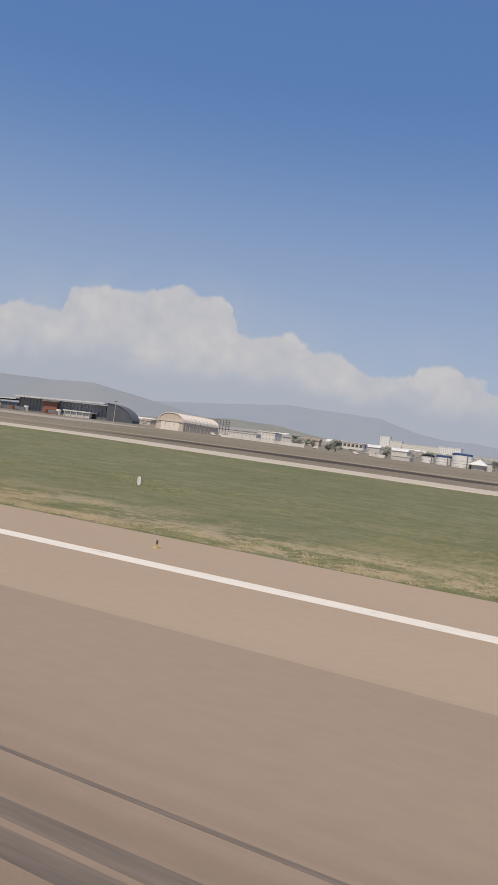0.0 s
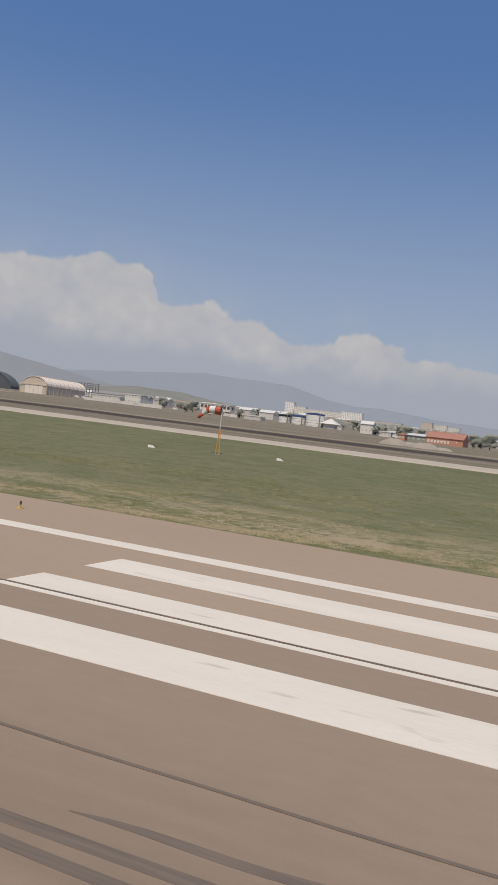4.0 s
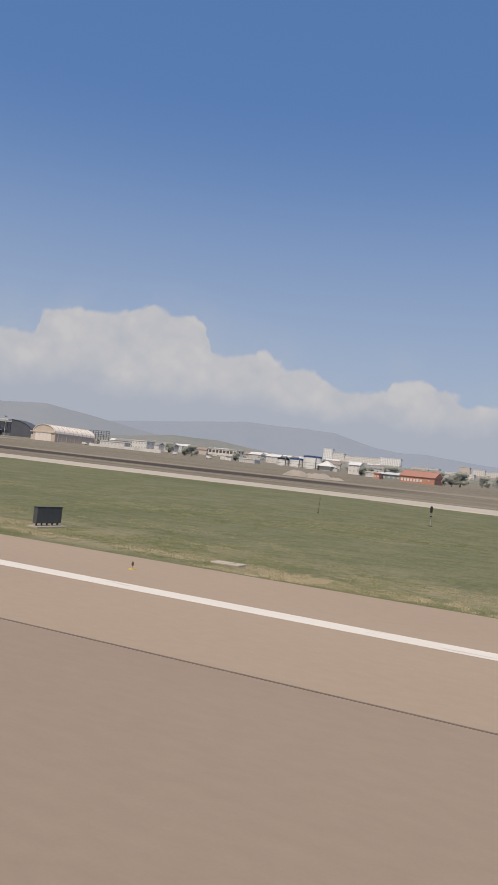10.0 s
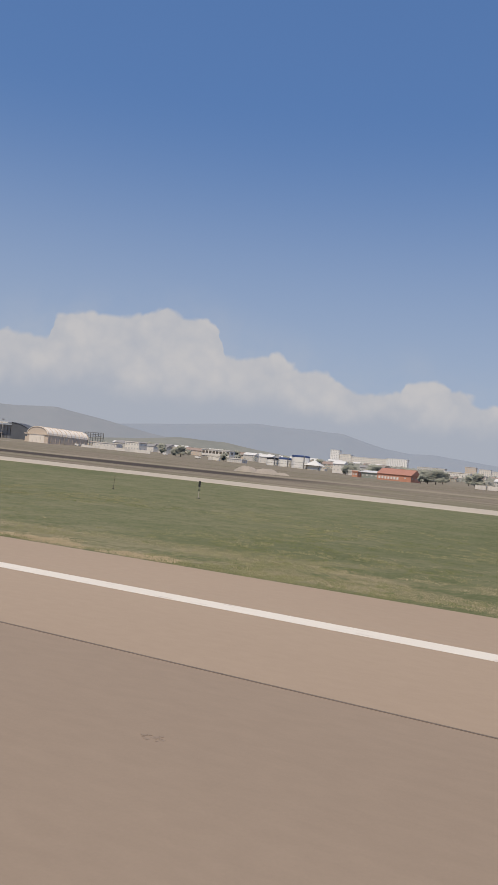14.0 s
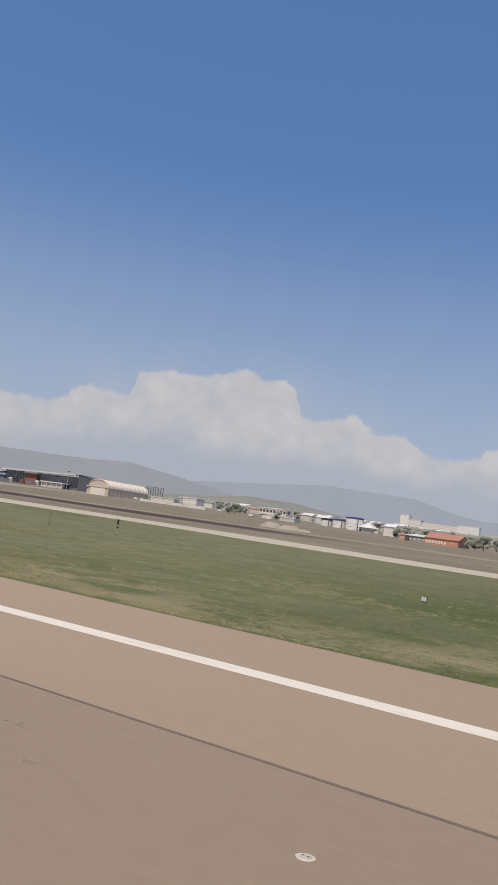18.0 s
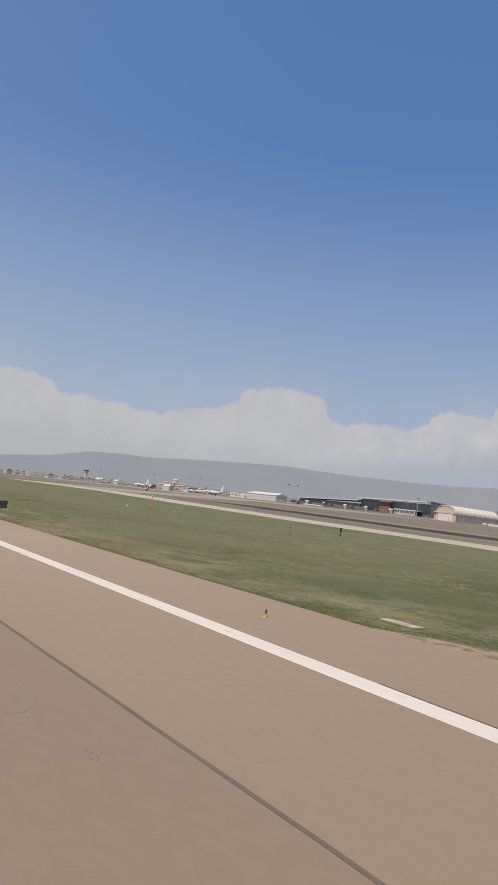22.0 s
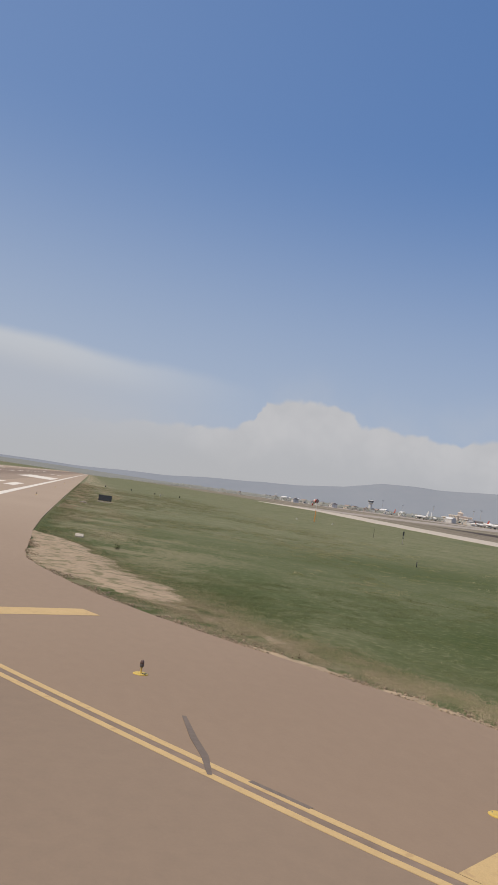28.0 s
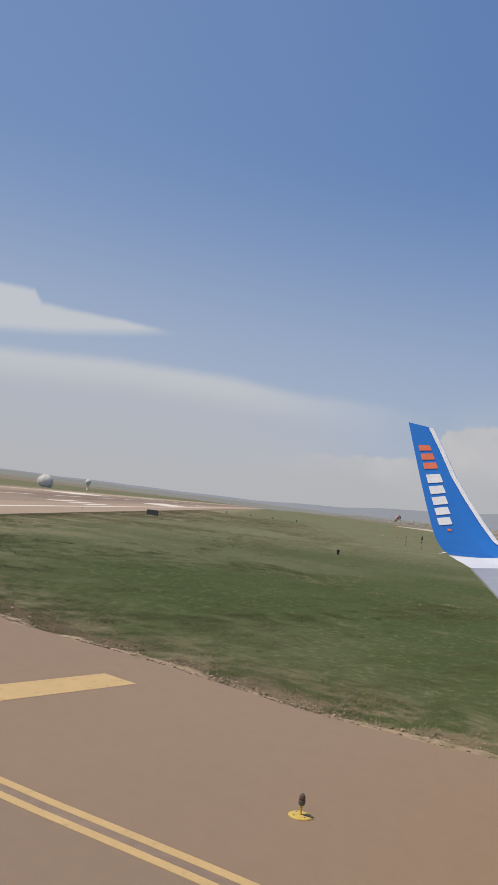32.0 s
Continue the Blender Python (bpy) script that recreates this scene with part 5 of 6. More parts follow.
def field_post(x, y, h, thick):
    ob = thing("field_post", "thin dark instrument post in the grass" if thick else "thin bare pole in the grass", "post", (x, y, rise(x, y) - 0.05), 0)
    part("base", box(-0.2, -0.15, 0.0, 0.2, 0.15, 0.1, 0.02) if thick else box(-0.07, -0.07, 0.0, 0.07, 0.07, 0.1, 0.01), "metal_dark", ob)
    part("pole", tube([(0, 0, 0.1), (0 if thick else 0.08, 0, h)], 0.035 if thick else 0.026, 0.03 if thick else 0.02, 8), "metal_grey" if thick else "bark", ob)
    if thick:
        part("sleeve", tube([(0, 0, 0.12), (0, 0, h * 0.5)], 0.038, 0.038, 8), "concrete", ob, "pale lower sleeve")
        part("head", box(-0.10, -0.09, h - 0.6, 0.10, 0.09, h, 0.02), "metal_dark", ob)
        part("bracket", box(-0.06, -0.14, h - 1.0, 0.06, 0.14, h - 0.9), "metal_dark", ob)
    else:
        part("tip", lathe([(0.03, h), (0.04, h + 0.04), (0.0, h + 0.1)], 8, (0.08, 0, 0)), "metal_dark", ob)


field_post(99.1, 78.0, 1.9, True)
field_post(88.1, 77.4, 1.5, False)
for x, y in ((-80.6, 38.2), (-80.5, 47.2), (-80.0, 55.4), (-78.5, 64.1)):
    ob = thing("marker_stub", "small dark stub marker in the grass", "marker", (x, y, rise(x, y) - 0.05), 15 * x, "stub markers")
    ob.scale = (1.3, 1.3, 1.3)
    part("stub", lathe([(0.16, 0.0), (0.16, 0.06), (0.10, 0.08), (0.09, 0.36), (0.05, 0.4), (0.0, 0.4)], 10), "metal_dark", ob)
    part("cap", lathe([(0.11, 0.40), (0.11, 0.44), (0.0, 0.47)], 10), "metal_dark", ob)


def leaf_cloud(bm, r, centre, size, count, leaf, flat=1.0):
    """Many small leaf faces in an uneven cloud."""
    for _ in range(count):
        while True:
            v = Vector((r.uniform(-1, 1), r.uniform(-1, 1), r.uniform(-1, 1)))
            if 0.15 < v.length < 1:
                break
        p = Vector(centre) + Vector((v.x * size[0], v.y * size[1], v.z * size[2] * flat))
        a = Vector((r.uniform(-0.15, 1.0), r.uniform(-1.1, -0.3), r.uniform(0.25, 1))).normalized()
        u = a.orthogonal().normalized() * leaf * r.uniform(0.6, 1.3)
        w = a.cross(u).normalized() * leaf * r.uniform(0.5, 1.0)
        vs = [bm.verts.new(p + q) for q in (-u, -w, u, w)]
        bm.faces.new(vs)


ob = thing("bush", "small dark green bush at the grass edge", "bush", (168.4, 34.4, -0.03))
bm = bmesh.new()
leaf_cloud(bm, random.Random(2), (0, 0, 0.13), (0.34, 0.2, 0.13), 260, 0.03)
part("leaves", bm, "leaf", ob)
for k in range(4):
    part("twig", tube([(0, 0, 0), (0.12 * math.cos(k * 1.6), 0.1 * math.sin(k * 1.6), 0.25)], 0.02, 0.01, 6), "bark", ob)


# ---------- buildings beyond the airfield ----------
WINDOW_MESHES = {}


def window_mesh(w, h, mat):
    key = (round(w, 2), round(h, 2), mat)
    if key not in WINDOW_MESHES:
        WINDOW_MESHES[key] = mesh_of(box(-w / 2, -0.06, -h / 2, w / 2, 0.12, h / 2), "window", mat)
    return WINDOW_MESHES[key]


def block(name, label, x0, x1, y, depth, z0, z1, wall="plaster", rows=2, cols=6, win=(1.4, 1.5), roof="flat", roofmat="roof_grey", side=True, category="building", group="", winmat="window", sill=None):
    """A building with its long front towards the runway (-y), each window an object of its own."""
    w, h = x1 - x0, z1 - z0
    ob = thing(name, label, category, ((x0 + x1) / 2, y, z0 - 1.0), 0, group)
    part("wall_body", box(-w / 2, 0, 0, w / 2, depth, h + 1.0), wall, ob)
    t = h + 1.0
    if roof == "flat":
        part("roof", box(-w / 2 - 0.3, -0.3, t, w / 2 + 0.3, depth + 0.3, t + 0.5), roofmat, ob)
        part("parapet", box(-w / 2 - 0.4, -0.4, t + 0.1, w / 2 + 0.4, -0.2, t + 0.9), wall, ob)
    elif roof == "gable":
        rh = min(depth * 0.28, 4.0)
        sec = [(-0.6, t - 0.2), (depth / 2, t + rh), (depth + 0.6, t - 0.2), (depth / 2, t - 0.15)]
        part("roof", loft([[(-w / 2 - 0.5, a, b) for a, b in sec], [(w / 2 + 0.5, a, b) for a, b in sec]]), roofmat, ob)
        part("ridge_cap", box(-w / 2 - 0.5, depth / 2 - 0.2, t + rh - 0.08, w / 2 + 0.5, depth / 2 + 0.2, t + rh + 0.12), roofmat, ob)
    elif roof == "shed":
        sec = [(-0.6, t), (depth + 0.6, t + 1.6), (depth + 0.6, t + 1.9), (-0.6, t + 0.35)]
        part("roof", loft([[(-w / 2 - 0.5, a, b) for a, b in sec], [(w / 2 + 0.5, a, b) for a, b in sec]]), roofmat, ob)
    me = window_mesh(*win, winmat)
    for r in range(rows):
        zz = 1.0 + h * (r + 0.55) / rows
        for c in range(cols):
            again("window", me, ob, (-w / 2 + w * (c + 0.5) / cols, 0, zz))
        if side:
            for c in range(max(1, int(depth / 7))):
                again("window", me, ob, (w / 2, depth * (c + 0.5) / max(1, int(depth / 7)), zz), 90)
    return ob


def hangar():
    g = 13.6
    ob = thing("aircraft_hangar", "large cream hangar with a ribbed pale arched roof", "hangar", (-431.3, 620, g))
    w = 13.3
    eave, ridge = 8.6, 16.3

    def arch(r, n=14):
        return [(r * math.cos(math.pi * k / n), eave + (ridge - eave) * math.sin(math.pi * k / n) ** 0.9 * (r / w)) for k in range(n + 1)]

    part("side_wall", box(w - 0.4, 0.5, 0, w, 61, eave), "cream", ob)
    part("side_wall", box(-w, 0.5, 0, -w + 0.4, 61, eave), "cream", ob)
    prof = arch(w)
    part("gable_wall", loft([[(x, 0, z) for x, z in [(w, 0)] + prof + [(-w, 0)]], [(x, 0.5, z) for x, z in [(w, 0)] + prof + [(-w, 0)]]]), "cream", ob)
    part("rear_wall", loft([[(x, 60.6, z) for x, z in [(w, 0)] + prof + [(-w, 0)]], [(x, 61, z) for x, z in [(w, 0)] + prof + [(-w, 0)]]]), "cream", ob)
    outer = [(x * 1.03, z + 0.35) for x, z in prof]
    part("roof", loft([[(x, yy, z) for x, z in outer + prof[::-1]] for yy in (-0.5, 61.5)]), "cream_roof", ob, "pale arched metal roof")
    for k in range(10):
        yy = 0.5 + 6.7 * k
        rib = [(x * 1.05, z + 0.7) for x, z in prof]
        part("roof_rib", loft([[(x, y2, z) for x, z in rib + outer[::-1]] for y2 in (yy, yy + 0.5)]), "cream", ob)
    for k in range(4):
        part("door_leaf", box(-10 + 5 * k + 0.1, -0.35, 0.1, -5 + 5 * k - 0.1, -0.05, 8.4), "cream_roof", ob, "tall sliding door leaf")
    part("door_rail", box(-w - 3.5, -0.7, 8.5, w + 0.5, -0.1, 9.5), "cream", ob)
    part("annexe", box(-w - 2.5, 0.0, 0, -w - 0.05, 40, 6.0), "cream", ob)
    part("buttress", box(w + 0.02, 0.2, 0, w + 0.9, 1.6, eave + 0.4), "cream", ob)
    for k in range(9):
        part("pilaster", box(w + 0.02, 5.5 + 6.3 * k, 0, w + 0.3, 6.2 + 6.3 * k, eave), "cream", ob)
    return ob


hangar()


def terminal():
    ob = thing("airport_terminal", "dark glass terminal hall with a white-edged curved roof", "terminal", (-740, 840, 17.5))
    L, R = -99.0, 57.0
    part("roof", loft([[(L, -9, 21.2), (L, 20, 22.6), (L, 20, 24.0), (L, -9, 22.8)], [(R, -9, 23.0), (R, 20, 24), (R, 20, 25.4), (R, -9, 24.8)]]), "roof_white", ob, "thin white flat roof with deep eaves")
    prof = [(R, 24.8)] + [(R + 42 * math.sin(a), 3 + 21.4 * math.cos(a)) for a in np.arange(0.12, 1.55, 0.12)] + [(R + 42.3, 0.0), (R, 0.0)]
    part("curved_end", loft([[(x, -2, z) for x, z in prof], [(x, 13, z) for x, z in prof]]), "shell_dark", ob, "dark curved end of the hall")
    shell = [(x + 0.4, z + 0.5) for x, z in prof[:-2]]
    part("end_shell", loft([[(x, y, z) for x, z in shell + [(a, b) for a, b in prof[:-2]][::-1]] for y in (-2.6, 13.6)]), "shell_dark", ob)
    part("glass_hall", box(L, 0, 0, R - 0.1, 18, 21.2), "glass_dark", ob, "dark glazed front")
    for k in range(26):
        x = L + 3 + 6 * k
        part("mullion", box(x, -0.35, 0.5, x + 0.35, -0.02, 21.0), "lamp_grey", ob)
    part("stair_tower", box(-51, -4, 0, -26, -0.4, 19.0), "brick", ob, "red-brown clad stair block")
    part("tower_cap", box(-52, -5, 19.02, -25, -0.4, 21.1), "roof_white", ob)
    part("canopy", box(-6, -14, 9.0, 40, -0.4, 10.6), "roof_white", ob)
    part("canopy_glass", box(-4, -12, 0, 38, -8, 8.9), "window", ob)
    for k in range(5):
        part("column", tube([(-4 + 10.5 * k, -13, 0), (-4 + 10.5 * k, -13, 9)], 0.5, 0.5, 8), "white", ob)
    part("lower_wing", box(-265, -2, -4.0, L - 0.2, 36, 13.0), "glass_dark", ob, "lower dark glazed pier")
    part("wing_roof", loft([[(-267, -6, 12.8), (-267, 38, 14.0), (-267, 38, 15), (-267, -6, 13.8)], [(L, -6, 17.2), (L, 38, 18), (L, 38, 19), (L, -6, 18.6)]]), "roof_grey", ob)
    part("wing_eave", loft([[(-267, -6.6, 12.9), (-267, -6.1, 12.9), (-267, -6.1, 13.9), (-267, -6.6, 13.9)], [(L, -6.6, 17.3), (L, -6.1, 17.3), (L, -6.1, 18.7), (L, -6.6, 18.7)]]), "roof_white", ob)
    for k in range(24):
        x = -260 + 6.7 * k
        part("mullion", box(x, -2.35, -3, x + 0.35, -2.02, 12.5), "lamp_grey", ob)
    for k, x in enumerate((-20, -78, -130, -185, -235)):
        bridge = part("jet_bridge", loft([[(x, -10, 4), (x + 3, -10, 4), (x + 3, -10, 7.5), (x, -10, 7.5)], [(x + 10, -42, 3.4), (x + 13, -42, 3.4), (x + 13, -42, 6.8), (x + 10, -42, 6.8)]]), "white", ob, "pale enclosed jet bridge")
        part("rotunda", lathe([(3.4, 0), (3.4, 8.5), (2.8, 9.6), (0.0, 10)], 12, (x + 1.5, -8, 0)), "plaster", ob)
        part("cab", box(x + 9, -47, 3.0, x + 15, -42.05, 7.4, 0.3), "brick", bridge)
        part("support", box(x + 9, -37, -2, x + 10.5, -36, 3.6), "metal_grey", bridge)


terminal()


def airliner(length, fin_mat, label):
    """A parked airliner with its nose towards -x, standing on its wheels."""
    k = length / 40.0
    ob = thing("parked_airliner", label, "aircraft", (0, 0, 0), 0, "parked airliners")
    st = [(-20, 0.1, 3.1), (-19.3, 0.9, 3.2), (-17.5, 1.6, 3.4), (-15, 1.88, 3.5), (10, 1.88, 3.5), (15, 1.4, 3.9), (18.5, 0.7, 4.4), (20, 0.25, 4.7)]
    part("fuselage", loft([[(x * k, r * k * math.cos(a), z * k + r * k * math.sin(a)) for a in [6.2832 * i / 14 for i in range(14)]] for x, r, z in st]), "white", ob, "", True)
    for s in (1, -1):
        root, tip = [(-4, 2.4), (4, 2.5), (4, 2.65), (-4, 2.9)], [(5.6, 3.7), (7.2, 3.7), (7.2, 3.75), (5.6, 3.85)]
        wing = part("wing", loft([[(x * k, s * 1.6 * k, z * k) for x, z in root], [(x * k, s * 17.5 * k, z * k) for x, z in tip]]), "wing_grey", ob)
        part("winglet", loft([[(5.8 * k, s * 17.4 * k, 3.75 * k), (7.2 * k, s * 17.4 * k, 3.75 * k), (7.2 * k, s * 17.6 * k, 3.75 * k), (5.8 * k, s * 17.6 * k, 3.75 * k)],
                              [(7.4 * k, s * 17.9 * k, 5.9 * k), (8.0 * k, s * 17.9 * k, 5.9 * k), (8.0 * k, s * 18.0 * k, 5.9 * k), (7.4 * k, s * 18.0 * k, 5.9 * k)]]), fin_mat, wing)
        eng = [(-3.8, 0.8), (-3.4, 1.0), (-1.2, 0.98), (0.4, 0.6), (0.8, 0.3)]
        part("engine", loft([[(x * k, s * 5.2 * k + r * k * math.cos(a), 1.5 * k + r * k * math.sin(a)) for a in [6.2832 * i / 12 for i in range(12)]] for x, r in eng]), "white", ob, "", True)
        part("tailplane", loft([[(15 * k, s * 0.8 * k, 4.6 * k), (18.6 * k, s * 0.8 * k, 4.6 * k), (18.6 * k, s * 0.8 * k, 4.85 * k), (15 * k, s * 0.8 * k, 4.85 * k)],
                                [(18.4 * k, s * 6.8 * k, 5.2 * k), (19.8 * k, s * 6.8 * k, 5.2 * k), (19.8 * k, s * 6.8 * k, 5.3 * k), (18.4 * k, s * 6.8 * k, 5.3 * k)]]), "wing_grey", ob)
        part("main_wheel", tube([(1.6 * k, s * 2.6 * k, 0.55 * k), (1.6 * k, s * 3.4 * k, 0.55 * k)], 0.55 * k, 0.55 * k, 12), "tyre", ob)
        part("gear_leg", box(1.4 * k, s * 2.9 * k, 0.5 * k, 1.7 * k, s * 2.9 * k + 0.25 * k, 2.4 * k), "metal_grey", ob)
    part("fin", loft([[(13.5 * k, -0.25 * k, 5.0 * k), (19.0 * k, -0.2 * k, 5.0 * k), (19.0 * k, 0.2 * k, 5.0 * k), (13.5 * k, 0.25 * k, 5.0 * k)],
                      [(18.8 * k, -0.1 * k, 12.4 * k), (20.8 * k, -0.1 * k, 12.4 * k), (20.8 * k, 0.1 * k, 12.4 * k), (18.8 * k, 0.1 * k, 12.4 * k)]]), fin_mat, ob, "swept tail fin")
    part("nose_wheel", tube([(-15 * k, -0.4 * k, 0.35 * k), (-15 * k, 0.4 * k, 0.35 * k)], 0.35 * k, 0.35 * k, 12), "tyre", ob)
    part("nose_leg", box(-15.1 * k, -0.1 * k, 0.35 * k, -14.9 * k, 0.1 * k, 2.0 * k), "metal_grey", ob)
    part("window_band", box(-13 * k, -1.9 * k, 3.75 * k, 12 * k, -1.5 * k, 4.05 * k), "glass_dark", ob, "dark cabin window band")
    part("cockpit_window", box(-18.6 * k, -0.9 * k, 3.75 * k, -17.8 * k, 0.9 * k, 4.25 * k), "glass_dark", ob)
    return ob


white_jet = airliner(46, "white", "white parked airliner on the apron")
white_jet.matrix_world = pose(-820, 564, rise(-820, 564) + 0.25, 0, 0, 8)
copy_thing(white_jet, pose(-1090, 575, rise(-1090, 575) + 0.25, 0, 0, 5))
copy_thing(white_jet, pose(-1545, 426, rise(-1545, 426) + 0.25, 0, 0, -6))
copy_thing(white_jet, pose(-1190, 640, rise(-1190, 640) + 0.2, 0, 0, 170))
blue_jet = airliner(38, "blue_rim", "white parked airliner with a dark blue fin")
blue_jet.matrix_world = pose(-1530, 600, rise(-1530, 600) + 0.2, 0, 0, 175)
copy_thing(blue_jet, pose(-900, 795, 15.3, 0, 0, 70))
copy_thing(blue_jet, pose(-965, 790, 14.2, 0, 0, 75))
copy_thing(blue_jet, pose(-1400, 590, rise(-1400, 590) + 0.2, 0, 0, 160))
red_jet = airliner(38, "red", "white parked airliner with a red fin")
red_jet.matrix_world = pose(-1010, 640, rise(-1010, 640) + 0.2, 0, 0, 20)
copy_thing(red_jet, pose(-1330, 610, rise(-1330, 610) + 0.2, 0, 0, 10))

# old terminal with a lantern tower
ob = thing("old_terminal", "cream stone classical terminal with central lantern tower", "terminal", (-1277, 720, 16.2))
part("hall", box(-58, 0, 0, 58, 30, 10.5), "cream", ob)
part("cornice", box(-59, -1, 10.5, 59, 31, 12.0), "cream_roof", ob)
part("centre_block", box(-20, -3, 0, 20, 26, 15.5), "cream", ob)
part("centre_cornice", box(-21, -4, 15.5, 21, 27, 16.8), "cream_roof", ob)
part("lantern", lathe([(5, 16.8), (5, 21.5), (6, 21.6), (4.5, 23), (1.0, 24.2), (0.4, 28), (0.0, 29)], 12, (5, 8, 0)), "cream", ob)
for k in range(15):
    if abs(-54 + 7.7 * k) > 20:
        part("arched_window", box(-55.2 + 7.7 * k, -0.12, 2.0, -52.4 + 7.7 * k, 0.05, 8.5), "window", ob)
for k in range(6):
    part("column", tube([(-17.5 + 7 * k, -3.9, 0), (-17.5 + 7 * k, -3.9, 15.4)], 0.9, 0.8, 10), "cream_roof", ob)
    if k < 5:
        part("tall_window", box(-15.4 + 7 * k, -3.15, 2.0, -12.6 + 7 * k, -2.95, 12.5), "window", ob)

ob = thing("control_tower", "pale control tower with a dark glazed cab", "tower", (-1433, 604, rise(-1433, 604) - 0.6))
part("shaft", lathe([(4.2, 0), (3.4, 18), (5.6, 20), (5.6, 20.6), (0, 20.6)], 12), "plaster", ob)
part("cab", lathe([(4.8, 20.6), (6.4, 24.0), (0, 24.0)], 8), "glass_dark", ob, "dark glazed cab")
part("cab_roof", lathe([(6.9, 24.0), (6.9, 24.7), (2.0, 25.4), (0, 25.4)], 12), "roof_white", ob)
part("antenna", tube([(0, 0, 25.4), (0, 0, 31)], 0.2, 0.08, 6), "metal_grey", ob)


def mast(x, y, z, h):
    ob = thing("light_mast", "tall slim apron floodlight mast", "mast", (x, y, z), 0, "apron masts")
    part("pole", tube([(0, 0, 0), (0, 0, h)], 0.3, 0.16, 8), "pale_steel", ob)
    part("lamp_ring", lathe([(1.0, h), (1.6, h + 0.3), (1.6, h + 0.8), (0.6, h + 1.1), (0.0, h + 1.1)], 10), "metal_grey", ob)
    part("foot", box(-0.8, -0.8, 0, 0.8, 0.8, 0.6), "concrete", ob)


for x, y, h in ((-690, 600, 24), (-800, 690, 26), (-930, 600, 24), (-1010, 560, 22), (-1160, 700, 26), (-1240, 560, 24), (-560, 700, 22), (-1500, 700, 24)):
    mast(x, y, rise(x, y) - 0.3, h)


# fuel tanks
def tank(x, r, z1, band):
    ob = thing("fuel_tank", "white cylindrical fuel tank with a blue top rim" if band == "blue_rim" else "white cylindrical fuel tank with a dark top rim", "tank", (x, 727, 11.9), 0, "fuel tanks")
    h = z1 - 11.9
    part("shell", lathe([(r, 0), (r, h - 1.5), (0, h - 1.5)], 40), "tank", ob)
    part("rim", lathe([(r + 0.12, h - 1.49), (r + 0.12, h), (r * 0.6, h + 0.5), (0, h + 0.7)], 28), band, ob)
    for k in range(3):
        part("hoop", lathe([(r + 0.02, 2.5 + 2.4 * k), (r + 0.12, 2.6 + 2.4 * k), (r + 0.02, 2.7 + 2.4 * k)], 28), "metal_grey", ob)
    part("ladder", box(r * 0.7, -r * 0.75, 0, r * 0.7 + 0.8, -r * 0.75 + 0.3, h), "metal_grey", ob)
    part("base_ring", lathe([(r + 1.0, -1.0), (r + 1.0, 0.3), (0, 0.3)], 28), "concrete", ob)


tank(-224.5, 5.6, 21.6, "metal_dark")
tank(-210.4, 6.6, 22.4, "blue_rim")
tank(-194.2, 8.6, 25.8, "blue_rim")

ob = thing("pavilion", "white pavilion with a pyramid roof beside the tanks", "pavilion", (-178.3, 724, 12.2))
part("wall_body", box(-5.6, -3, 0, 5.6, 6, 5.5), "plaster", ob)
part("roof", loft([[(-8, -5, 5.4), (8, -5, 5.4), (8, 8, 5.4), (-8, 8, 5.4)], [(-0.6, 1, 10.4), (0.6, 1, 10.4), (0.6, 2, 10.4), (-0.6, 2, 10.4)]]), "roof_white", ob, "white pyramid roof")
for k in range(4):
    part("window", box(-4.6 + 2.6 * k, -3.1, 1.4, -3.2 + 2.6 * k, -2.95, 3.6), "window", ob)
part("side_shed", box(5.7, -2, 0, 12, 4, 3.4), "plaster", ob)

# flats on the slope far behind the airfield
block("apartment_tower", "pale apartment tower rising over its neighbours", -1009, -976, 2700, 22, 66.0, 116.5, "white_wall", 9, 5, (3.0, 3.2), group="apartment blocks")
block("apartment_block", "stepped pale apartment block beside the tower", -975, -932, 2702, 20, 66.0, 104.0, "panel_wall", 7, 8, (3.0, 2.6), group="apartment blocks")
block("apartment_block", "long pale grey panel apartment block", -931, -802, 2705, 20, 66.0, 98.0, "panel_wall", 6, 22, (3.4, 2.6), group="apartment blocks")
block("apartment_block", "whiter panel apartment block with dark window columns", -800, -727, 2694, 20, 66.0, 101.5, "white_wall", 7, 12, (2.8, 3.6), group="apartment blocks")
block("apartment_block", "pale cream apartment block seen in haze", -484, -452, 2500, 18, 50.0, 87.0, "cream", 7, 6, (2.8, 3.0), group="apartment blocks")
block("apartment_block", "pale panel apartment block seen in haze", -448, -412, 2520, 18, 50.0, 84.0, "panel_wall", 7, 6, (2.8, 3.0), group="apartment blocks")
block("apartment_block", "pale panel apartment block seen in haze", -405, -370, 2500, 18, 48.0, 80.0, "plaster", 6, 6, (2.8, 3.0), group="apartment blocks")

# orange depot with a row of pale letters on its side
depot = block("orange_depot", "orange-red depot with a brown roof and pale lettering bars", -55.5, -31, 560, 22, 8.6, 13.5, "orange_wall", 1, 3, (1.2, 1.0), "gable", "roof_red", category="depot")
for k in range(7):
    part("lettering_bar", box(-11.2 + 2.2 * k, -0.14, 2.2, -9.8 + 2.2 * k, -0.02, 4.0), "white", depot)
block("orange_gatehouse", "small orange gatehouse with a flat roof", -73.5, -69.5, 558, 7, 9.0, 12.6, "orange_wall", 1, 2, (1.2, 1.2))
block("lean_to_store", "grey-green store with a pale sheet roof beside the depot", -70.5, -56.5, 566, 12, 8.8, 13.0, "shed_green", 1, 4, (1.4, 1.2), "shed", "roof_white", category="store")
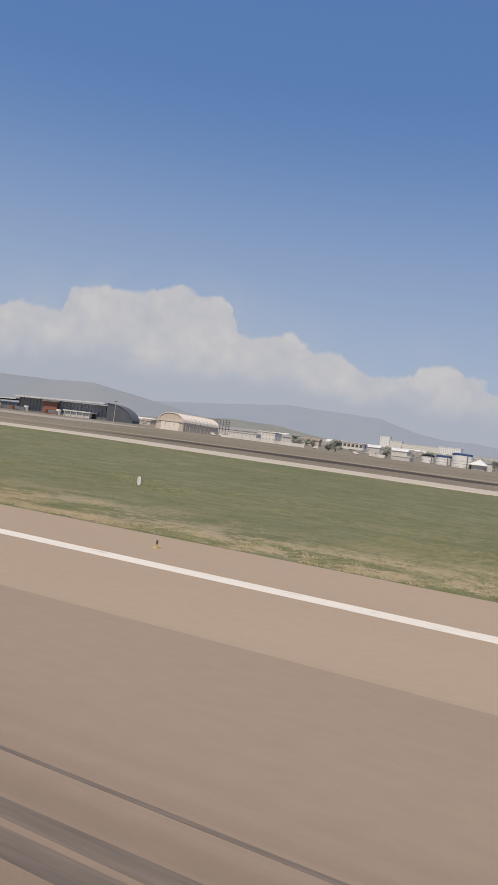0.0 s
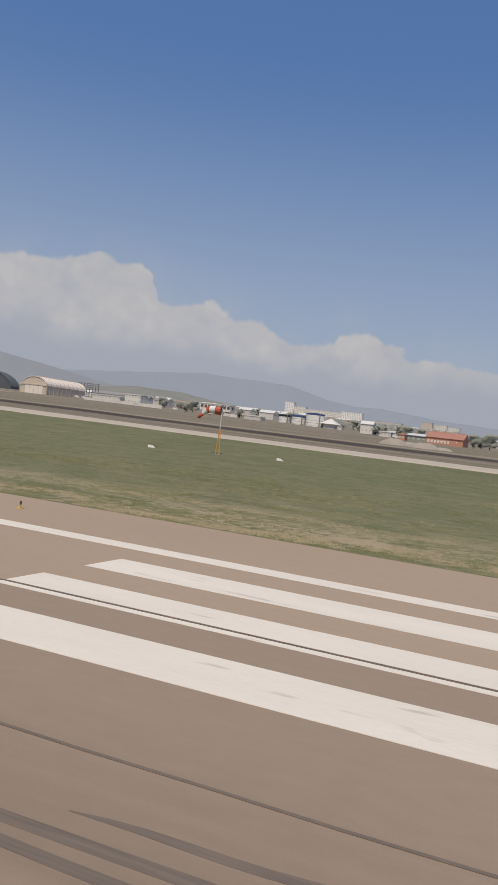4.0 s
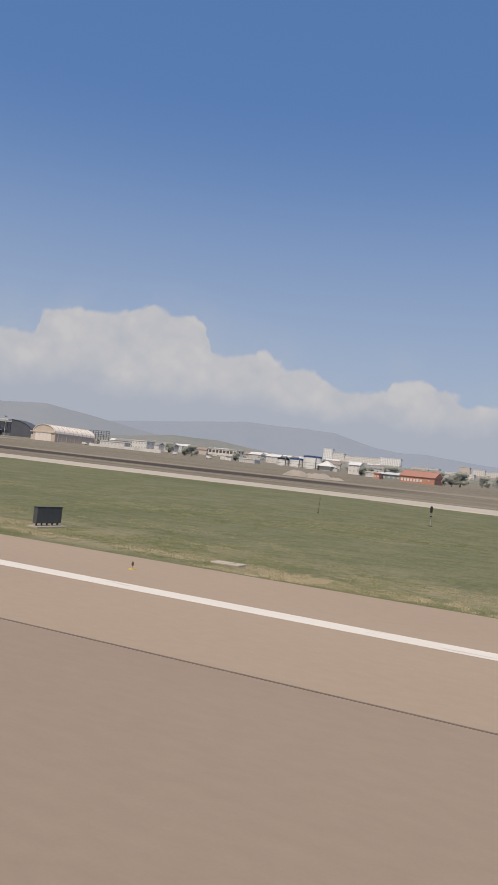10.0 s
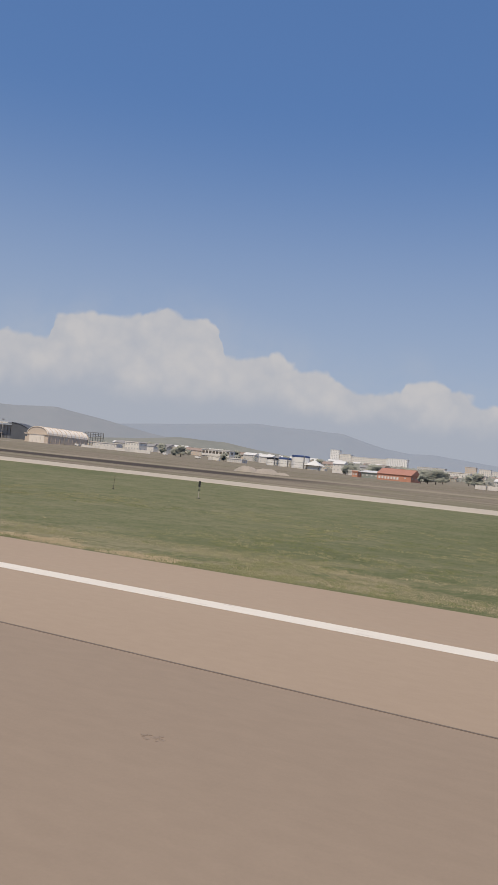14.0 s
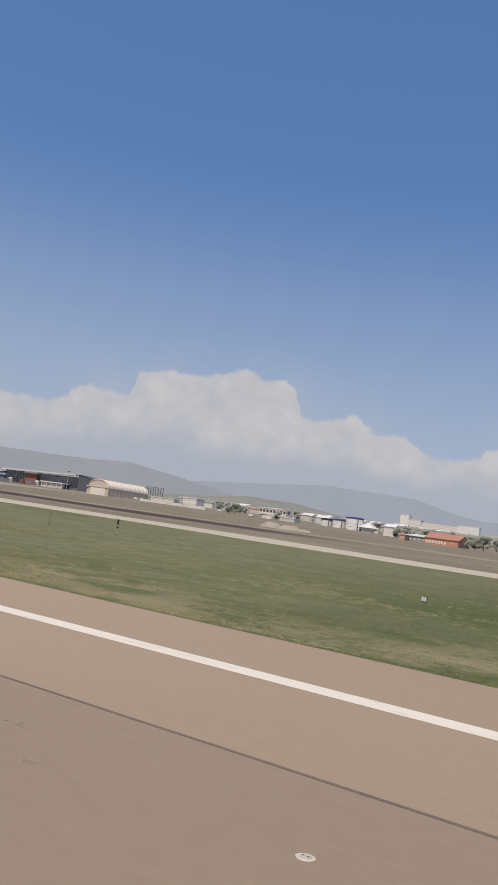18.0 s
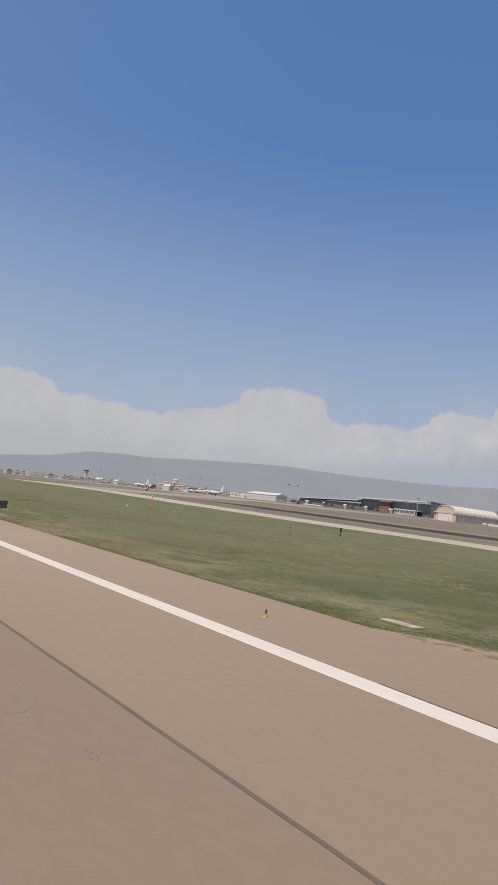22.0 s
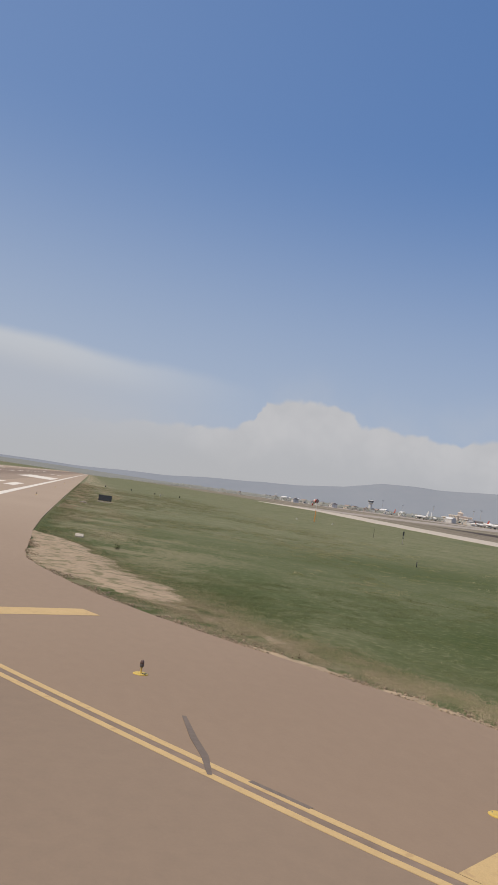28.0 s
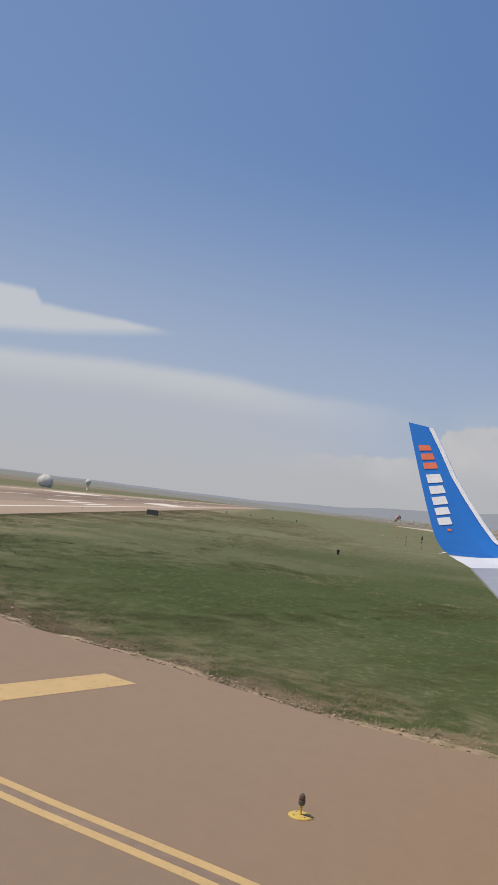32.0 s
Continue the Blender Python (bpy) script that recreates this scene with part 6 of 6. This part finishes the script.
block("workshop", "grey workshop with a white sheet roof", -118, -88, 690, 18, 12.0, 15.4, "panel_wall", 1, 6, (1.6, 1.2), "shed", "roof_white")
block("white_store", "long white store building in the distance", -632, -545, 2500, 24, 56.0, 76.0, "plaster", 3, 12, (4.0, 3.0), "flat", "roof_white")
block("white_house", "narrow white house with stepped front", -128, -118, 650, 9, 12.6, 19.6, "plaster", 2, 3, (1.2, 1.3), "gable", "roof_white")
block("white_office", "two-storey white office building", -477, -436, 858, 16, 19.5, 28.3, "plaster", 2, 10, (1.8, 1.6))
block("white_annexe", "white annexe with an open ground floor", -434, -420, 852, 14, 19.5, 27.0, "plaster", 2, 3, (1.8, 1.6))
block("service_shed", "low white service shed", -600, -520, 1180, 14, 27.0, 37.5, "plaster", 1, 9, (6.0, 4.5), "flat", "roof_white")
block("row_house", "cream row building with a flat roof", -498, -444, 1150, 16, 26.0, 36.0, "cream", 1, 11, (2.8, 2.4))
block("white_depot", "low white depot with dark bay openings", -231.5, -216, 651, 10, 12.4, 15.8, "plaster", 1, 7, (1.1, 2.2), "flat", "roof_white")
block("gate_office", "grey gate office beside the hangar", -384, -366, 700, 14, 16.0, 24.5, "panel_wall", 2, 5, (1.8, 1.6))
frame_rack = thing("steel_frame", "dark open steel frame rising beside the hangar", "frame", (-442, 720, rise(-442, 720) - 0.2))
for k in range(8):
    part("upright", box(-13 + 3.6 * k, -0.3, 0, -12.5 + 3.6 * k, 0.3, 15.6), "metal_grey", frame_rack)
for k in range(4):
    part("rail", box(-13.2, -0.25, 9.2 + 2.0 * k, 13.0, 0.25, 9.7 + 2.0 * k), "metal_grey", frame_rack)
part("footing", box(-14, -1.2, 0, 14, 1.2, 0.6), "concrete", frame_rack)
block("low_store", "low white store beside the cream hangar", -394, -364, 660, 9, 16.2, 20.2, "plaster", 1, 7, (1.6, 1.2), "flat", "roof_white")
block("bay_depot", "white flat-roofed depot with dark open bays", -352, -316, 800, 12, 21.0, 26.6, "plaster", 1, 8, (3.2, 3.0), "flat", "roof_white", winmat="lamp_grey")
block("low_store", "small low white store among bushes", -112, -100, 640, 7, 11.2, 14.4, "plaster", 1, 4, (1.4, 1.2), "flat", "roof_white")
block("low_store", "long low white store beyond the field", -186, -148, 1200, 12, 28.5, 34.4, "panel_wall", 1, 9, (2.2, 1.6), "flat", "roof_white")


def container(x, y, turn, mat, label):
    ob = thing("freight_container", label, "container", (x, y, rise(x, y) - 0.1), turn, "freight containers")
    part("body", box(-3.0, -1.2, 0.15, 3.0, 1.2, 2.6, 0.05), mat, ob)
    for k in range(9):
        part("rib", box(-2.7 + 0.65 * k, -1.27, 0.3, -2.5 + 0.65 * k, -1.2, 2.45), mat, ob)
    part("door", box(3.0, -1.1, 0.25, 3.06, 1.1, 2.5), mat, ob)
    for k in (-2.6, 2.6):
        part("skid", box(k - 0.3, -1.1, 0.0, k + 0.3, 1.1, 0.15), "metal_dark", ob)
    return ob


for x, y, a, mat, label in ((35.5, 480, 3, "plaster", "white freight container at the field's edge"), (42.5, 480.5, -2, "plaster", "white freight container at the field's edge"), (-240, 646, 5, "plaster", "white freight container by the tanks"),
                            (-236, 640, 0, "panel_wall", "pale grey freight container by the tanks"), (-248, 652, 8, "plaster", "white freight container by the tanks"), (-352, 640, 0, "plaster", "white freight container beside the wall")):
    container(x, y, a, mat, label)


def van(x, y, turn, label):
    ob = thing("delivery_van", label, "van", (x, y, rise(x, y) - 0.05), turn, "parked vans")
    part("body", loft([[(-2.7, a, 0.45), (2.3, a, 0.45), (2.6, a, 0.6), (2.6, a, 1.2), (1.9, a, 1.4), (1.35, a, 2.25), (-2.6, a, 2.35)] for a in (-0.95, 0.95)]), "white", ob)
    part("windscreen", loft([[(1.94, a, 1.42), (1.42, a, 2.18), (1.39, a, 2.15), (1.90, a, 1.39)] for a in (-0.8, 0.8)]), "glass_dark", ob)
    for sx in (-1.8, 1.7):
        for sy in (-0.9, 0.9):
            part("wheel", tube([(sx, sy - 0.1, 0.33), (sx, sy + 0.1, 0.33)], 0.33, 0.33, 12), "tyre", ob)
    part("side_window", box(0.75, -0.97, 1.45, 1.35, -0.94, 2.0), "glass_dark", ob)
    return ob


for x, y, a in ((-398, 642, 10), (-388, 640, -5), (-372, 640, 170), (-330, 640, 0), (-318, 645, 4), (-300, 652, 175), (-96, 640, 0), (-262, 650, 5)):
    van(x, y, a, "white delivery van parked at the field's edge")
ob = thing("perimeter_wall", "long low white perimeter wall", "wall", (-341, 628, rise(-341, 628) - 0.8))
for k in range(14):
    part("wall_panel", box(-40 + 5.8 * k, -0.15, 0, -34.4 + 5.8 * k, 0.15, 3.2), "plaster", ob)
    part("pier", box(-34.4 + 5.8 * k, -0.25, 0, -34.2 + 5.8 * k, 0.25, 3.5), "plaster", ob)
block("far_warehouse", "long pale warehouse far off", -640, -540, 1010, 20, 24.0, 32.0, "plaster", 1, 12, (2.4, 1.6), "gable", "roof_grey")
block("far_warehouse", "long pale warehouse far off", -560, -480, 1400, 18, 32.0, 40.0, "panel_wall", 1, 8, (2.4, 1.6), "gable", "roof_white")
block("far_store", "wide white store far beyond the apron", -1720, -1640, 560, 20, 12.5, 19.5, "plaster", 1, 8, (3, 2), "flat", "roof_white")
block("far_store", "wide white store far beyond the apron", -1960, -1900, 360, 20, 7.5, 15.0, "plaster", 1, 6, (3, 2), "flat", "roof_white")
block("cargo_shed", "long pale cargo shed by the apron", -1050, -960, 760, 22, 17.0, 28.0, "plaster", 1, 10, (3, 2.4), "gable", "roof_white")
block("cargo_shed", "long pale cargo shed by the apron", -1180, -1110, 800, 22, 18.0, 29.0, "panel_wall", 1, 8, (3, 2.4), "gable", "roof_grey")


def house(label, wall, roofmat, w, d, h):
    return block("town_house", label, -w / 2, w / 2, 0, d, 0, h, wall, 2, 3, (1.2, 1.4), "gable", roofmat, True, "house", "town houses")


HOUSES = [house("pale rendered house with a grey gable roof", "plaster", "roof_grey", 13, 10, 6.5), house("cream rendered house with a red-brown roof", "cream", "roof_brown", 15, 11, 6.0),
          house("white flat-fronted house with a pale roof", "plaster", "roof_white", 18, 10, 7.5)]
rt = random.Random(21)
spots = []
for k in range(110):
    if k >= 54:
        y = rt.uniform(980, 2600)
        x = 100 - (y + 20) * math.tan(radians(rt.uniform(10, 46)))
    elif k < 34:
        a, d = rt.uniform(58, 88), rt.uniform(1450, 2100)
        x, y = 200 - d * math.sin(radians(a)), 20 + d * math.cos(radians(a))
        if y < 300 and a < 92:
            y += 350
    elif k < 44:
        x, y = rt.uniform(-460, -240), rt.uniform(760, 960)
    else:
        x, y = rt.uniform(-130, 60), rt.uniform(690, 960)
        if y < 870:
            continue
    spots.append((x, y))
for k, (x, y) in enumerate(spots):
    m = pose(x, y, rise(x, y) - 1.2, 0, 0, rt.uniform(-20, 20))
    if y >= 980:
        m = m @ Matrix.Diagonal((rt.uniform(1.0, 2.4), 1.3, rt.uniform(0.7, 1.15), 1))
    if k < 3:
        HOUSES[k].matrix_world = m
    else:
        copy_thing(HOUSES[k % 3], m)

# earth heaps on the brown field
for x, y, w, h, sd in ((-7.5, 282, 5.6, 2.0, 1), (4.0, 276, 5.4, 1.7, 2), (-2.5, 285, 4.3, 1.4, 3), (10, 277, 3.2, 0.9, 4)):
    bm = bmesh.new()
    n, rings = 22, []
    for f, hh in ((1.0, -0.3), (0.85, 0.25), (0.6, 0.7), (0.3, 0.95), (0.0, 1.02)):
        if f == 0:
            rings.append([bm.verts.new((x, y, rise(x, y) + h))])
        else:
            rings.append([bm.verts.new((x + w * f * math.cos(a) * (1 + 0.25 * noise.noise((math.cos(a) * 1.5, math.sin(a) * 1.5, sd))), y + w * 0.6 * f * math.sin(a), rise(x, y) + h * hh * (1 + 0.4 * noise.noise((math.cos(a) * 2 + f, math.sin(a) * 2, sd + 9))))) for a in [6.2832 * i / n for i in range(n)]])
    for a, b in zip(rings, rings[1:]):
        for i in range(n):
            q = [a[i], a[(i + 1) % n], b[(i + 1) % len(b)], b[i % len(b)]]
            q = [v for j, v in enumerate(q) if v not in q[:j]]
            bm.faces.new(q)
    tagged(solo("earth_mound", bm, "heap", "dumped mound of pale grey-brown earth", "mound", "", "earth mounds", True))


# trees of the town and field edges
def tree(seed, h, label):
    r = random.Random(seed)
    ob = thing("tree", label, "tree", (0, 0, 0), 0, "trees")
    part("trunk", tube([(0, 0, 0), (0.1, 0.05, h * 0.3), (0.0, 0.1, h * 0.6)], 0.03 * h, 0.012 * h, 8), "bark", ob)
    for k in range(5):
        a = k * 1.3
        part("limb", tube([(0.05, 0.05, h * (0.28 + 0.05 * k)), (0.14 * h * math.cos(a), 0.14 * h * math.sin(a), h * (0.45 + 0.06 * k))], 0.012 * h, 0.005 * h, 6), "bark", ob)
    bm = bmesh.new()
    for k in range(14):
        a, d = r.uniform(0, 6.28), r.uniform(0.03, 0.3) * h
        leaf_cloud(bm, r, (d * math.cos(a), d * math.sin(a), h * r.uniform(0.26, 0.82)), (0.2 * h, 0.2 * h, 0.16 * h), 80, 0.038 * h)
    part("crown", bm, "hazed_leaf", ob)
    return ob


# leaf colours paled and greyed to stand in for haze over far trees
M["hazed_leaf"] = material("hazed_leaf", (0.30, 0.315, 0.265), (0.36, 0.365, 0.315), 0.1, 0.95, 0, 6, spec=0.0, upright=True, each=0.2)
M["woods"] = material("woods", (0.235, 0.245, 0.225), (0.30, 0.305, 0.28), 0.02, 0.95, 0, 6, spec=0.0, upright=True, each=0.15)
TREES = [tree(1, 9, "leafy tree, haze put into its pale grey-green leaf colour"), tree(2, 12, "tall tree, haze put into its pale grey-green leaf colour"), tree(3, 7, "small rounded grey-green tree")]
spots = [(-19, 560), (-14, 562), (-23, 557), (-112, 640), (-115, 655), (-108, 646), (-240, 660), (-285, 645), (-281, 650), (-288, 652), (-350, 720), (-362, 735), (-330, 740), (-90, 650), (-100, 670), (5, 600), (20, 640), (-60, 640)]
for k in range(44):
    if k < 14:
        x, y = rt.uniform(-480, -230), rt.uniform(760, 980)
    else:
        x, y = rt.uniform(-200, 140), rt.uniform(610, 980)
    if -250 < x < -122 and y < 772:
        continue
    spots.append((x, y))
for k, (x, y) in enumerate(spots):
    m = pose(x, y, rise(x, y) - 0.3, 0, 0, rt.uniform(-30, 30))
    if k < 3:
        TREES[k].matrix_world = m
    else:
        copy_thing(TREES[rt.randrange(3)], m)



def far_woods():
    """Trees and gardens of the town far off."""
    r = random.Random(77)
    bm = bmesh.new()
    for k in range(1900):
        a, d = r.uniform(55, 97), r.uniform(1450, 2350)
        x, y = 200 - d * math.sin(radians(a)), 20 + d * math.cos(radians(a))
        if a > 86 and r.random() < 0.55:
            continue
        h = r.uniform(6, 12) * (0.35 if a > 84 else 0.8)
        leaf_cloud(bm, r, (x, y, rise(x, y) + h * 0.5), (h * 0.6, h * 0.6, h * 0.45), 8, h * 0.2)
    for k in range(1500):
        y = r.uniform(980, 2690)
        x = 100 - (y + 20) * math.tan(radians(r.uniform(6, 50)))
        h = r.uniform(5, 11)
        leaf_cloud(bm, r, (x, y, rise(x, y) + h * 0.45), (h * 0.9, h * 0.7, h * 0.45), 8, h * 0.24)
    for k in range(400):
        x, y = r.uniform(-520, 160), r.uniform(820, 1300)
        h = r.uniform(4, 8)
        leaf_cloud(bm, r, (x, y, rise(x, y) + h * 0.5), (h * 0.6, h * 0.6, h * 0.45), 8, h * 0.2)
    solo("far_woods", bm, "woods", "grey-green trees among the distant town", "trees", "stuff")


far_woods()

# clods and crumbs along the curve's edge
def edge_clods():
    r = np.random.RandomState(8)
    line = [p for p in INNER if 166 < p[0] < 221]
    verts, faces = [], []
    for k in range(9000):
        i = r.randint(len(line) - 1)
        a, b = Vector(line[i]), Vector(line[i + 1])
        p, t = a.lerp(b, r.rand()), (b - a).normalized()
        d = abs(r.normal(0.12, 0.34)) - 0.06
        x, y = p.x - t.y * d, p.y + t.x * d
        if noise.noise((x * 0.6, y * 0.6, 51)) < -0.15 or (d < 0.02 and r.rand() < 0.5):
            continue
        q = 0.012 + 0.034 * r.rand() ** 2.5
        z = 0.0 if d < 0.06 else -0.035
        n = len(verts)
        turn = r.uniform(0, 6.28)
        for f, h in ((1.0, -0.01), (0.8, q * 0.7)):
            for m in range(5):
                w = q * f * r.uniform(0.7, 1.2)
                verts.append((x + w * math.cos(turn + 1.2566 * m) * 1.3, y + w * math.sin(turn + 1.2566 * m), z + h))
        verts.append((x, y, z + q * 0.95))
        for m in range(5):
            o = (m + 1) % 5
            faces += [(n + m, n + o, n + 5 + o, n + 5 + m), (n + 5 + m, n + 5 + o, n + 10)]
    me = bpy.data.meshes.new("edge_clods")
    me.from_pydata(verts, [], faces)
    me.materials.append(M["clod"])
    tagged(new("edge_clods", me), "crumbled tan clods of earth along the asphalt edge", "soil", kind="stuff")


edge_clods()

# white domes across the runway
ob = thing("radar_dome", "large white ribbed dome across the runway", "dome", (-158, -52, -0.1))
part("shell", lathe([(3.75 * math.cos(a), 0.6 + 1.9 + 3.4 * math.sin(a)) for a in np.arange(-0.6, 1.56, 0.15)] + [(0, 5.9)], 20), "plaster", ob, "", True)
part("base", lathe([(3.2, 0), (3.2, 0.7), (0, 0.7)], 20), "concrete", ob)
for k in range(8):
    a0 = 6.2832 * k / 8
    part("rib", tube([(3.8 * math.cos(b) * math.cos(a0), 3.8 * math.cos(b) * math.sin(a0), 2.5 + 3.45 * math.sin(b)) for b in np.arange(-0.55, 1.5, 0.25)], 0.08, 0.08, 6), "panel_wall", ob)
ob = thing("radar_ball", "white ball antenna on a tapered neck", "dome", (-279, -59, -0.1))
part("ball", lathe([(1.75 * math.cos(a), 5.2 + 1.75 * math.sin(a)) for a in np.arange(-1.5, 1.56, 0.2)] + [(0, 6.95)], 16), "plaster", ob, "", True)
part("neck", lathe([(0.9, 0), (0.5, 1.5), (0.6, 2.4), (1.3, 3.9), (0, 3.9)], 12), "panel_wall", ob)
part("foot", box(-1.4, -1.4, 0, 1.4, 1.4, 0.3), "concrete", ob)

# ---------- the aircraft's own wing, as it stands at the end ----------
WING_AT = (228.79, 54.44, 0.0)
EYE_Z = 3.79
wing = thing("airliner_wing", "white airliner wing with an upswept blue winglet", "wing", WING_AT, 66.5)     # x forward, y outboard


def out(fwd, up):
    """From the outline on the winglet's plane to the wing's own axes."""
    lat = 15.75 + 0.26 * max(0.0, up + 0.43)
    return Vector((fwd * lat / 16.2, lat, EYE_Z + up * lat / 16.2))


TE = [(-4.33, 2.05), (-4.15, 1.5), (-3.96, 0.93), (-3.79, 0.45), (-3.63, 0.03), (-3.53, -0.18), (-3.39, -0.35), (-3.26, -0.43)]
LE = [(-3.86, 1.97), (-3.60, 1.55), (-3.30, 1.03), (-3.00, 0.62), (-2.68, 0.22), (-2.42, -0.07), (-2.05, -0.30), (-1.70, -0.40)]
rings = []
for (tf, tu), (lf, lu) in zip(TE, LE):
    a, b = out(tf, tu), out(lf, lu)
    m1 = a.lerp(b, 0.65)
    th = 0.03 + 0.05 * (2.0 - tu) / 2.4
    rings.append([a, m1 + Vector((0, -th, 0)), b, m1 + Vector((0, th, 0))])
part("winglet", loft(rings), "winglet_blue", wing, "glossy bright blue winglet", False)
edge_rings = []
for lf, lu in LE[:-1]:
    b = out(lf, lu)
    edge_rings.append([b + Vector((-0.05, -0.035, 0)), b + Vector((0.035, -0.02, 0)), b + Vector((0.045, 0.02, 0)), b + Vector((-0.05, 0.035, 0))])
part("leading_edge", loft(edge_rings), "mark_white", wing, "pale bare metal leading edge")


def mark(f0, f1, g0, g1, mat):
    """A bar on the inboard face between two shares of the height and two of the chord."""
    def at(h, c):
        i = h * (len(TE) - 1)
        k = min(len(TE) - 2, int(i))
        t = Vector(TE[k]).lerp(Vector(TE[k + 1]), i - k)
        l = Vector(LE[k]).lerp(Vector(LE[k + 1]), i - k)
        p = t.lerp(l, c)
        q = out(p.x, p.y)
        th = (0.03 + 0.05 * (2.0 - t.y) / 2.4) * min(1, c / 0.65 if c < 0.65 else (1 - c) / 0.35)
        return q + Vector((0, -th - 0.012, 0))
    bm = bmesh.new()
    quad = [at(f0, g0), at(f0, g1), at(f1, g1), at(f1, g0)]
    vs = [bm.verts.new(p) for p in quad] + [bm.verts.new(p + Vector((0, 0.008, 0))) for p in quad]
    bm.faces.new(vs[:4])
    bm.faces.new(vs[4:][::-1])
    for i in range(4):
        bm.faces.new((vs[i], vs[(i + 1) % 4], vs[4 + (i + 1) % 4], vs[4 + i]))
    bmesh.ops.recalc_face_normals(bm, faces=bm.faces)
    part("marking_bar", bm, mat, wing)


for k in range(3):
    mark(0.115 + 0.045 * k, 0.115 + 0.045 * k + 0.030, 0.20, 0.635, "mark_orange")
for k in range(5):
    mark(0.262 + 0.063 * k, 0.262 + 0.063 * k + 0.045, 0.20 - 0.01 * k, 0.635 - 0.05 * k, "mark_white")
mark(0.595, 0.62, 0.29, 0.36, "mark_orange")
# the wing itself, tapering out to the winglet
stations = [(15.82, -3.2, -1.62, -0.43, -0.38, 0.16), (13.6, -1.95, 0.0, -0.70, -0.62, 0.24), (9.0, -0.9, 2.6, -1.1, -1.0, 0.42), (5.0, -0.4, 4.8, -1.45, -1.3, 0.62), (2.2, -0.2, 6.9, -1.75, -1.55, 0.85)]
rings = []
for lat, te, le, zt, zl, th in stations:
    c = le - te
    rings.append([Vector((te, lat, EYE_Z + zt)), Vector((te + c * 0.35, lat, EYE_Z + zt + th * 0.25)), Vector((te + c * 0.7, lat, EYE_Z + zl + th * 0.45)), Vector((le, lat, EYE_Z + zl)),
                  Vector((te + c * 0.7, lat, EYE_Z + zl - th * 0.55)), Vector((te + c * 0.35, lat, EYE_Z + zt - th * 0.35))])
part("wing_panel", loft(rings), "wing_white", wing, "white upper wing skin")
for k, (l0, l1) in enumerate(((14.6, 11.5), (11.0, 8.0))):
    pts = []
    for lat in (l0, l1):
        te = float(np.interp(-lat, [-s[0] for s in stations], [s[1] for s in stations]))
        zt = float(np.interp(-lat, [-s[0] for s in stations], [s[3] for s in stations]))
        pts.append([(te - 0.02, lat, EYE_Z + zt + 0.015), (te + 0.55, lat, EYE_Z + zt + 0.09), (te + 0.55, lat, EYE_Z + zt + 0.075), (te - 0.02, lat, EYE_Z + zt - 0.015)])
    part("aileron", loft(pts), "wing_grey", wing)
part("static_wick", tube([out(-3.3, -0.40), out(-3.44, -0.44)], 0.012, 0.006, 6), "mark_white", wing)
part("gear_strut", tube([(1.2, 2.9, 0.5), (1.2, 2.9, EYE_Z - 1.7)], 0.13, 0.16, 10), "metal_grey", wing)
for y in (2.6, 3.2):
    part("main_wheel", tube([(1.2, y - 0.17, 0.56), (1.2, y + 0.17, 0.56)], 0.56, 0.56, 18), "tyre", wing)
